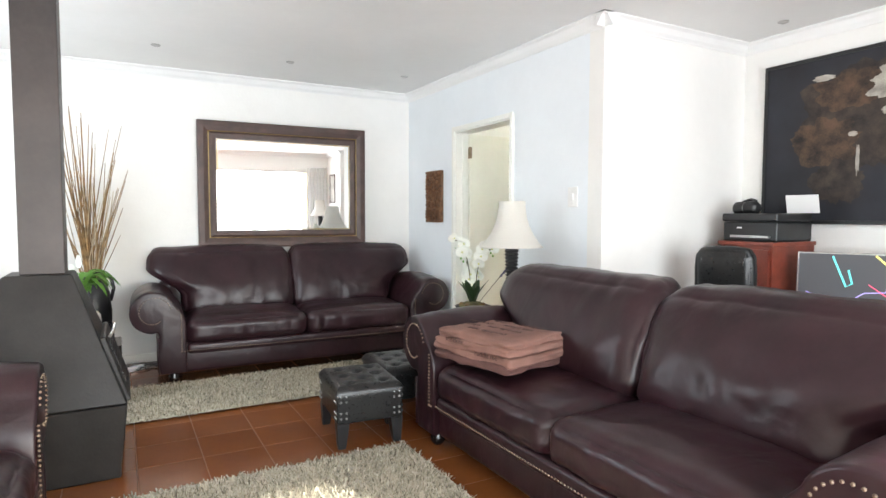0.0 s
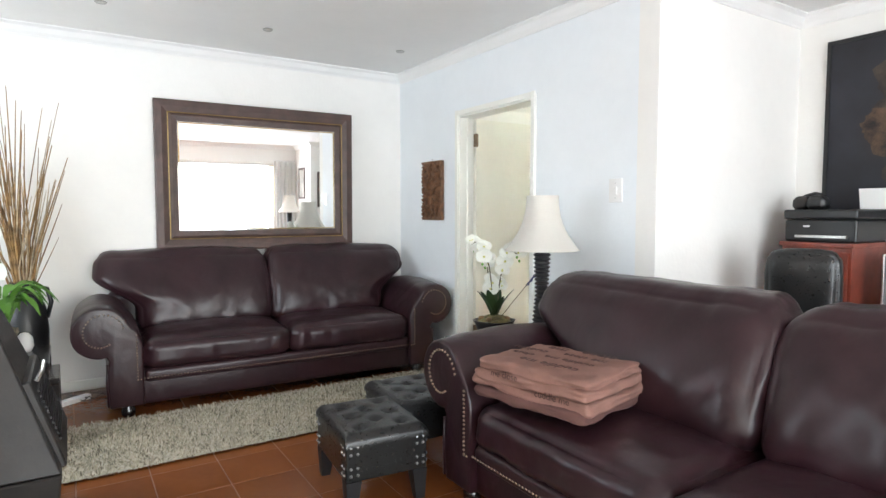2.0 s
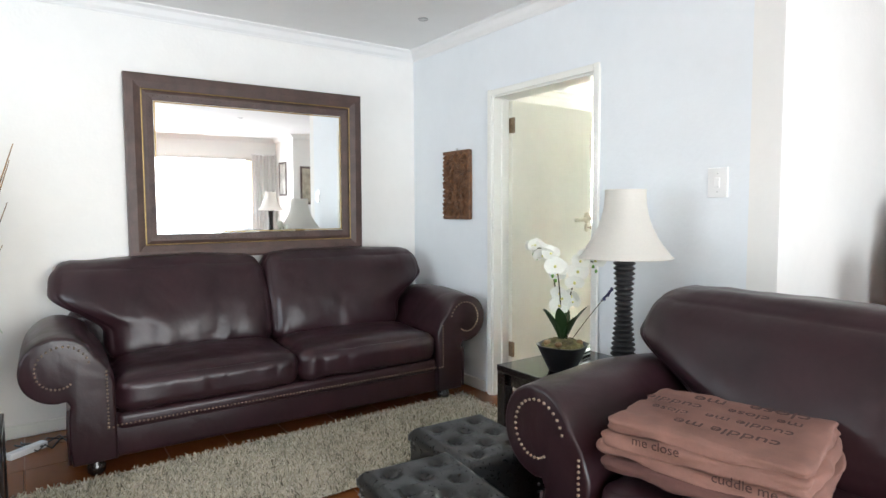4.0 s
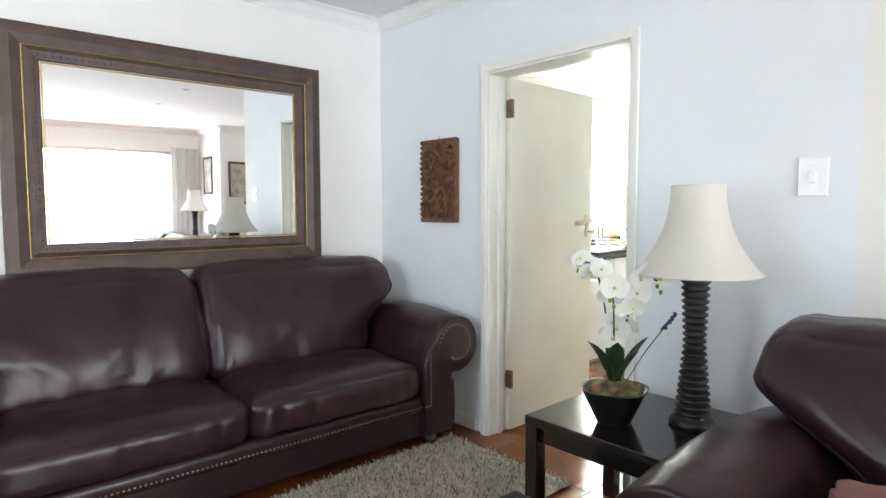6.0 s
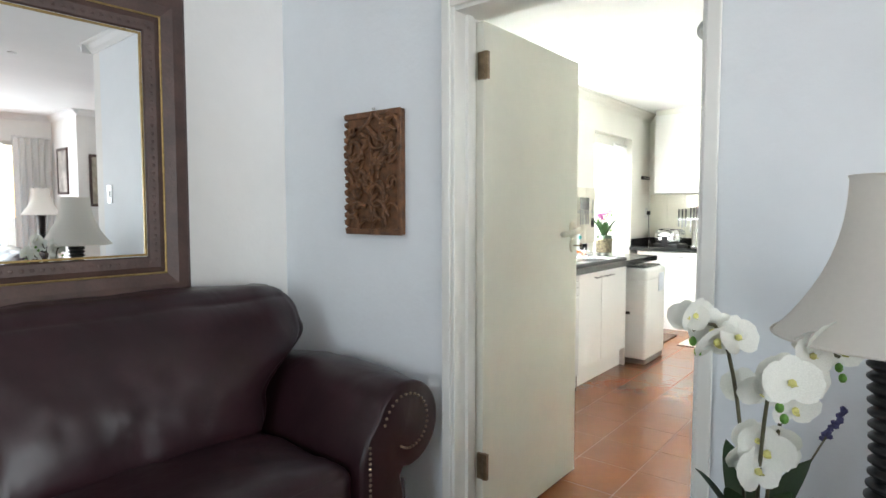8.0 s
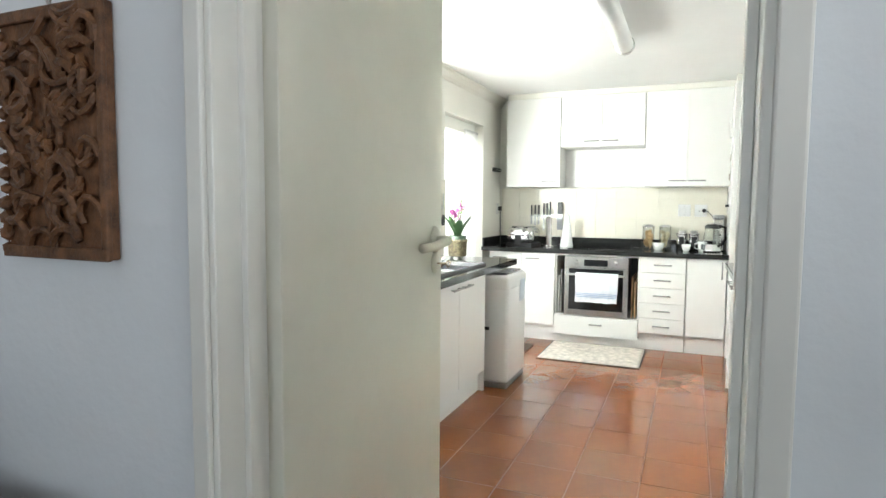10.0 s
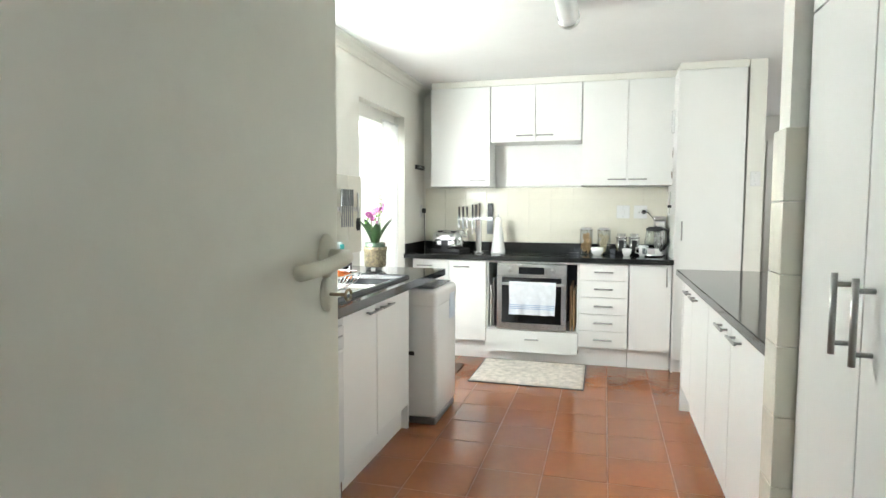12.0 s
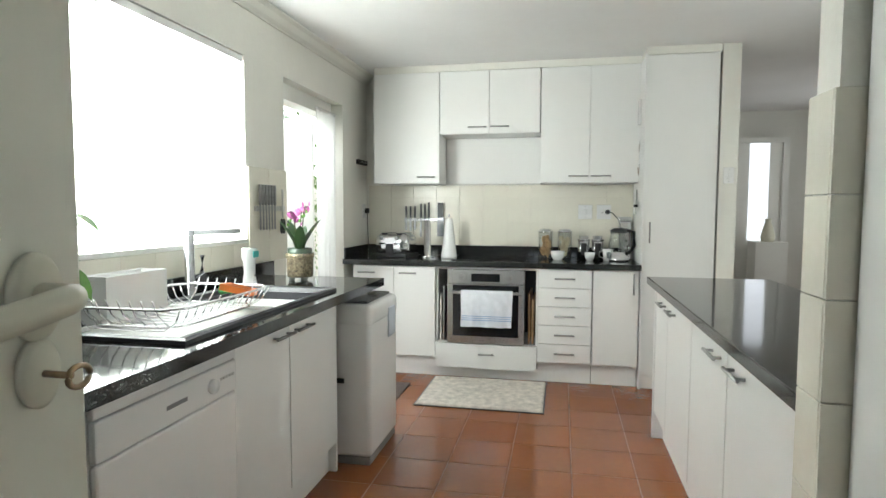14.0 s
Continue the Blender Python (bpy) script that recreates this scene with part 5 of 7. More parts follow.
def hang(x_front, x_back, y0, y1, ztop, zf, zb, seed):
    bm = bmesh.new()
    prof = [(x_back, zb), (x_back, ztop - 0.02), (x_back - 0.008, ztop), ((x_front + x_back) / 2, ztop + 0.009), (x_front + 0.004, ztop), (x_front, ztop - 0.02)] + [(x_front - 0.002, ztop - 0.02 - (ztop - 0.02 - zf) * k / 8) for k in range(1, 9)]
    rows = []
    n = 30
    for j, (x, z) in enumerate(prof):
        rows.append([bm.verts.new((x - 0.006 * max(0, (ztop - z) / (ztop - zf)) * (1 + math.sin(i * 0.75 + seed)) * (1 if j > 4 else 0), y0 + (y1 - y0) * i / n + 0.008 * noise.noise(Vector((z * 8, seed, i * 0.02))), z + (0.006 * noise.noise(Vector((i * 0.2, seed, 0))) if j == len(prof) - 1 else 0))) for i in range(n + 1)])
    for a, b in zip(rows, rows[1:]):
        for i in range(n):
            bm.faces.new((a[i], a[i + 1], b[i + 1], b[i]))
    return bm


part("cloth", hang(FX - 0.085, FX - 0.055, 5.75, 6.14, 0.684, 0.42, 0.5, 3.0), TOWEL, tw, "", True)
for i, z in enumerate((0.47, 0.485, 0.50)):
    part("stripe", box(FX - 0.1025, FX - 0.1005, 5.755, 6.135, z, z + 0.005), mat("towel_stripe_%s" % "abc"[i], (0.30, 0.42, 0.62), 0.95, var=0.05, scale=30), tw, "blue woven stripe")
for y, h, c in ((6.30, 0.42, STEEL), (6.325, 0.36, WHITEP)):
    t = thing("baking_tray", pose(FX + 0.25, y, 0.279), "baking tray standing upright beside the oven", "tray", "trays beside the oven")
    part("tray", box(-0.2, 0.2, -0.006, 0.006, 0, h, 0.004), c, t)
WOODB = mat("beech_board", (0.42, 0.26, 0.13), 0.6, var=0.2, scale=14)
for y, h in ((5.60, 0.34), (5.628, 0.38)):
    t = thing("chopping_board", pose(FX + 0.24, y, 0.279), "wooden chopping board standing beside the oven", "chopping board", "boards beside the oven")
    part("board", box(-0.2, 0.2, -0.008, 0.008, 0, h, 0.006), WOODB, t)

wt = thing("worktop", pose(0, 0, 0), "polished black granite worktop along the back wall", "worktop")
part("slab", box(FX - 0.03, KBL - 0.001, 4.815, 7.12 - 0.001, 0.858, 0.90, 0.004), GRANITE, wt)
part("upstand", box(KBL - 0.022, KBL - 0.002, 4.83, 7.12 - 0.025, 0.901, 0.985, 0.002), GRANITE, wt)
part("upstand", box(FX, KBL - 0.023, 7.12 - 0.022, 7.12 - 0.002, 0.901, 0.985, 0.002), GRANITE, wt)
hb = thing("ceramic_hob", pose(0, 0, 0), "black glass hob set in the worktop", "hob")
part("glass", box(FX + 0.06, FX + 0.54, 5.67, 6.25, 0.9005, 0.906, 0.002), OG, hb)


def wall_unit(y0, y1, z0, z1, doors, label, handles):
    c = thing("wall_cabinet", pose(0, 0, 0), label, "kitchen cabinet", "wall units")
    X = 8.35
    part("body", box(X + 0.02, KBL - 0.001, y0 + 0.001, y1 - 0.001, z0, z1), CABW, c)
    w = (y1 - y0) / doors
    for i in range(doors):
        d = part("door", box(X, X + 0.0185, y0 + i * w + 0.002, y0 + (i + 1) * w - 0.002, z0 + 0.002, z1 - 0.002, 0.0015), CABW, c)
        bar_handle(d, (X, handles[i], z0 + 0.05), (0, 1, 0), (-1, 0, 0), 0.15)
    return c


wall_unit(6.385, 6.945, 1.495, 2.368, 1, "white melamine wall cabinet with one door", [6.49])
wall_unit(5.572, 6.38, 1.88, 2.368, 2, "short white wall cabinet above the hob", [5.89, 6.07])
wall_unit(4.81, 5.567, 1.495, 2.368, 2, "white melamine wall cabinet with two doors", [5.10, 5.27])
structure("bulkhead", box(8.228, KB - 0.001, 4.702, 6.77, 2.371, KCH - 0.001), WALL_KIT, "off-white filler above the wall cabinets", "bulkhead")
hd = thing("hob_backboard", pose(0, 0, 0), "plain white board under the short wall cabinet", "panel")
part("board", box(KBL - 0.025, KBL - 0.005, 5.575, 6.38, 1.50, 1.877, 0.002), CABW, hd)

tc = thing("tall_cabinet", pose(0, 0, 0), "tall white broom cabinet beside the passage", "tall cabinet")
part("body", box(8.125, KBL - 0.002, 4.312, 4.813, 0.0, 2.368), CABW, tc)
d = part("door", box(8.105, 8.1235, 4.322, 4.803, 0.1, 2.352, 0.002), CABW, tc)
bar_handle(d, (8.105, 4.765, 1.13), (0, 0, 1), (-1, 0, 0), 0.15)
part("side_panel", box(8.09, KBL - 0.002, 4.802, 4.818, 0.0, 2.368, 0.002), CABW, tc)
structure("tall_cabinet_filler", box(7.985, KB - 0.001, 4.212, 4.7, 2.370, KCH - 0.001), WALL_KIT, "plaster filler above the tall cabinet", "trim")
PLACE = Matrix.Identity(4)
wall_plate("light_switch", pose(8.0, 4.143, 1.53, 0, 0, -90), "white light switch beside the passage", 0.07, 0.11)

# peninsula
PLACE = ISLAND
pn = thing("peninsula", pose(0, 0, 0), "white base units under the black granite peninsula", "kitchen cabinet")
PX0, PX1, PY = 4.96, 7.06, 4.915
part("body", box(PX0 + 0.002, PX1 - 0.03, 4.33, PY - 0.021, 0.15, 0.857), CABW, pn)
part("plinth", box(PX0 + 0.002, PX1 - 0.03, 4.34, PY - 0.055, 0.0, 0.149), CABW, pn)
part("end_panel", box(PX1 - 0.028, PX1, 4.31, PY + 0.004, 0.0, 0.857, 0.002), CABW, pn)
cuts = [7.03, 6.67, 6.13, 5.60, 4.963]
for i in range(4):
    d = part("door", box(cuts[i + 1] + 0.004, cuts[i] - 0.004, PY - 0.02, PY - 0.001, 0.16, 0.853, 0.002), CABW, pn)
    hx = (6.79, 6.53, 5.73, 5.47)[i]
    bar_handle(d, (hx, PY - 0.001, 0.80), (1, 0, 0), (0, 1, 0), 0.15, 0.0065)
wp = thing("worktop", pose(0, 0, 0), "polished black granite worktop of the peninsula", "worktop")
part("slab", box(4.96, 7.205, 4.28, PY + 0.03, 0.859, 0.90, 0.004), GRANITE, wp)
ct = thing("cardboard_box", pose(5.35, 4.45, 0.90, 0, 0, 8), "opened brown cardboard box on the peninsula", "box")
CARD = mat("brown_cardboard", (0.40, 0.26, 0.14), 0.85, var=0.12, scale=10)
part("box", box(-0.12, 0.12, -0.08, 0.08, 0, 0.10, 0.002), CARD, ct)
part("flap", box(-0.12, 0.12, 0.08, 0.17, 0.10, 0.103), CARD, ct)

# tall cupboard beside the door
PLACE = Matrix.Identity(4)
tcb = thing("tall_cupboard", pose(0, 0, 0), "tall white double-door pantry cupboard near the doorway", "cupboard")
part("body", box(3.92, 4.832, 4.10, 4.705, 0.0, KCH - 0.002), CABW, tcb)
for a, b, hx in ((3.925, 4.432, 4.38), (4.438, 4.828, 4.492)):
    d = part("door", box(a, b, 4.7055, 4.725, 0.09, 1.808, 0.002), CABW, tcb)
    bar_handle(d, (hx, 4.725, 1.073), (0, 0, 1), (0, 1, 0), 0.178, 0.007, 0.035)
    part("upper_door", box(a, b, 4.7055, 4.725, 1.813, KCH - 0.02, 0.002), CABW, tcb)

# tiles on the wall end
nib = bpy.data.objects["wall_nib"]
for row in range(8):
    z0, z1 = max(0.0, 1.52 - (row + 1) * 0.2), 1.52 - row * 0.2
    obj("wall_tile", box(4.835, 4.8445, 4.66, 4.776, z0 + 0.001, z1 - 0.001, 0.002), TILEW, nib)
    obj("wall_tile", box(4.846, 4.956, 4.7655, 4.776, z0 + 0.001, z1 - 0.001, 0.002), TILEW, nib)

# sink run
PLACE = SINKRUN
SF = 6.485
sk = thing("sink_cabinet", pose(0, 0, 0), "white double-door cabinet below the sink", "kitchen cabinet")
part("body", box(5.35, 6.26, SF + 0.02, KYL - 0.002, 0.15, 0.857), CABW, sk)
part("plinth", box(5.35, 6.26, SF + 0.05, SF + 0.07, 0, 0.149), CABW, sk)
part("end_panel", box(6.262, 6.28, SF + 0.01, KYL - 0.002, 0, 0.857), CABW, sk)
for a, b, hx in ((5.352, 5.755, 5.68), (5.762, 6.255, 5.86)):
    d = part("door", box(a, b, SF, SF + 0.019, 0.155, 0.853, 0.002), CABW, sk)
    bar_handle(d, (hx, SF, 0.80), (1, 0, 0), (0, -1, 0), 0.15)
part("side_panel", box(5.337, 5.349, SF + 0.004, KYL - 0.06, 0.0, 0.857), mat("raw_chipboard", (0.16, 0.10, 0.06), 0.8, var=0.2, scale=40), sk, "raw brown board edge")
sk2 = thing("corner_cabinet", pose(0, 0, 0), "white base cabinet behind the open door", "kitchen cabinet")
part("body", box(3.6, 4.72, SF + 0.02, KYL - 0.002, 0.0, 0.857), CABW, sk2)
part("door", box(3.6, 4.715, SF, SF + 0.019, 0.155, 0.853, 0.002), CABW, sk2)

dw = thing("dishwasher", pose(0, 0, 0), "white freestanding dishwasher below the worktop", "dishwasher")
part("body", box(4.73, 5.33, SF + 0.0, KYL - 0.05, 0.03, 0.845, 0.004), WHITEP, dw)
dp = part("control_panel", box(4.732, 5.328, SF - 0.022, SF - 0.001, 0.70, 0.80, 0.006), WHITEP, dw)
part("knob", lathe([(0, 0), (0.022, 0), (0.021, 0.014), (0, 0.016)], 24), WHITEP, dp, "white round knob", True, pose(5.19, SF - 0.022, 0.75, 90))
for i in range(5):
    part("button", box(5.235 + i * 0.016, 5.245 + i * 0.016, SF - 0.0245, SF - 0.022, 0.755, 0.763), STEEL, dp)
part("mark", box(4.98, 5.07, SF - 0.0228, SF - 0.022, 0.745, 0.757), mat("grey_print", (0.18, 0.18, 0.19), 0.6, var=0.05), dp, "small grey printed mark")
part("top_strip", box(4.732, 5.328, SF - 0.018, SF - 0.001, 0.804, 0.845, 0.003), WHITEP, dw)
part("door", box(4.732, 5.328, SF - 0.02, SF - 0.001, 0.12, 0.696, 0.008), WHITEP, dw)
part("kick_plate", box(4.735, 5.325, SF + 0.03, SF + 0.04, 0.0, 0.11), WHITEP, dw)

SX0, SX1, SY0, SY1 = 5.10, 6.22, 6.49, 6.985
ws = thing("worktop", pose(0, 0, 0), "polished black granite worktop with the sink below the window", "worktop")
for r in ((3.6, SX0, 6.41, KYL - 0.001), (SX1, 6.79, 6.41, KYL - 0.001), (SX0, SX1, 6.41, SY0), (SX0, SX1, SY1, KYL - 0.001)):
    part("slab", box(*r, 0.858, 0.90), GRANITE, ws)
part("upstand", box(3.6, 6.785, KYL - 0.022, KYL - 0.002, 0.901, 0.985, 0.002), GRANITE, ws)
sink = thing("sink", pose(0, 0, 0), "black composite sink with drainer set in the worktop", "sink")
BLACKS = mat("black_composite", (0.018, 0.019, 0.024), 0.35, var=0.25, scale=60, bump=0.1, bscale=150)
part("rim", frame_ring(SX1 - SX0 + 0.03, SY1 - SY0 + 0.03, [(0, 0), (0, 0.012), (0.012, 0.018), (0.03, 0.012), (0.04, -0.01)]), BLACKS, sink, "rounded raised rim", False, pose((SX0 + SX1) / 2, (SY0 + SY1) / 2, 0.90, -90))
part("drainer", boxes((SX0, 5.66, SY0, SY1, 0.862, 0.884), *[(SX0 + 0.06, 5.62, SY0 + 0.06 + 0.045 * i, SY0 + 0.07 + 0.045 * i, 0.884, 0.889) for i in range(9)]), BLACKS, sink)
part("basin", boxes((5.66, 5.69, SY0, SY1, 0.70, 0.893), (SX1 - 0.03, SX1, SY0, SY1, 0.70, 0.893), (5.69, SX1 - 0.03, SY0, SY0 + 0.03, 0.70, 0.893), (5.69, SX1 - 0.03, SY1 - 0.03, SY1, 0.70, 0.893), (5.66, SX1, SY0, SY1, 0.68, 0.70)), BLACKS, sink)
fc = thing("kitchen_tap", pose(5.92, 7.035, 0.90), "chrome mixer tap with a square swivel spout", "tap")
part("body", lathe([(0, 0), (0.026, 0), (0.026, 0.006), (0.021, 0.01), (0.021, 0.295), (0, 0.295)], 24), TAPCHROME, fc, "", True)
part("spout", box(-0.014, 0.27, -0.016, 0.016, 0.272, 0.295, 0.004), TAPCHROME, fc, m=pose(0, 0, 0, 0, 0, -20))
part("lever", tube([(0.02, -0.01, 0.08), (0.06, -0.02, 0.10), (0.065, -0.02, 0.18)], 0.01, 10), TAPCHROME, fc, "", True)

# dish rack
WIRE = CHROME
rk = thing("dish_rack", pose(5.42, 6.73, 0.889), "chrome wire dish rack with a white drip tray", "dish rack")
part("drip_tray", boxes((-0.29, 0.29, -0.20, 0.20, 0.0, 0.006), (-0.29, 0.29, -0.20, -0.19, 0.006, 0.02), (-0.29, 0.29, 0.19, 0.20, 0.006, 0.02), (-0.29, -0.28, -0.19, 0.19, 0.006, 0.02), (0.28, 0.29, -0.19, 0.19, 0.006, 0.02)), WHITEP, rk, "white plastic drip tray")
for z, k in ((0.10, 1.0), (0.035, 0.8)):
    pts = []
    for i in range(49):
        a = 2 * math.pi * i / 48
        pts.append((0.30 * k * max(-1, min(1, 1.25 * math.cos(a))), 0.20 * k * max(-1, min(1, 1.25 * math.sin(a))), z + (0.03 * math.cos(a) ** 2 if z > 0.1 else 0)))
    part("rim_wire", tube(pts, 0.0045, 8), WIRE, rk, "", True)
for i in range(13):
    x = -0.26 + i * 0.52 / 12
    part("wire", tube([(x * 1.05, -0.195, 0.10), (x, -0.17, 0.055), (x, -0.13, 0.03), (x, 0, 0.026), (x, 0.13, 0.03), (x, 0.17, 0.055), (x * 1.05, 0.195, 0.10)], 0.0025, 6), WIRE, rk, "", True)
for i in range(7):
    y = -0.12 + i * 0.04
    part("end_wire", tube([(0.295, y, 0.125), (0.27, y, 0.075), (0.22, y, 0.034)], 0.0025, 6), WIRE, rk, "", True)
    part("end_wire", tube([(-0.295, y, 0.125), (-0.27, y, 0.075), (-0.22, y, 0.034)], 0.0025, 6), WIRE, rk, "", True)
pcu = thing("cutlery_holder", pose(5.40, 6.93, 0.905), "white plastic cutlery holder behind the dish rack", "cutlery holder")
part("shell", boxes((-0.15, 0.15, -0.055, -0.05, 0, 0.16), (-0.15, 0.15, 0.05, 0.055, 0, 0.16), (-0.15, -0.145, -0.05, 0.05, 0, 0.16), (0.145, 0.15, -0.05, 0.05, 0, 0.16), (-0.15, 0.15, -0.05, 0.05, 0, 0.005)), WHITEP, pcu)
sp = thing("scrubbing_sponge", pose(5.62, 6.62, 0.985, 14, 6, 20), "orange framed grey scouring pad on the rack", "sponge")
ORANGE = mat("orange_plastic", (0.75, 0.19, 0.03), 0.5, var=0.08, scale=20)
part("frame", boxes((-0.085, 0.085, -0.055, -0.045, -0.012, 0.012), (-0.085, 0.085, 0.045, 0.055, -0.012, 0.012), (-0.085, -0.075, -0.045, 0.045, -0.012, 0.012), (0.075, 0.085, -0.045, 0.045, -0.012, 0.012), (-0.005, 0.005, -0.045, 0.045, -0.012, 0.012)), ORANGE, sp, "orange frame")
part("pad", box(-0.075, 0.075, -0.045, 0.045, -0.008, 0.008), mat("grey_scourer", (0.12, 0.12, 0.11), 0.95, var=0.3, scale=80, bump=0.6, bscale=150), sp, "grey scouring pad")
sg = thing("sponge", pose(5.70, 6.72, 0.97, 0, 8, 30), "green sponge behind the scourer", "sponge")
part("pad", box(-0.05, 0.05, -0.03, 0.03, -0.015, 0.015, 0.006), mat("green_sponge", (0.10, 0.40, 0.12), 0.9, var=0.2, scale=60, bump=0.4, bscale=120), sg)

sd = thing("soap_dispenser", pose(6.26, 6.94, 0.90), "white soap dispenser with a turquoise label", "soap dispenser")
part("body", lathe([(0, 0), (0.042, 0), (0.044, 0.01), (0.034, 0.07), (0.036, 0.13), (0.045, 0.145), (0.045, 0.19), (0.043, 0.195), (0, 0.195)], 28, sy=0.75), WHITEP, sd, "", True)
part("label", box(-0.026, 0.026, -0.0365, -0.034, 0.15, 0.182, 0.003), mat("turquoise_label", (0.06, 0.45, 0.42), 0.5, var=0.1), sd, "turquoise label")
part("sensor", lathe([(0, 0), (0.007, 0), (0.007, 0.002), (0, 0.002)], 12), BLACKP, sd, "", False, pose(0, -0.029, 0.06, 90))


def pattern_pot(o):
    P = mat("embossed_pot", (0.20, 0.16, 0.10), 0.6, var=0.6, scale=70, bump=0.9, bscale=80)
    part("pot", lathe([(0, 0.02), (0.066, 0.02), (0.070, 0.03), (0.072, 0.12), (0.077, 0.13), (0.077, 0.148), (0.07, 0.148), (0.068, 0.12), (0, 0.12)], 32), P, o, "embossed bronze-green pot", True)
    for a in range(3):
        part("foot", lathe([(0, 0), (0.014, 0), (0.018, 0.02), (0, 0.02)], 12), STEEL, o, "", True, pose(0.045 * math.cos(a * 2.1), 0.045 * math.sin(a * 2.1), 0))
    part("inner_pot", lathe([(0.064, 0.125), (0.066, 0.175), (0.06, 0.175), (0.055, 0.13), (0, 0.13)], 28), mat("green_pot", (0.02, 0.045, 0.025), 0.4, var=0.1), o, "dark green nursery pot", True)
    o["pot_height"] = 0.15


orchid(pose(6.60, 6.83, 0.90, 0, 0, 120), "purple orchid in an embossed bronze pot", pattern_pot, PURPLE, 0.29, 15, 0.019, 9, False, 0.035)

# plant behind the open door
kp = thing("leafy_plant", pose(4.67, 6.66, 0.90), "green pothos in a dark glazed pot by the sink", "potted plant")
part("pot", lathe([(0, 0), (0.055, 0), (0.08, 0.03), (0.092, 0.10), (0.08, 0.17), (0.065, 0.19), (0.058, 0.185), (0.05, 0.16), (0, 0.16)], 32), mat("indigo_glaze", (0.025, 0.018, 0.035), 0.18, var=0.4, scale=8), kp, "dark indigo glazed pot", True)
random.seed(17)
lb, sb = bmesh.new(), bmesh.new()
for i in range(11):
    a = random.uniform(0, 2 * math.pi)
    r, h = random.uniform(0.05, 0.13), random.uniform(0.20, 0.36)
    base, mid = Vector((0.02 * math.cos(a), 0.02 * math.sin(a), 0.17)), Vector((r * math.cos(a), r * math.sin(a), h))
    tip = mid + Vector((0.11 * math.cos(a), 0.11 * math.sin(a), -0.05 * random.uniform(0.2, 1.6)))
    tube([base, base.lerp(mid, 0.5) + Vector((0, 0, 0.03)), mid], 0.003, 6, sb)
    blade([mid.lerp(tip, t) + Vector((0, 0, 0.03 * math.sin(math.pi * t))) for t in [k / 8 for k in range(9)]], random.uniform(0.03, 0.042), lb, 0.2)
part("leaves", lb, LEAF2, kp, "broad glossy green leaves", True)
part("stems", sb, LEAF2, kp, "", True)

# washing machine
wm = thing("washing_machine", pose(6.577, 6.60, 0), "white top-loading washing machine under the worktop end", "washing machine")
part("body", box(-0.235, 0.235, -0.26, 0.24, 0.04, 0.80, 0.03, 4), WHITEP, wm, "", True)
part("base", box(-0.225, 0.225, -0.25, 0.23, 0.0, 0.042, 0.01), mat("grey_base", (0.22, 0.21, 0.20), 0.6, var=0.1), wm, "grey plastic base")
part("top_frame", box(-0.238, 0.238, -0.263, 0.243, 0.70, 0.815, 0.03, 4), WHITEP, wm, "", True)
part("lid", box(-0.19, 0.19, -0.23, 0.10, 0.816, 0.83, 0.006), mat("smoked_lid", (0.07, 0.075, 0.08), 0.15, var=0.1), wm, "smoked grey lid")
part("grip", box(-0.241, -0.235, -0.12, -0.02, 0.42, 0.445, 0.002), BLACKP, wm, "dark recessed grip")
part("side_label", box(0.05, 0.17, -0.2645, -0.2625, 0.60, 0.76, 0.004), mat("pale_label", (0.55, 0.60, 0.68), 0.4, var=0.1), wm, "pale blue printed label")

# mats
PLACE = BACK
mt = thing("bath_mat", pose(0, 0, 0), "cream rubber-backed kitchen mat in front of the oven", "mat")
MATM = mat("cream_mat", (0.62, 0.57, 0.50), 0.95, var=0.18, scale=22, bump=0.9, bscale=110)
part("backing", box(7.42, 8.10, 5.485, 6.362, 0.0, 0.006), BLACKP, mt, "black rubber edge")
bm = bmesh.new()
bmesh.ops.create_grid(bm, x_segments=60, y_segments=80, size=1.0)
for v in bm.verts:
    e = max(abs(v.co.x), abs(v.co.y))
    v.co = Vector((7.76 + v.co.x * 0.33, 5.923 + v.co.y * 0.43, (0.016 if e < 0.985 else 0.0065) + 0.0025 * noise.noise(Vector((v.co.x * 60, v.co.y * 80, 0)))))
part("pile", bm, MATM, mt, "", True)
m2 = thing("door_mat", pose(7.46, 6.72, 0, 0, 0, 0), "dark brown mat at the glass door", "mat")
part("pile", box(-0.35, 0.42, -0.22, 0.30, 0.0, 0.01, 0.003), mat("brown_mat", (0.09, 0.06, 0.045), 0.95, var=0.3, scale=50, bump=0.6, bscale=140), m2)


# ---- window, blinds, glass door, garden ----
PLACE = Matrix.Identity(4)
wi = thing("window_1", pose(0, 0, 0), "white steel window behind vertical blinds", "window", kind="structure")
for nm, r in (("frame_side", (WX0, WX0 + 0.04, KY + 0.13, KY + 0.17, WZ0, WZ1)), ("frame_side", (WX1 - 0.04, WX1, KY + 0.13, KY + 0.17, WZ0, WZ1)), ("frame_rail", (WX0 + 0.04, WX1 - 0.04, KY + 0.13, KY + 0.17, WZ0, WZ0 + 0.04)), ("frame_rail", (WX0 + 0.04, WX1 - 0.04, KY + 0.13, KY + 0.17, WZ1 - 0.04, WZ1)), ("mullion", (5.82, 5.85, KY + 0.13, KY + 0.17, WZ0 + 0.04, WZ1 - 0.04))):
    part(nm, box(*r), WHITEP, wi)
part("sill", box(WX0, WX1, KY - 0.012, KY + 0.12, WZ0 - 0.02, WZ0 + 0.001, 0.003), TRIM, wi)
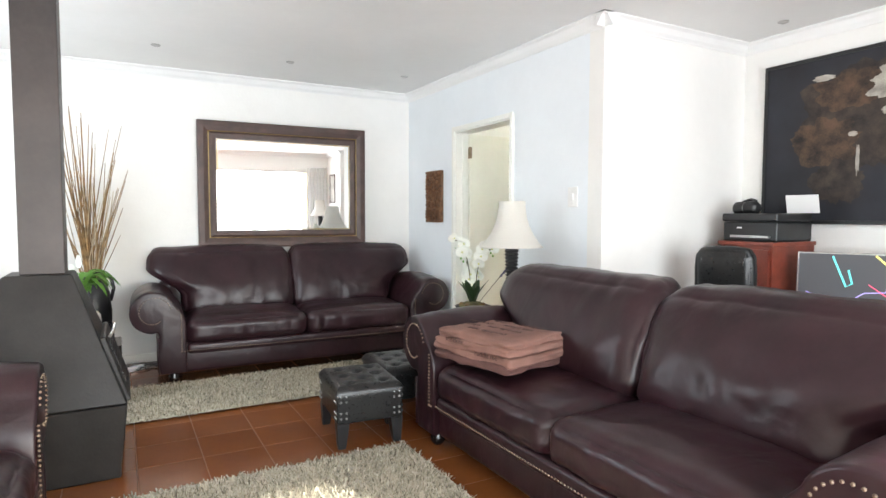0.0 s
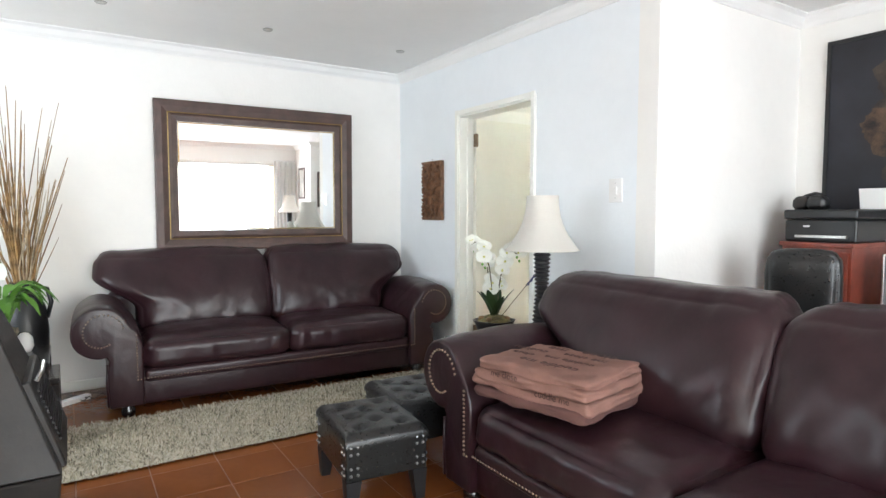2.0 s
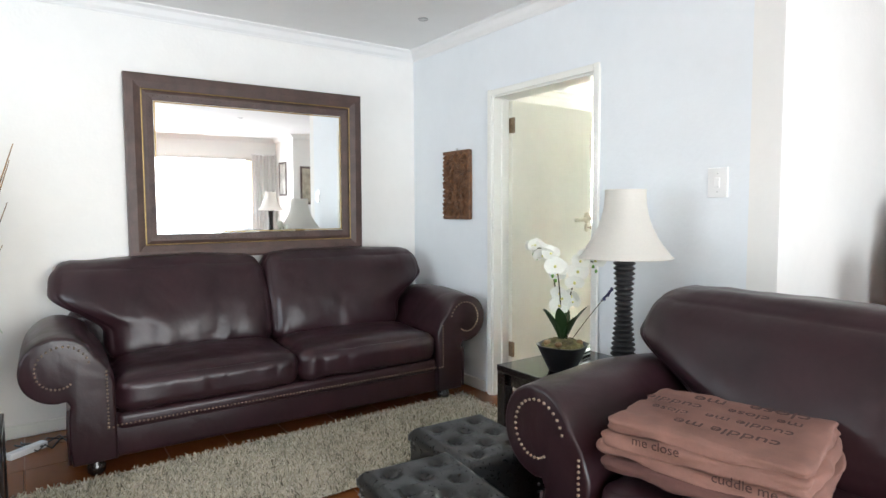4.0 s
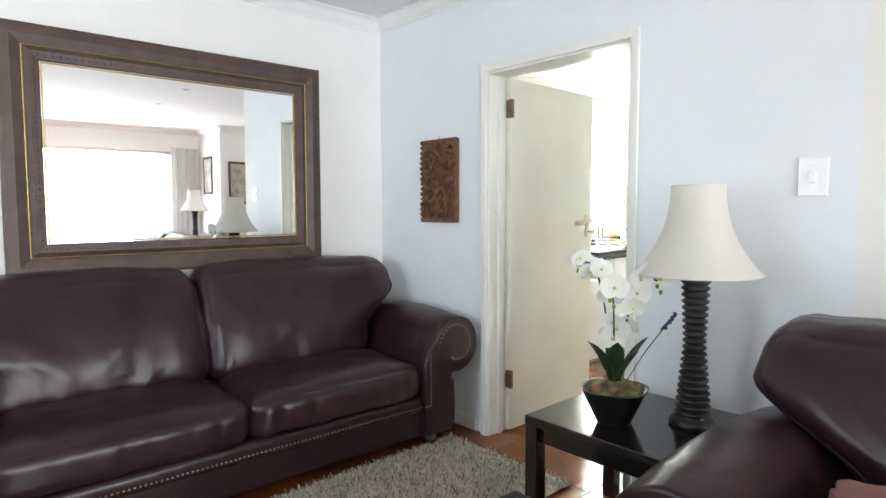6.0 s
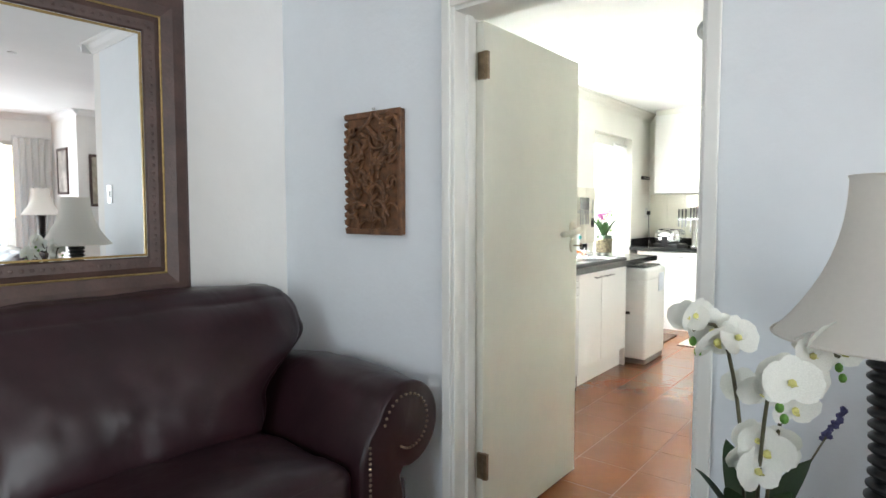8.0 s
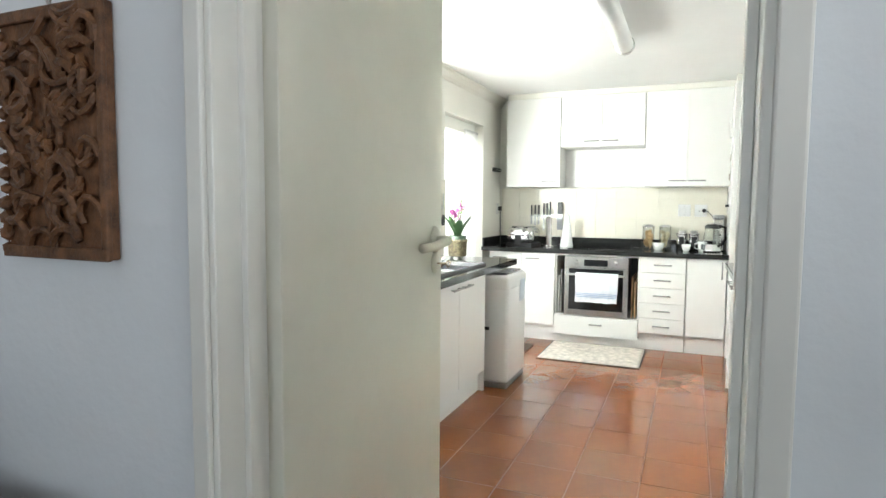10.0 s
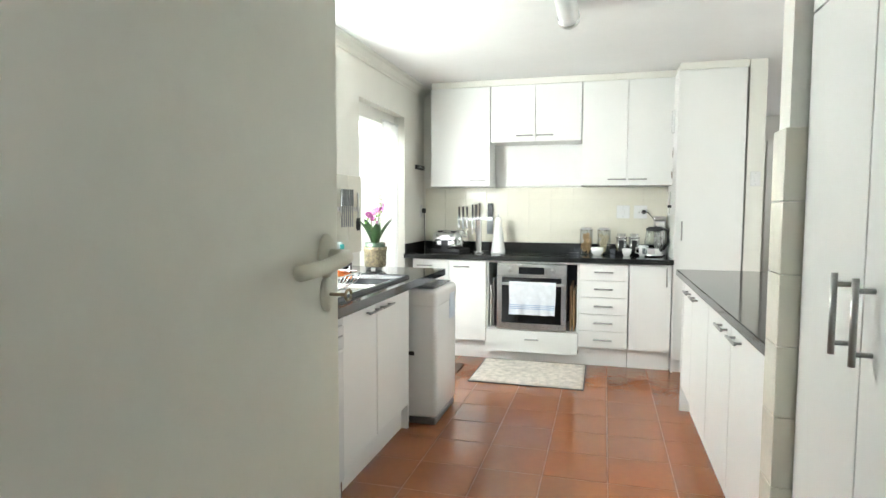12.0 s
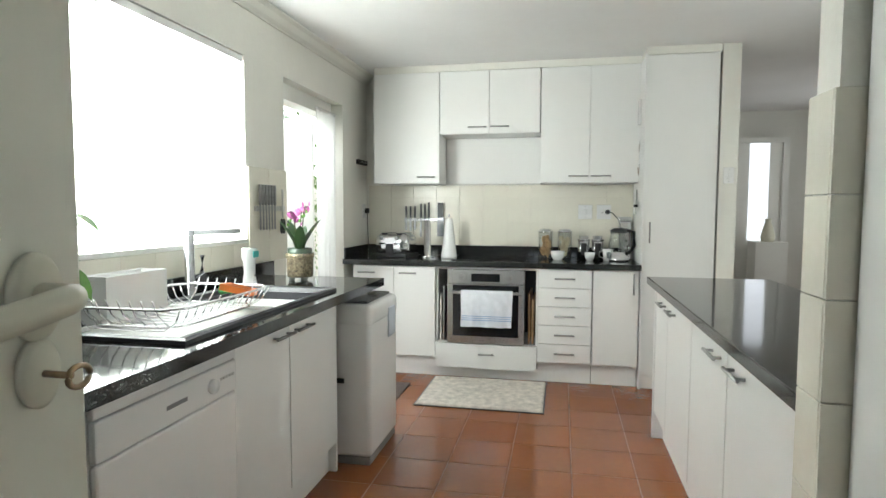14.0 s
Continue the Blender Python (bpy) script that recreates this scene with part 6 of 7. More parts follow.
# Unseen frame added round the south fill's opening.
w3 = thing("added_window_frame", pose(0, 0, 0), "white steel frame added round the unseen rear opening", "window", kind="structure")
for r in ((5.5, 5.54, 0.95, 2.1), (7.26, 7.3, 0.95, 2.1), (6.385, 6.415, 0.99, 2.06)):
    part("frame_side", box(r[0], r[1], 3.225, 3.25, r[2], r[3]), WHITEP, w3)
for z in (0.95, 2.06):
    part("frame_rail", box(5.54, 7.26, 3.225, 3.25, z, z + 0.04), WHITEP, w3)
vb = thing("vertical_blinds", pose(0, 0, 0), "white fabric vertical blinds drawn across the window", "blinds")
part("head_rail", box(WX0 + 0.005, WX1 - 0.005, KY + 0.005, KY + 0.045, WZ1 - 0.04, WZ1 - 0.005, 0.003), WHITEP, vb)
ns = 15
for i in range(ns):
    x = WX0 + 0.06 + i * (WX1 - WX0 - 0.11) / (ns - 1)
    bm = bmesh.new()
    rows = []
    for z in (WZ0 + 0.03, WZ0 + 0.4, WZ1 - 0.42, WZ1 - 0.055):
        rows.append([bm.verts.new((x + (k - 3) * 0.0182, KY + 0.035 - 0.010 * math.sin((k - 3) * 0.5) - 0.005 * (k - 3) / 3, z)) for k in range(7)])
    for a, b in zip(rows, rows[1:]):
        for k in range(6):
            bm.faces.new((a[k], a[k + 1], b[k + 1], b[k]))
    part("slat", bm, BLIND, vb, "", True)
    part("weight_chain", tube([(x - 0.05, KY + 0.03, WZ0 + 0.035), (x, KY + 0.028, WZ0 + 0.012), (x + 0.05, KY + 0.03, WZ0 + 0.035)], 0.0015, 5), WHITEP, vb)

gd = thing("door_2", pose(0, 0, 0), "white-framed kitchen door standing open to the garden", "door", kind="structure")
part("frame_side", box(GX0, GX0 + 0.035, KY + 0.10, KY + 0.2, 0, GZ1), TRIM, gd)
part("frame_side", box(GX1 - 0.035, GX1, KY + 0.10, KY + 0.2, 0, GZ1), TRIM, gd)
part("frame_head", box(GX0 + 0.035, GX1 - 0.035, KY + 0.08, KY + 0.2, GZ1 - 0.10, GZ1), TRIM, gd)
part("leaf", box(0, 0.86, -0.02, 0.02, 0.02, GZ1 - 0.11, 0.003), TRIM, gd, "white painted door leaf", m=pose(GX1 - 0.06, KY + 0.22, 0, 0, 0, 98))
curtain("strip_curtain", (7.60, KY + 0.06), (GX1 - 0.02, KY + 0.06), 2.0, 5, "white gauze door curtain drawn to one side", SHEER, 0.02)
gt = thing("security_gate", pose(0, 0, 0), "white painted steel security gate outside the kitchen door", "gate")
for i in range(6):
    part("bar", box(7.12 + i * 0.16, 7.15 + i * 0.16, KY + 0.62, KY + 0.64, 0.0, 2.1), WHITEP, gt)
for z in (0.1, 1.05, 1.95):
    part("rail", box(7.0, 8.1, KY + 0.60, KY + 0.618, z, z + 0.05), WHITEP, gt)
tagged(obj("ground", box(-60, 70, -60, 70, -0.5, -0.14), mat("paved_ground", (0.42, 0.39, 0.34), 0.9, var=0.15, scale=2, bump=0.3, bscale=20)), "pale paved ground round the house", "ground", kind="structure")
structure("patio", box(-3, 6, -6, -0.9, -0.13, -0.02), mat("patio_paving", (0.45, 0.42, 0.36), 0.85, var=0.15, scale=3, bump=0.2, bscale=30), "pale paved patio outside the sliding door", "patio")
metal_chair(pose(2.6, -2.4, -0.02, 0, 0, 20))
metal_chair(pose(1.4, -2.9, -0.02, 0, 0, 160))
structure("garden_wall", box(4.5, 18, 10.2, 10.4, -0.14, 1.9), mat("garden_wall_paint", (0.78, 0.76, 0.70), 0.85, var=0.06, scale=3), "bright painted garden wall", "wall")
tagged(obj("backdrop", box(-6, 26, 13.0, 13.1, -0.5, 9), glow("hazy_sky", (0.96, 0.98, 1.0), 3.0)), "bright hazy sky beyond the garden", "backdrop", kind="structure")
west = thing("window_2", pose(0, 0, 0), "white-framed living room side window", "window", kind="structure")
for r in ((-1.06, -1.0, 4.6, 4.65, 0.85, 2.15), (-1.06, -1.0, 5.95, 6.0, 0.85, 2.15), (-1.06, -1.0, 4.65, 5.95, 0.85, 0.9), (-1.06, -1.0, 4.65, 5.95, 2.1, 2.15)):
    part("frame", box(*r), WHITEP, west)
random.seed(31)
GLEAF = thin("garden_leaf", (0.16, 0.30, 0.06), 0.4, 0.6)
for j, (gx, gy, gr, gh) in enumerate(((10.7, 8.9, 0.6, 2.7), (11.7, 9.3, 0.7, 2.5), (10.1, 8.6, 0.4, 1.5))):
    sh = thing("garden_shrub", pose(gx, gy, -0.14), "leafy green garden shrub beyond the kitchen door", "shrub", "garden shrubs")
    tb = bmesh.new()
    for k in range(6):
        a = k * 1.05 + j
        tube([(0, 0, 0), (0.15 * math.cos(a), 0.15 * math.sin(a), gh * 0.4), (gr * 0.6 * math.cos(a), gr * 0.6 * math.sin(a), gh * 0.85)], 0.018, 6, tb, 0.3)
    part("stems", tb, mat("shrub_bark_%s" % "abc"[j], (0.12, 0.08, 0.05), 0.9, var=0.3), sh)
    lb = bmesh.new()
    for k in range(900):
        a, t = random.uniform(0, 2 * math.pi), random.uniform(0.12, 1.0)
        r = gr * math.sqrt(random.random()) * (0.5 + 0.6 * math.sin(math.pi * t)) * (1 + 0.4 * noise.noise(Vector((a, t * 4, j))))
        p = Vector((r * math.cos(a), r * math.sin(a), gh * t))
        d = Vector((random.uniform(-1, 1), random.uniform(-1, 1), random.uniform(-0.8, 0.5))).normalized()
        blade([p, p + d * 0.04, p + d * 0.075, p + d * 0.1], 0.022, lb, 0.2)
    part("leaf_crown", lb, GLEAF, sh, "small green leaves")

# ---- passage ----
PLACE = Matrix.Translation((-0.13, -0.17, 0))
ps = thing("door_3", pose(10.98, 3.27, 0, 0, 0, -90), "white door with a bright glazed opening at the passage end", "door", kind="structure")
part("frame", boxes((-0.30, -0.24, -0.05, 0, 0, 2.1), (0.24, 0.30, -0.05, 0, 0, 2.1), (-0.24, 0.24, -0.05, 0, 2.04, 2.1)), TRIM, ps)
# The pane's emission stands in for daylight; a solid wall lies behind.
part("pane", box(-0.10, 0.10, -0.03, -0.02, 0.95, 2.04), glow("daylight_glow", (0.95, 0.97, 1.0), 1.6), ps, "pane glowing in place of daylight")
part("panel", box(-0.24, 0.24, -0.018, -0.004, 0.0, 2.04), TRIM, ps)
bt = thing("glass_jug", pose(10.72, 3.23, 0.0), "pale jug on a small stand in the passage", "jug")
part("stand", box(-0.14, 0.14, -0.16, 0.16, 0, 0.95, 0.004), TRIM, bt)
part("jug", lathe([(0, 0.951), (0.06, 0.951), (0.075, 1.0), (0.05, 1.10), (0.03, 1.16), (0.035, 1.2), (0, 1.2)], 24), IVORYP, bt, "", True)


# ---- ceiling light ----
PLACE = Matrix.Identity(4)
cl = thing("ceiling_light", pose(0, 0, 0), "long frosted tubular ceiling light with a steel end", "ceiling light")
part("diffuser", tube([(5.22, 5.455, 2.352), (6.42, 5.455, 2.352)], 0.055, 24), mat("frosted_diffuser", (0.82, 0.83, 0.82), 0.4, var=0.03), cl, "frosted white tube", True)
for x in (5.18, 6.415):
    part("end_cap", tube([(x, 5.455, 2.352), (x + 0.045, 5.455, 2.352)], 0.061, 24), STEEL, cl, "grey end cap", True)
part("base", box(5.25, 6.38, 5.425, 5.485, 2.395, KCH - 0.001), WHITEP, cl)


# ---- worktop things ----
def knife(parent, m, blade_len, handle_len, hmat, w=0.02):
    k = part("knife", boxes((-w / 2, w / 2, -0.001, 0.001, -blade_len, 0.0)), BLADE, parent, "steel knife blade", m=m)
    part("handle", box(-w * 0.42, w * 0.42, -0.007, 0.007, 0.0, handle_len, 0.003), hmat, k)
    return k


r1 = thing("knife_rack", pose(-0.05, 0, -0.015), "magnetic rack with steel table knives and scissors by the window", "knife rack")
part("bar", box(6.63, 6.985, KY - 0.02, KY - 0.0005, 1.29, 1.32, 0.002), STEEL, r1)
for i in range(6):
    knife(r1, pose(6.67 + i * 0.034, KY - 0.028, 1.325, 180 * 0, 0, 0), 0.14, 0.115, BLADE, 0.018)
sc = part("scissors", boxes((6.935, 6.947, KY - 0.03, KY - 0.022, 1.25, 1.42)), STEEL, r1, "kitchen scissors")
for s in (-1, 1):
    part("loop", tube([(6.941 + s * (0.014 + 0.012 * math.cos(a)), KY - 0.026, 1.20 + 0.04 * math.sin(a)) for a in [i * math.pi / 10 for i in range(21)]], 0.006, 6), BLACKP, sc, "black loop")
PLACE = BACK
r2 = thing("knife_rack", pose(0, 0.04, -0.07), "magnetic rack of black-handled kitchen knives on the tiles", "knife rack")
part("bar", box(KBL - 0.03, KBL - 0.0135, 6.36, 6.72, 1.255, 1.28, 0.002), STEEL, r2)
for y, b, h in ((6.70, 0.10, 0.10), (6.66, 0.11, 0.10), (6.62, 0.10, 0.10), (6.565, 0.16, 0.12), (6.53, 0.14, 0.12), (6.495, 0.18, 0.135)):
    knife(r2, pose(KBL - 0.04, y, 1.285, 0, 0, 90), b, h, BLACKP, 0.018)
knife(r2, pose(KBL - 0.04, 6.39, 1.29, 0, 0, 90), 0.16, 0.125, BLACKP, 0.06)

to = thing("toaster", pose(8.42, 6.77, 0.90, 0, 0, -12), "chrome four-slice toaster on the granite worktop", "toaster")
part("body", cushion(-0.12, 0.12, -0.155, 0.155, 0.012, 0.19, 0.004, 0.0, 14), CHROME, to, "", True)
part("base", box(-0.115, 0.115, -0.15, 0.15, 0, 0.03, 0.006), BLACKP, to)
for y in (-0.07, 0.07):
    part("slot", box(-0.09, 0.09, y - 0.022, y + 0.022, 0.187, 0.1945), BLACKP, to)
    part("lever", box(-0.142, -0.122, y - 0.02, y + 0.02, 0.105, 0.118, 0.003), BLACKP, to)
    part("dial", lathe([(0, 0), (0.018, 0), (0.016, 0.012), (0, 0.012)], 18), STEEL, to, "", True, pose(-0.122, y, 0.155, 0, -90, 0))
part("front_panel", box(-0.1265, -0.122, -0.035, 0.035, 0.02, 0.11, 0.002), BLACKP, to, "black front panel")
pg = thing("steel_cylinder", pose(8.38, 6.49, 0.90), "tall brushed steel storage cylinder", "canister")
part("body", lathe([(0, 0), (0.055, 0), (0.055, 0.008), (0.028, 0.012), (0.028, 0.30), (0, 0.30)], 24), CHROME, pg, "", True)
pw = thing("paper_roll", pose(8.40, 6.31, 0.90), "white cone-shaped paper roll on the worktop", "paper towel")
part("roll", lathe([(0, 0), (0.065, 0), (0.066, 0.01), (0.028, 0.315), (0.02, 0.32), (0, 0.32)], 28), WHITEP, pw, "", True)
part("finial", lathe([(0, 0.32), (0.008, 0.32), (0.008, 0.345), (0, 0.35)], 12), STEEL, pw)

COOKIE = mat("biscuit", (0.62, 0.40, 0.20), 0.8, var=0.25, scale=30, bump=0.3)
PASTA = mat("pasta", (0.72, 0.62, 0.42), 0.7, var=0.2, scale=30)


def jar(x, y, h, r, fill, label, steel=False):
    j = thing("storage_jar", pose(x, y, 0.90), label, "jar", "storage jars")
    if steel:
        part("body", lathe([(0, 0), (r, 0), (r, h * 0.82), (0, h * 0.82)], 24), CHROME, j, "steel body", True)
        part("window", box(-r - 0.001, -r + 0.006, -r * 0.45, r * 0.45, h * 0.2, h * 0.7), BLACKP, j, "dark window")
    else:
        g = part("glass", lathe([(r, 0.0), (r, h * 0.9), (r - 0.003, h * 0.9), (r - 0.003, 0.004), (0, 0.004)], 28), GLASS, j, "clear glass", True)
        bm = bmesh.new()
        random.seed(int(y * 1000))
        for k in range(16):
            a = random.uniform(0, 6.28)
            bmesh.ops.create_icosphere(bm, subdivisions=2, radius=r * 0.5, matrix=Matrix.Translation((r * 0.42 * math.cos(a), r * 0.42 * math.sin(a), 0.03 + h * 0.6 * k / 16)) @ Euler((random.uniform(0, 3), random.uniform(0, 3), 0)).to_matrix().to_4x4() @ Matrix.Diagonal((1, 1, 0.28, 1)))
        part("contents", bm, fill, j, "", True)
    part("lid", lathe([(0, h * (0.82 if steel else 0.9)), (r + 0.004, h * (0.82 if steel else 0.9)), (r + 0.004, h * (0.86 if steel else 0.94)), (r * 0.8, h * (0.87 if steel else 0.95)), (r * 0.8, h), (0, h)], 24), CHROME, j, "steel lid", True)
    return j


jar(8.48, 5.52, 0.235, 0.058, COOKIE, "glass jar of round biscuits")
jar(8.48, 5.365, 0.235, 0.058, PASTA, "glass jar of pale pasta")
jar(8.49, 5.215, 0.185, 0.048, COOKIE, "steel storage canister with a dark window", True)
jar(8.50, 5.105, 0.185, 0.048, COOKIE, "steel storage canister beside the mug", True)


def bowl(x, y, r, h, label, nm="bowl"):
    b = thing(nm, pose(x, y, 0.90), label, nm)
    part("body", lathe([(0, 0), (r * 0.55, 0), (r * 0.85, h * 0.4), (r, h), (r - 0.004, h), (r * 0.8, h * 0.42), (0, 0.006)], 28), WHITEP, b, "", True)
    return b


bowl(8.38, 5.42, 0.058, 0.068, "small white china bowl in front of the jars")
bowl(8.38, 5.17, 0.042, 0.062, "small white ramekin in front of the canisters")
mg = thing("mug", pose(8.40, 5.03, 0.90), "white mug with a grey floral pattern", "mug")
part("body", lathe([(0, 0), (0.033, 0), (0.042, 0.09), (0.038, 0.09), (0.03, 0.006), (0, 0.006)], 28), WHITEP, mg, "", True)
part("pattern", box(-0.0415, -0.034, -0.012, 0.012, 0.02, 0.07, 0.003), mat("grey_floral", (0.25, 0.27, 0.28), 0.5, var=0.5, scale=60), mg, "grey floral print")
part("handle", tube([(0, 0.036, 0.075), (0, 0.065, 0.07), (0, 0.065, 0.03), (0, 0.034, 0.02)], 0.005, 8), WHITEP, mg, "", True)
kt = thing("kettle", pose(8.40, 4.95, 0.90), "glass electric kettle with a black handle and steel base", "kettle")
part("base", lathe([(0, 0), (0.082, 0), (0.082, 0.02), (0.076, 0.025), (0.076, 0.07), (0, 0.07)], 32), CHROME, kt, "steel base", True)
part("jug", lathe([(0.076, 0.071), (0.078, 0.12), (0.066, 0.19), (0.060, 0.215), (0.056, 0.215), (0.062, 0.19), (0.074, 0.12), (0.072, 0.073)], 32), GLASS, kt, "clear glass jug", True)
part("lid", lathe([(0, 0.215), (0.064, 0.215), (0.064, 0.235), (0.04, 0.25), (0, 0.25)], 28), BLACKP, kt, "black lid", True)
part("handle", tube([(-0.02, -0.058, 0.235), (-0.03, -0.11, 0.225), (-0.03, -0.115, 0.12), (-0.02, -0.075, 0.06)], 0.013, 10), BLACKP, kt, "black curved handle", True)
cm = thing("coffee_machine", pose(8.55, 4.89, 0.90), "slim steel coffee machine behind the kettle", "coffee machine")
part("body", box(-0.05, 0.05, -0.045, 0.05, 0.0, 0.30, 0.01, 3), CHROME, cm)
part("top", box(-0.052, 0.052, -0.047, 0.052, 0.301, 0.335, 0.006), STEEL, cm)
for z in (0.08, 0.15, 0.22):
    part("button", lathe([(0, 0), (0.012, 0), (0.01, 0.006), (0, 0.006)], 14), BLACKP, cm, "", True, pose(-0.05, -0.01, z, 0, -90, 0))
wall_plate("light_switch", pose(KBL - 0.013, 5.20, 1.272, 0, 0, -90), "white switch plate on the cream tiles", 0.115, 0.115)
wall_plate("socket", pose(KBL - 0.013, 5.05, 1.272, 0, 0, -90), "white wall socket with a black plug", 0.115, 0.115, "socket")
pl = thing("power_plug", pose(KBL - 0.02, 5.02, 1.272), "black plug and kettle cable in the socket", "plug")
part("plug", tube([(0, 0, 0), (-0.03, 0, 0), (-0.05, 0, 0)], 0.02, 10, None, 0.5), BLACKP, pl, "", True)
part("cable", tube([(-0.05, 0, 0), (-0.08, -0.03, -0.005), (-0.09, -0.08, -0.06), (-0.10, -0.11, -0.2), (-0.15, -0.10, -0.41)], 0.004, 8), BLACKP, pl, "", True)
PLACE = Matrix.Identity(4)
wall_plate("socket", pose(8.44, KY, 1.272), "white wall socket beside the glass door", 0.075, 0.115, "socket")
p2 = thing("toaster_cable", pose(8.46, KY - 0.008, 1.272), "thin grey toaster cable hanging from the socket", "cable")
part("plug", box(-0.015, 0.015, -0.035, 0.0, -0.02, 0.025, 0.004), BLACKP, p2)
part("cable", tube([(0, -0.02, -0.02), (0.01, -0.02, -0.15), (0.0, -0.03, -0.32), (-0.06, -0.12, -0.43), (-0.1, -0.25, -0.44)], 0.004, 8), BLACKP, p2, "", True)
hk = thing("hook_rail", pose(8.37, KY - 0.012, 1.68), "small dark metal hook rail on the wall", "hook rail")
part("rail", box(-0.11, 0.11, -0.012, 0.012, -0.02, 0.02, 0.002), DARKMET, hk)
for i in range(3):
    part("hook", tube([(-0.07 + 0.07 * i, -0.012, 0.0), (-0.07 + 0.07 * i, -0.03, -0.005), (-0.07 + 0.07 * i, -0.03, 0.012)], 0.003, 6), STEEL, hk)
for i, (y, z, n) in enumerate(((4.81, 1.83, 3), (4.81, 1.66, 4))):
    ky = thing("key_bunch", pose(8.15, 4.715, z - 0.05), "bunch of keys hanging on the tall cabinet side", "keys", "hanging keys")
    part("ring", tube([(0.014 * math.cos(a), 0.0, 0.014 * math.sin(a)) for a in [k * math.pi / 8 for k in range(17)]], 0.0015, 6), STEEL, ky)
    for k in range(n):
        part("key", boxes((-0.008, 0.008, -0.0012, 0.0012, -0.035, -0.012), (-0.003, 0.003, -0.0012, 0.0012, -0.07, -0.035)), BRASS if k % 2 else STEEL, ky, "", False, pose(0, 0.004 * k, 0, 0, -28 + 19 * k, 0))
ws2 = thing("wall_whisk", pose(8.2, 4.713, 1.32), "wire whisk and tongs hanging on the cabinet side", "utensils")
part("tongs", tube([(0, 0.01, 0.12), (0.02, 0.012, 0.0), (0.0, 0.014, -0.06)], 0.004, 6), STEEL, ws2)
part("whisk", tube([(-0.03, 0.01, 0.10), (0.0, 0.012, 0.0), (0.03, 0.014, -0.05)], 0.003, 6), STEEL, ws2)
part("clip", box(-0.01, 0.01, 0.0, 0.03, -0.01, 0.01, 0.003), BLACKP, ws2)
ph = thing("wall_phone", pose(8.15, 4.708, 2.0), "slim white intercom handset hung on the cabinet side", "intercom")
part("body", box(-0.025, 0.025, 0.0, 0.025, -0.09, 0.09, 0.008), WHITEP, ph)

# ---- wall tiles, one by one ----
def tile_mesh(name, w, h, t, material):
    b = box(-w / 2 + 0.0007, w / 2 - 0.0007, -t, 0, -h / 2 + 0.0007, h / 2 - 0.0007, 0.0008, 1)
    me = bpy.data.meshes.new(name)
    b.to_mesh(me)
    b.free()
    me.materials.append(material)
    return me


TM = tile_mesh("wall_tile", 0.2, 0.2, 0.008, TILEW)
sb_back = structure("splashback_grout", box(KB - 0.0045, KB - 0.0005, 4.71, KY - 0.025, 0.986, 1.49), mat("pale_grout", (0.80, 0.77, 0.68), 0.8, var=0.05), "pale grout bed of the cream splashback", "splashback")
for i in range(11):
    for k in range(3):
        z0, z1 = 0.986 + 0.2 * k, min(0.986 + 0.2 * (k + 1), 1.49)
        t = new("wall_tile", TM)
        t.parent = sb_back
        t.matrix_basis = pose(KB - 0.0046, 4.815 + 0.2 * i, (z0 + z1) / 2, 0, 0, -90) @ Matrix.Diagonal((1, 0.9, (z1 - z0) / 0.2, 1))
sb_win = structure("splashback_window_grout", boxes((3.6, WX1, KY - 0.0045, KY - 0.0005, 0.986, WZ0 - 0.021), (WX1, GX0 - 0.001, KY - 0.0045, KY - 0.0005, 0.986, 1.52)), bpy.data.materials["pale_grout"], "pale grout bed of the tiles below the window", "splashback")
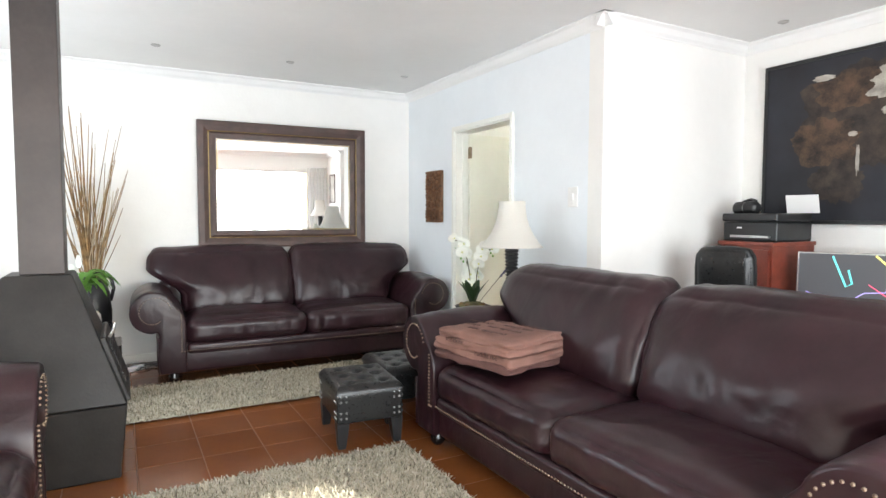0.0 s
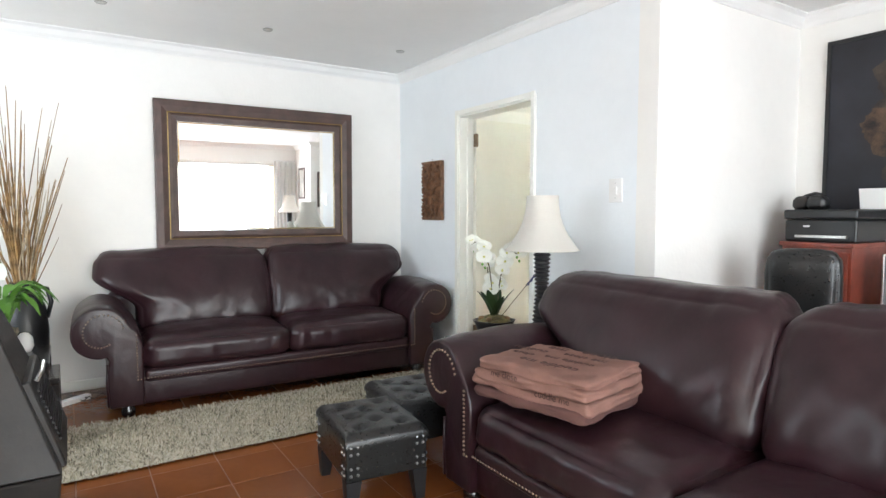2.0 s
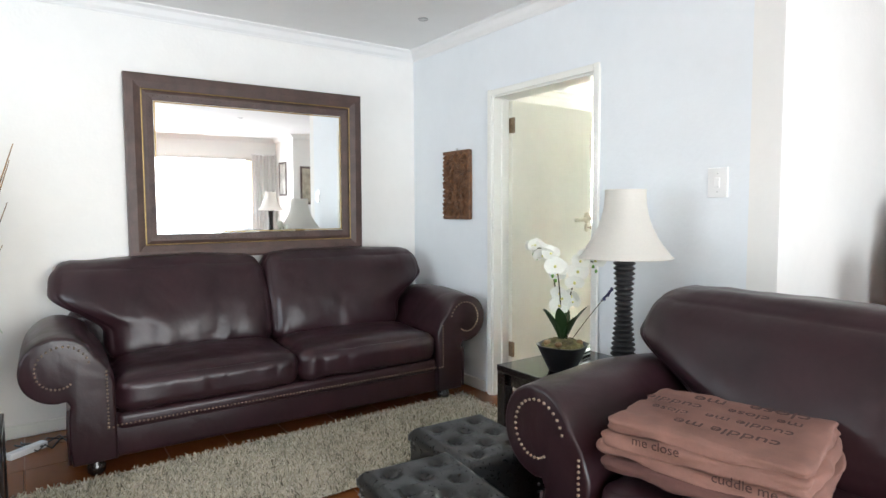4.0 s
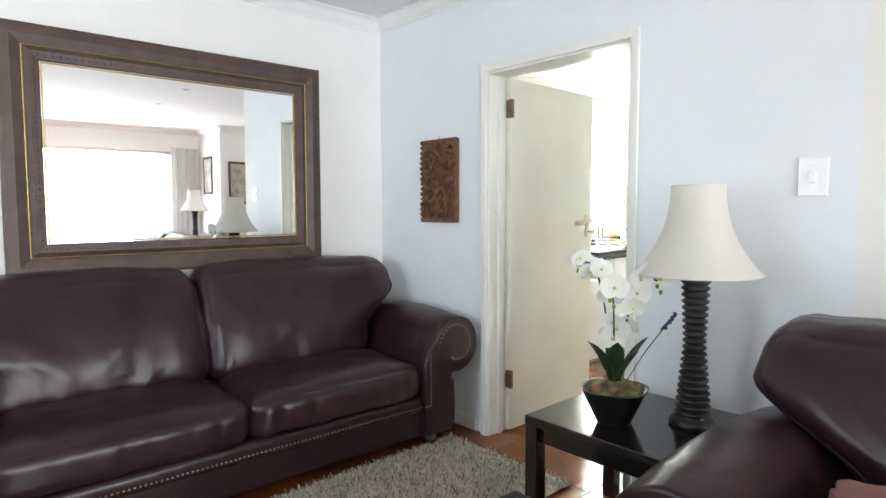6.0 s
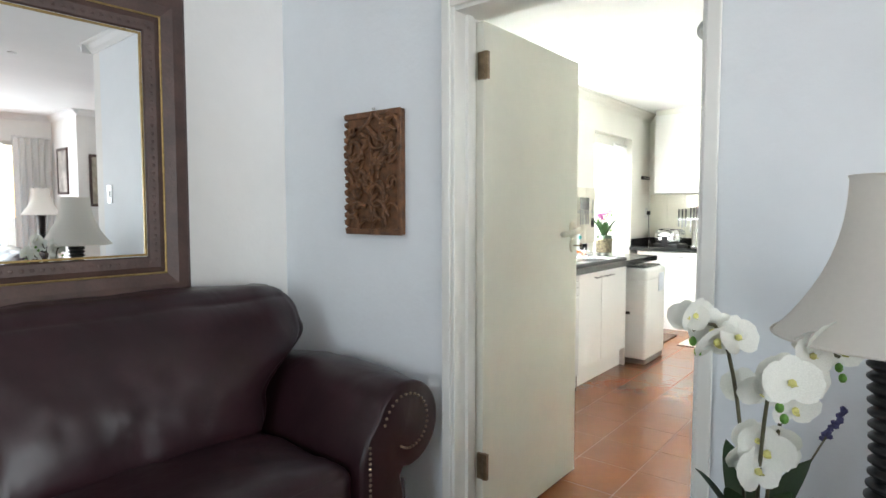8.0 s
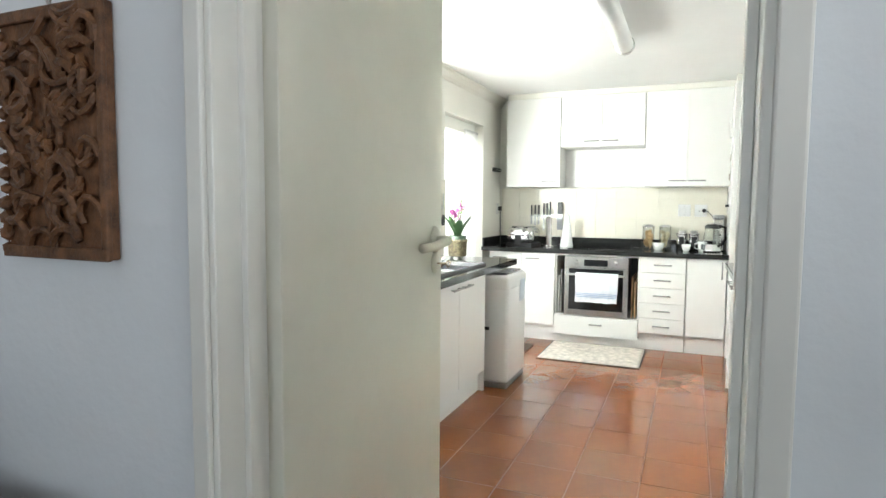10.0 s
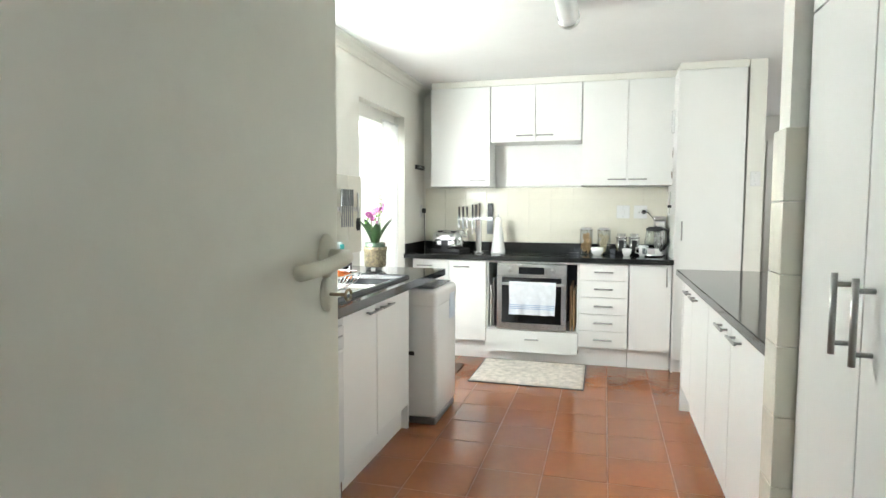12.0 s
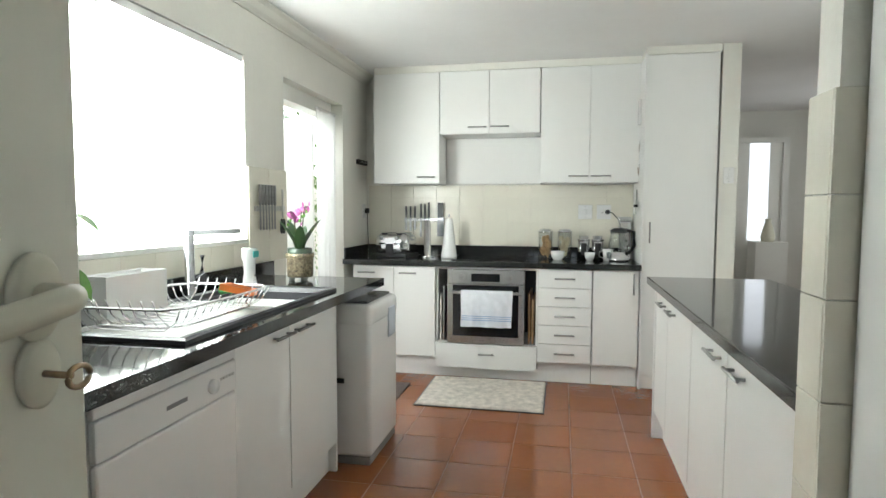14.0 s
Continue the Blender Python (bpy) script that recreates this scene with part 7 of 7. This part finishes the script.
for i in range(13):
    t = new("wall_tile", TM)
    t.parent = sb_win
    t.matrix_basis = pose(3.87 + 0.2 * i, KY - 0.0046, 1.045) @ Matrix.Diagonal((1, 0.9, 0.58, 1))
for i in range(2):
    for k in range(2):
        t = new("wall_tile", TM)
        t.parent = sb_win
        t.matrix_basis = pose(6.64 + 0.225 * i, KY - 0.0046, 1.12 + 0.2667 * k) @ Matrix.Diagonal((1.11, 0.9, 1.33, 1))

# ---- floor tiles, one by one where the camera passes ----
fl = bpy.data.objects["floor"]
b = box(-0.1515, 0.1515, -0.1515, 0.1515, -0.006, 0.0, 0.0015, 1)
FT = bpy.data.meshes.new("floor_tile")
b.to_mesh(FT)
b.free()
FT.materials.append(TERRA)
rest = bmesh.new()
P = 0.309
random.seed(5)
for zone, (ox, oy, xa, xb) in enumerate(((1.178, 5.03, -0.95, XW + 0.13), (7.10, 5.20, XW + 0.13, 11.2))):
    i0, i1 = math.floor((xa - ox) / P), math.ceil((xb - ox) / P)
    for i in range(i0, i1):
        for j in range(-19, 9):
            x0, x1 = max(xa, ox + i * P), min(xb, ox + (i + 1) * P)
            y0, y1 = oy + j * P, oy + (j + 1) * P
            y0, y1 = max(y0, -0.75), min(y1, YW if zone == 0 else KY)
            if x1 - x0 < 0.02 or y1 - y0 < 0.02:
                continue
            near = (x0 > 0.2 and 3.3 < y0 < 6.1 and zone == 0) or (zone == 1 and x0 < 8.1 and 4.6 < y0 < 6.7)
            if near:
                t = new("floor_tile", FT)
                t.parent = fl
                t.matrix_basis = Matrix.Translation(((x0 + x1) / 2, (y0 + y1) / 2, random.uniform(-0.0006, 0.0))) @ Matrix.Diagonal(((x1 - x0 - 0.005) / 0.303, (y1 - y0 - 0.005) / 0.303, 1, 1))
            else:
                bmesh.ops.create_cube(rest, size=1.0, matrix=Matrix.Translation(((x0 + x1) / 2, (y0 + y1) / 2, -0.003)) @ Matrix.Diagonal((x1 - x0 - 0.006, y1 - y0 - 0.006, 0.006, 1)))
r = obj("far_floor_tiles", rest, TERRA, fl)
tagged(r, "more terracotta tiles farther off", kind="stuff")
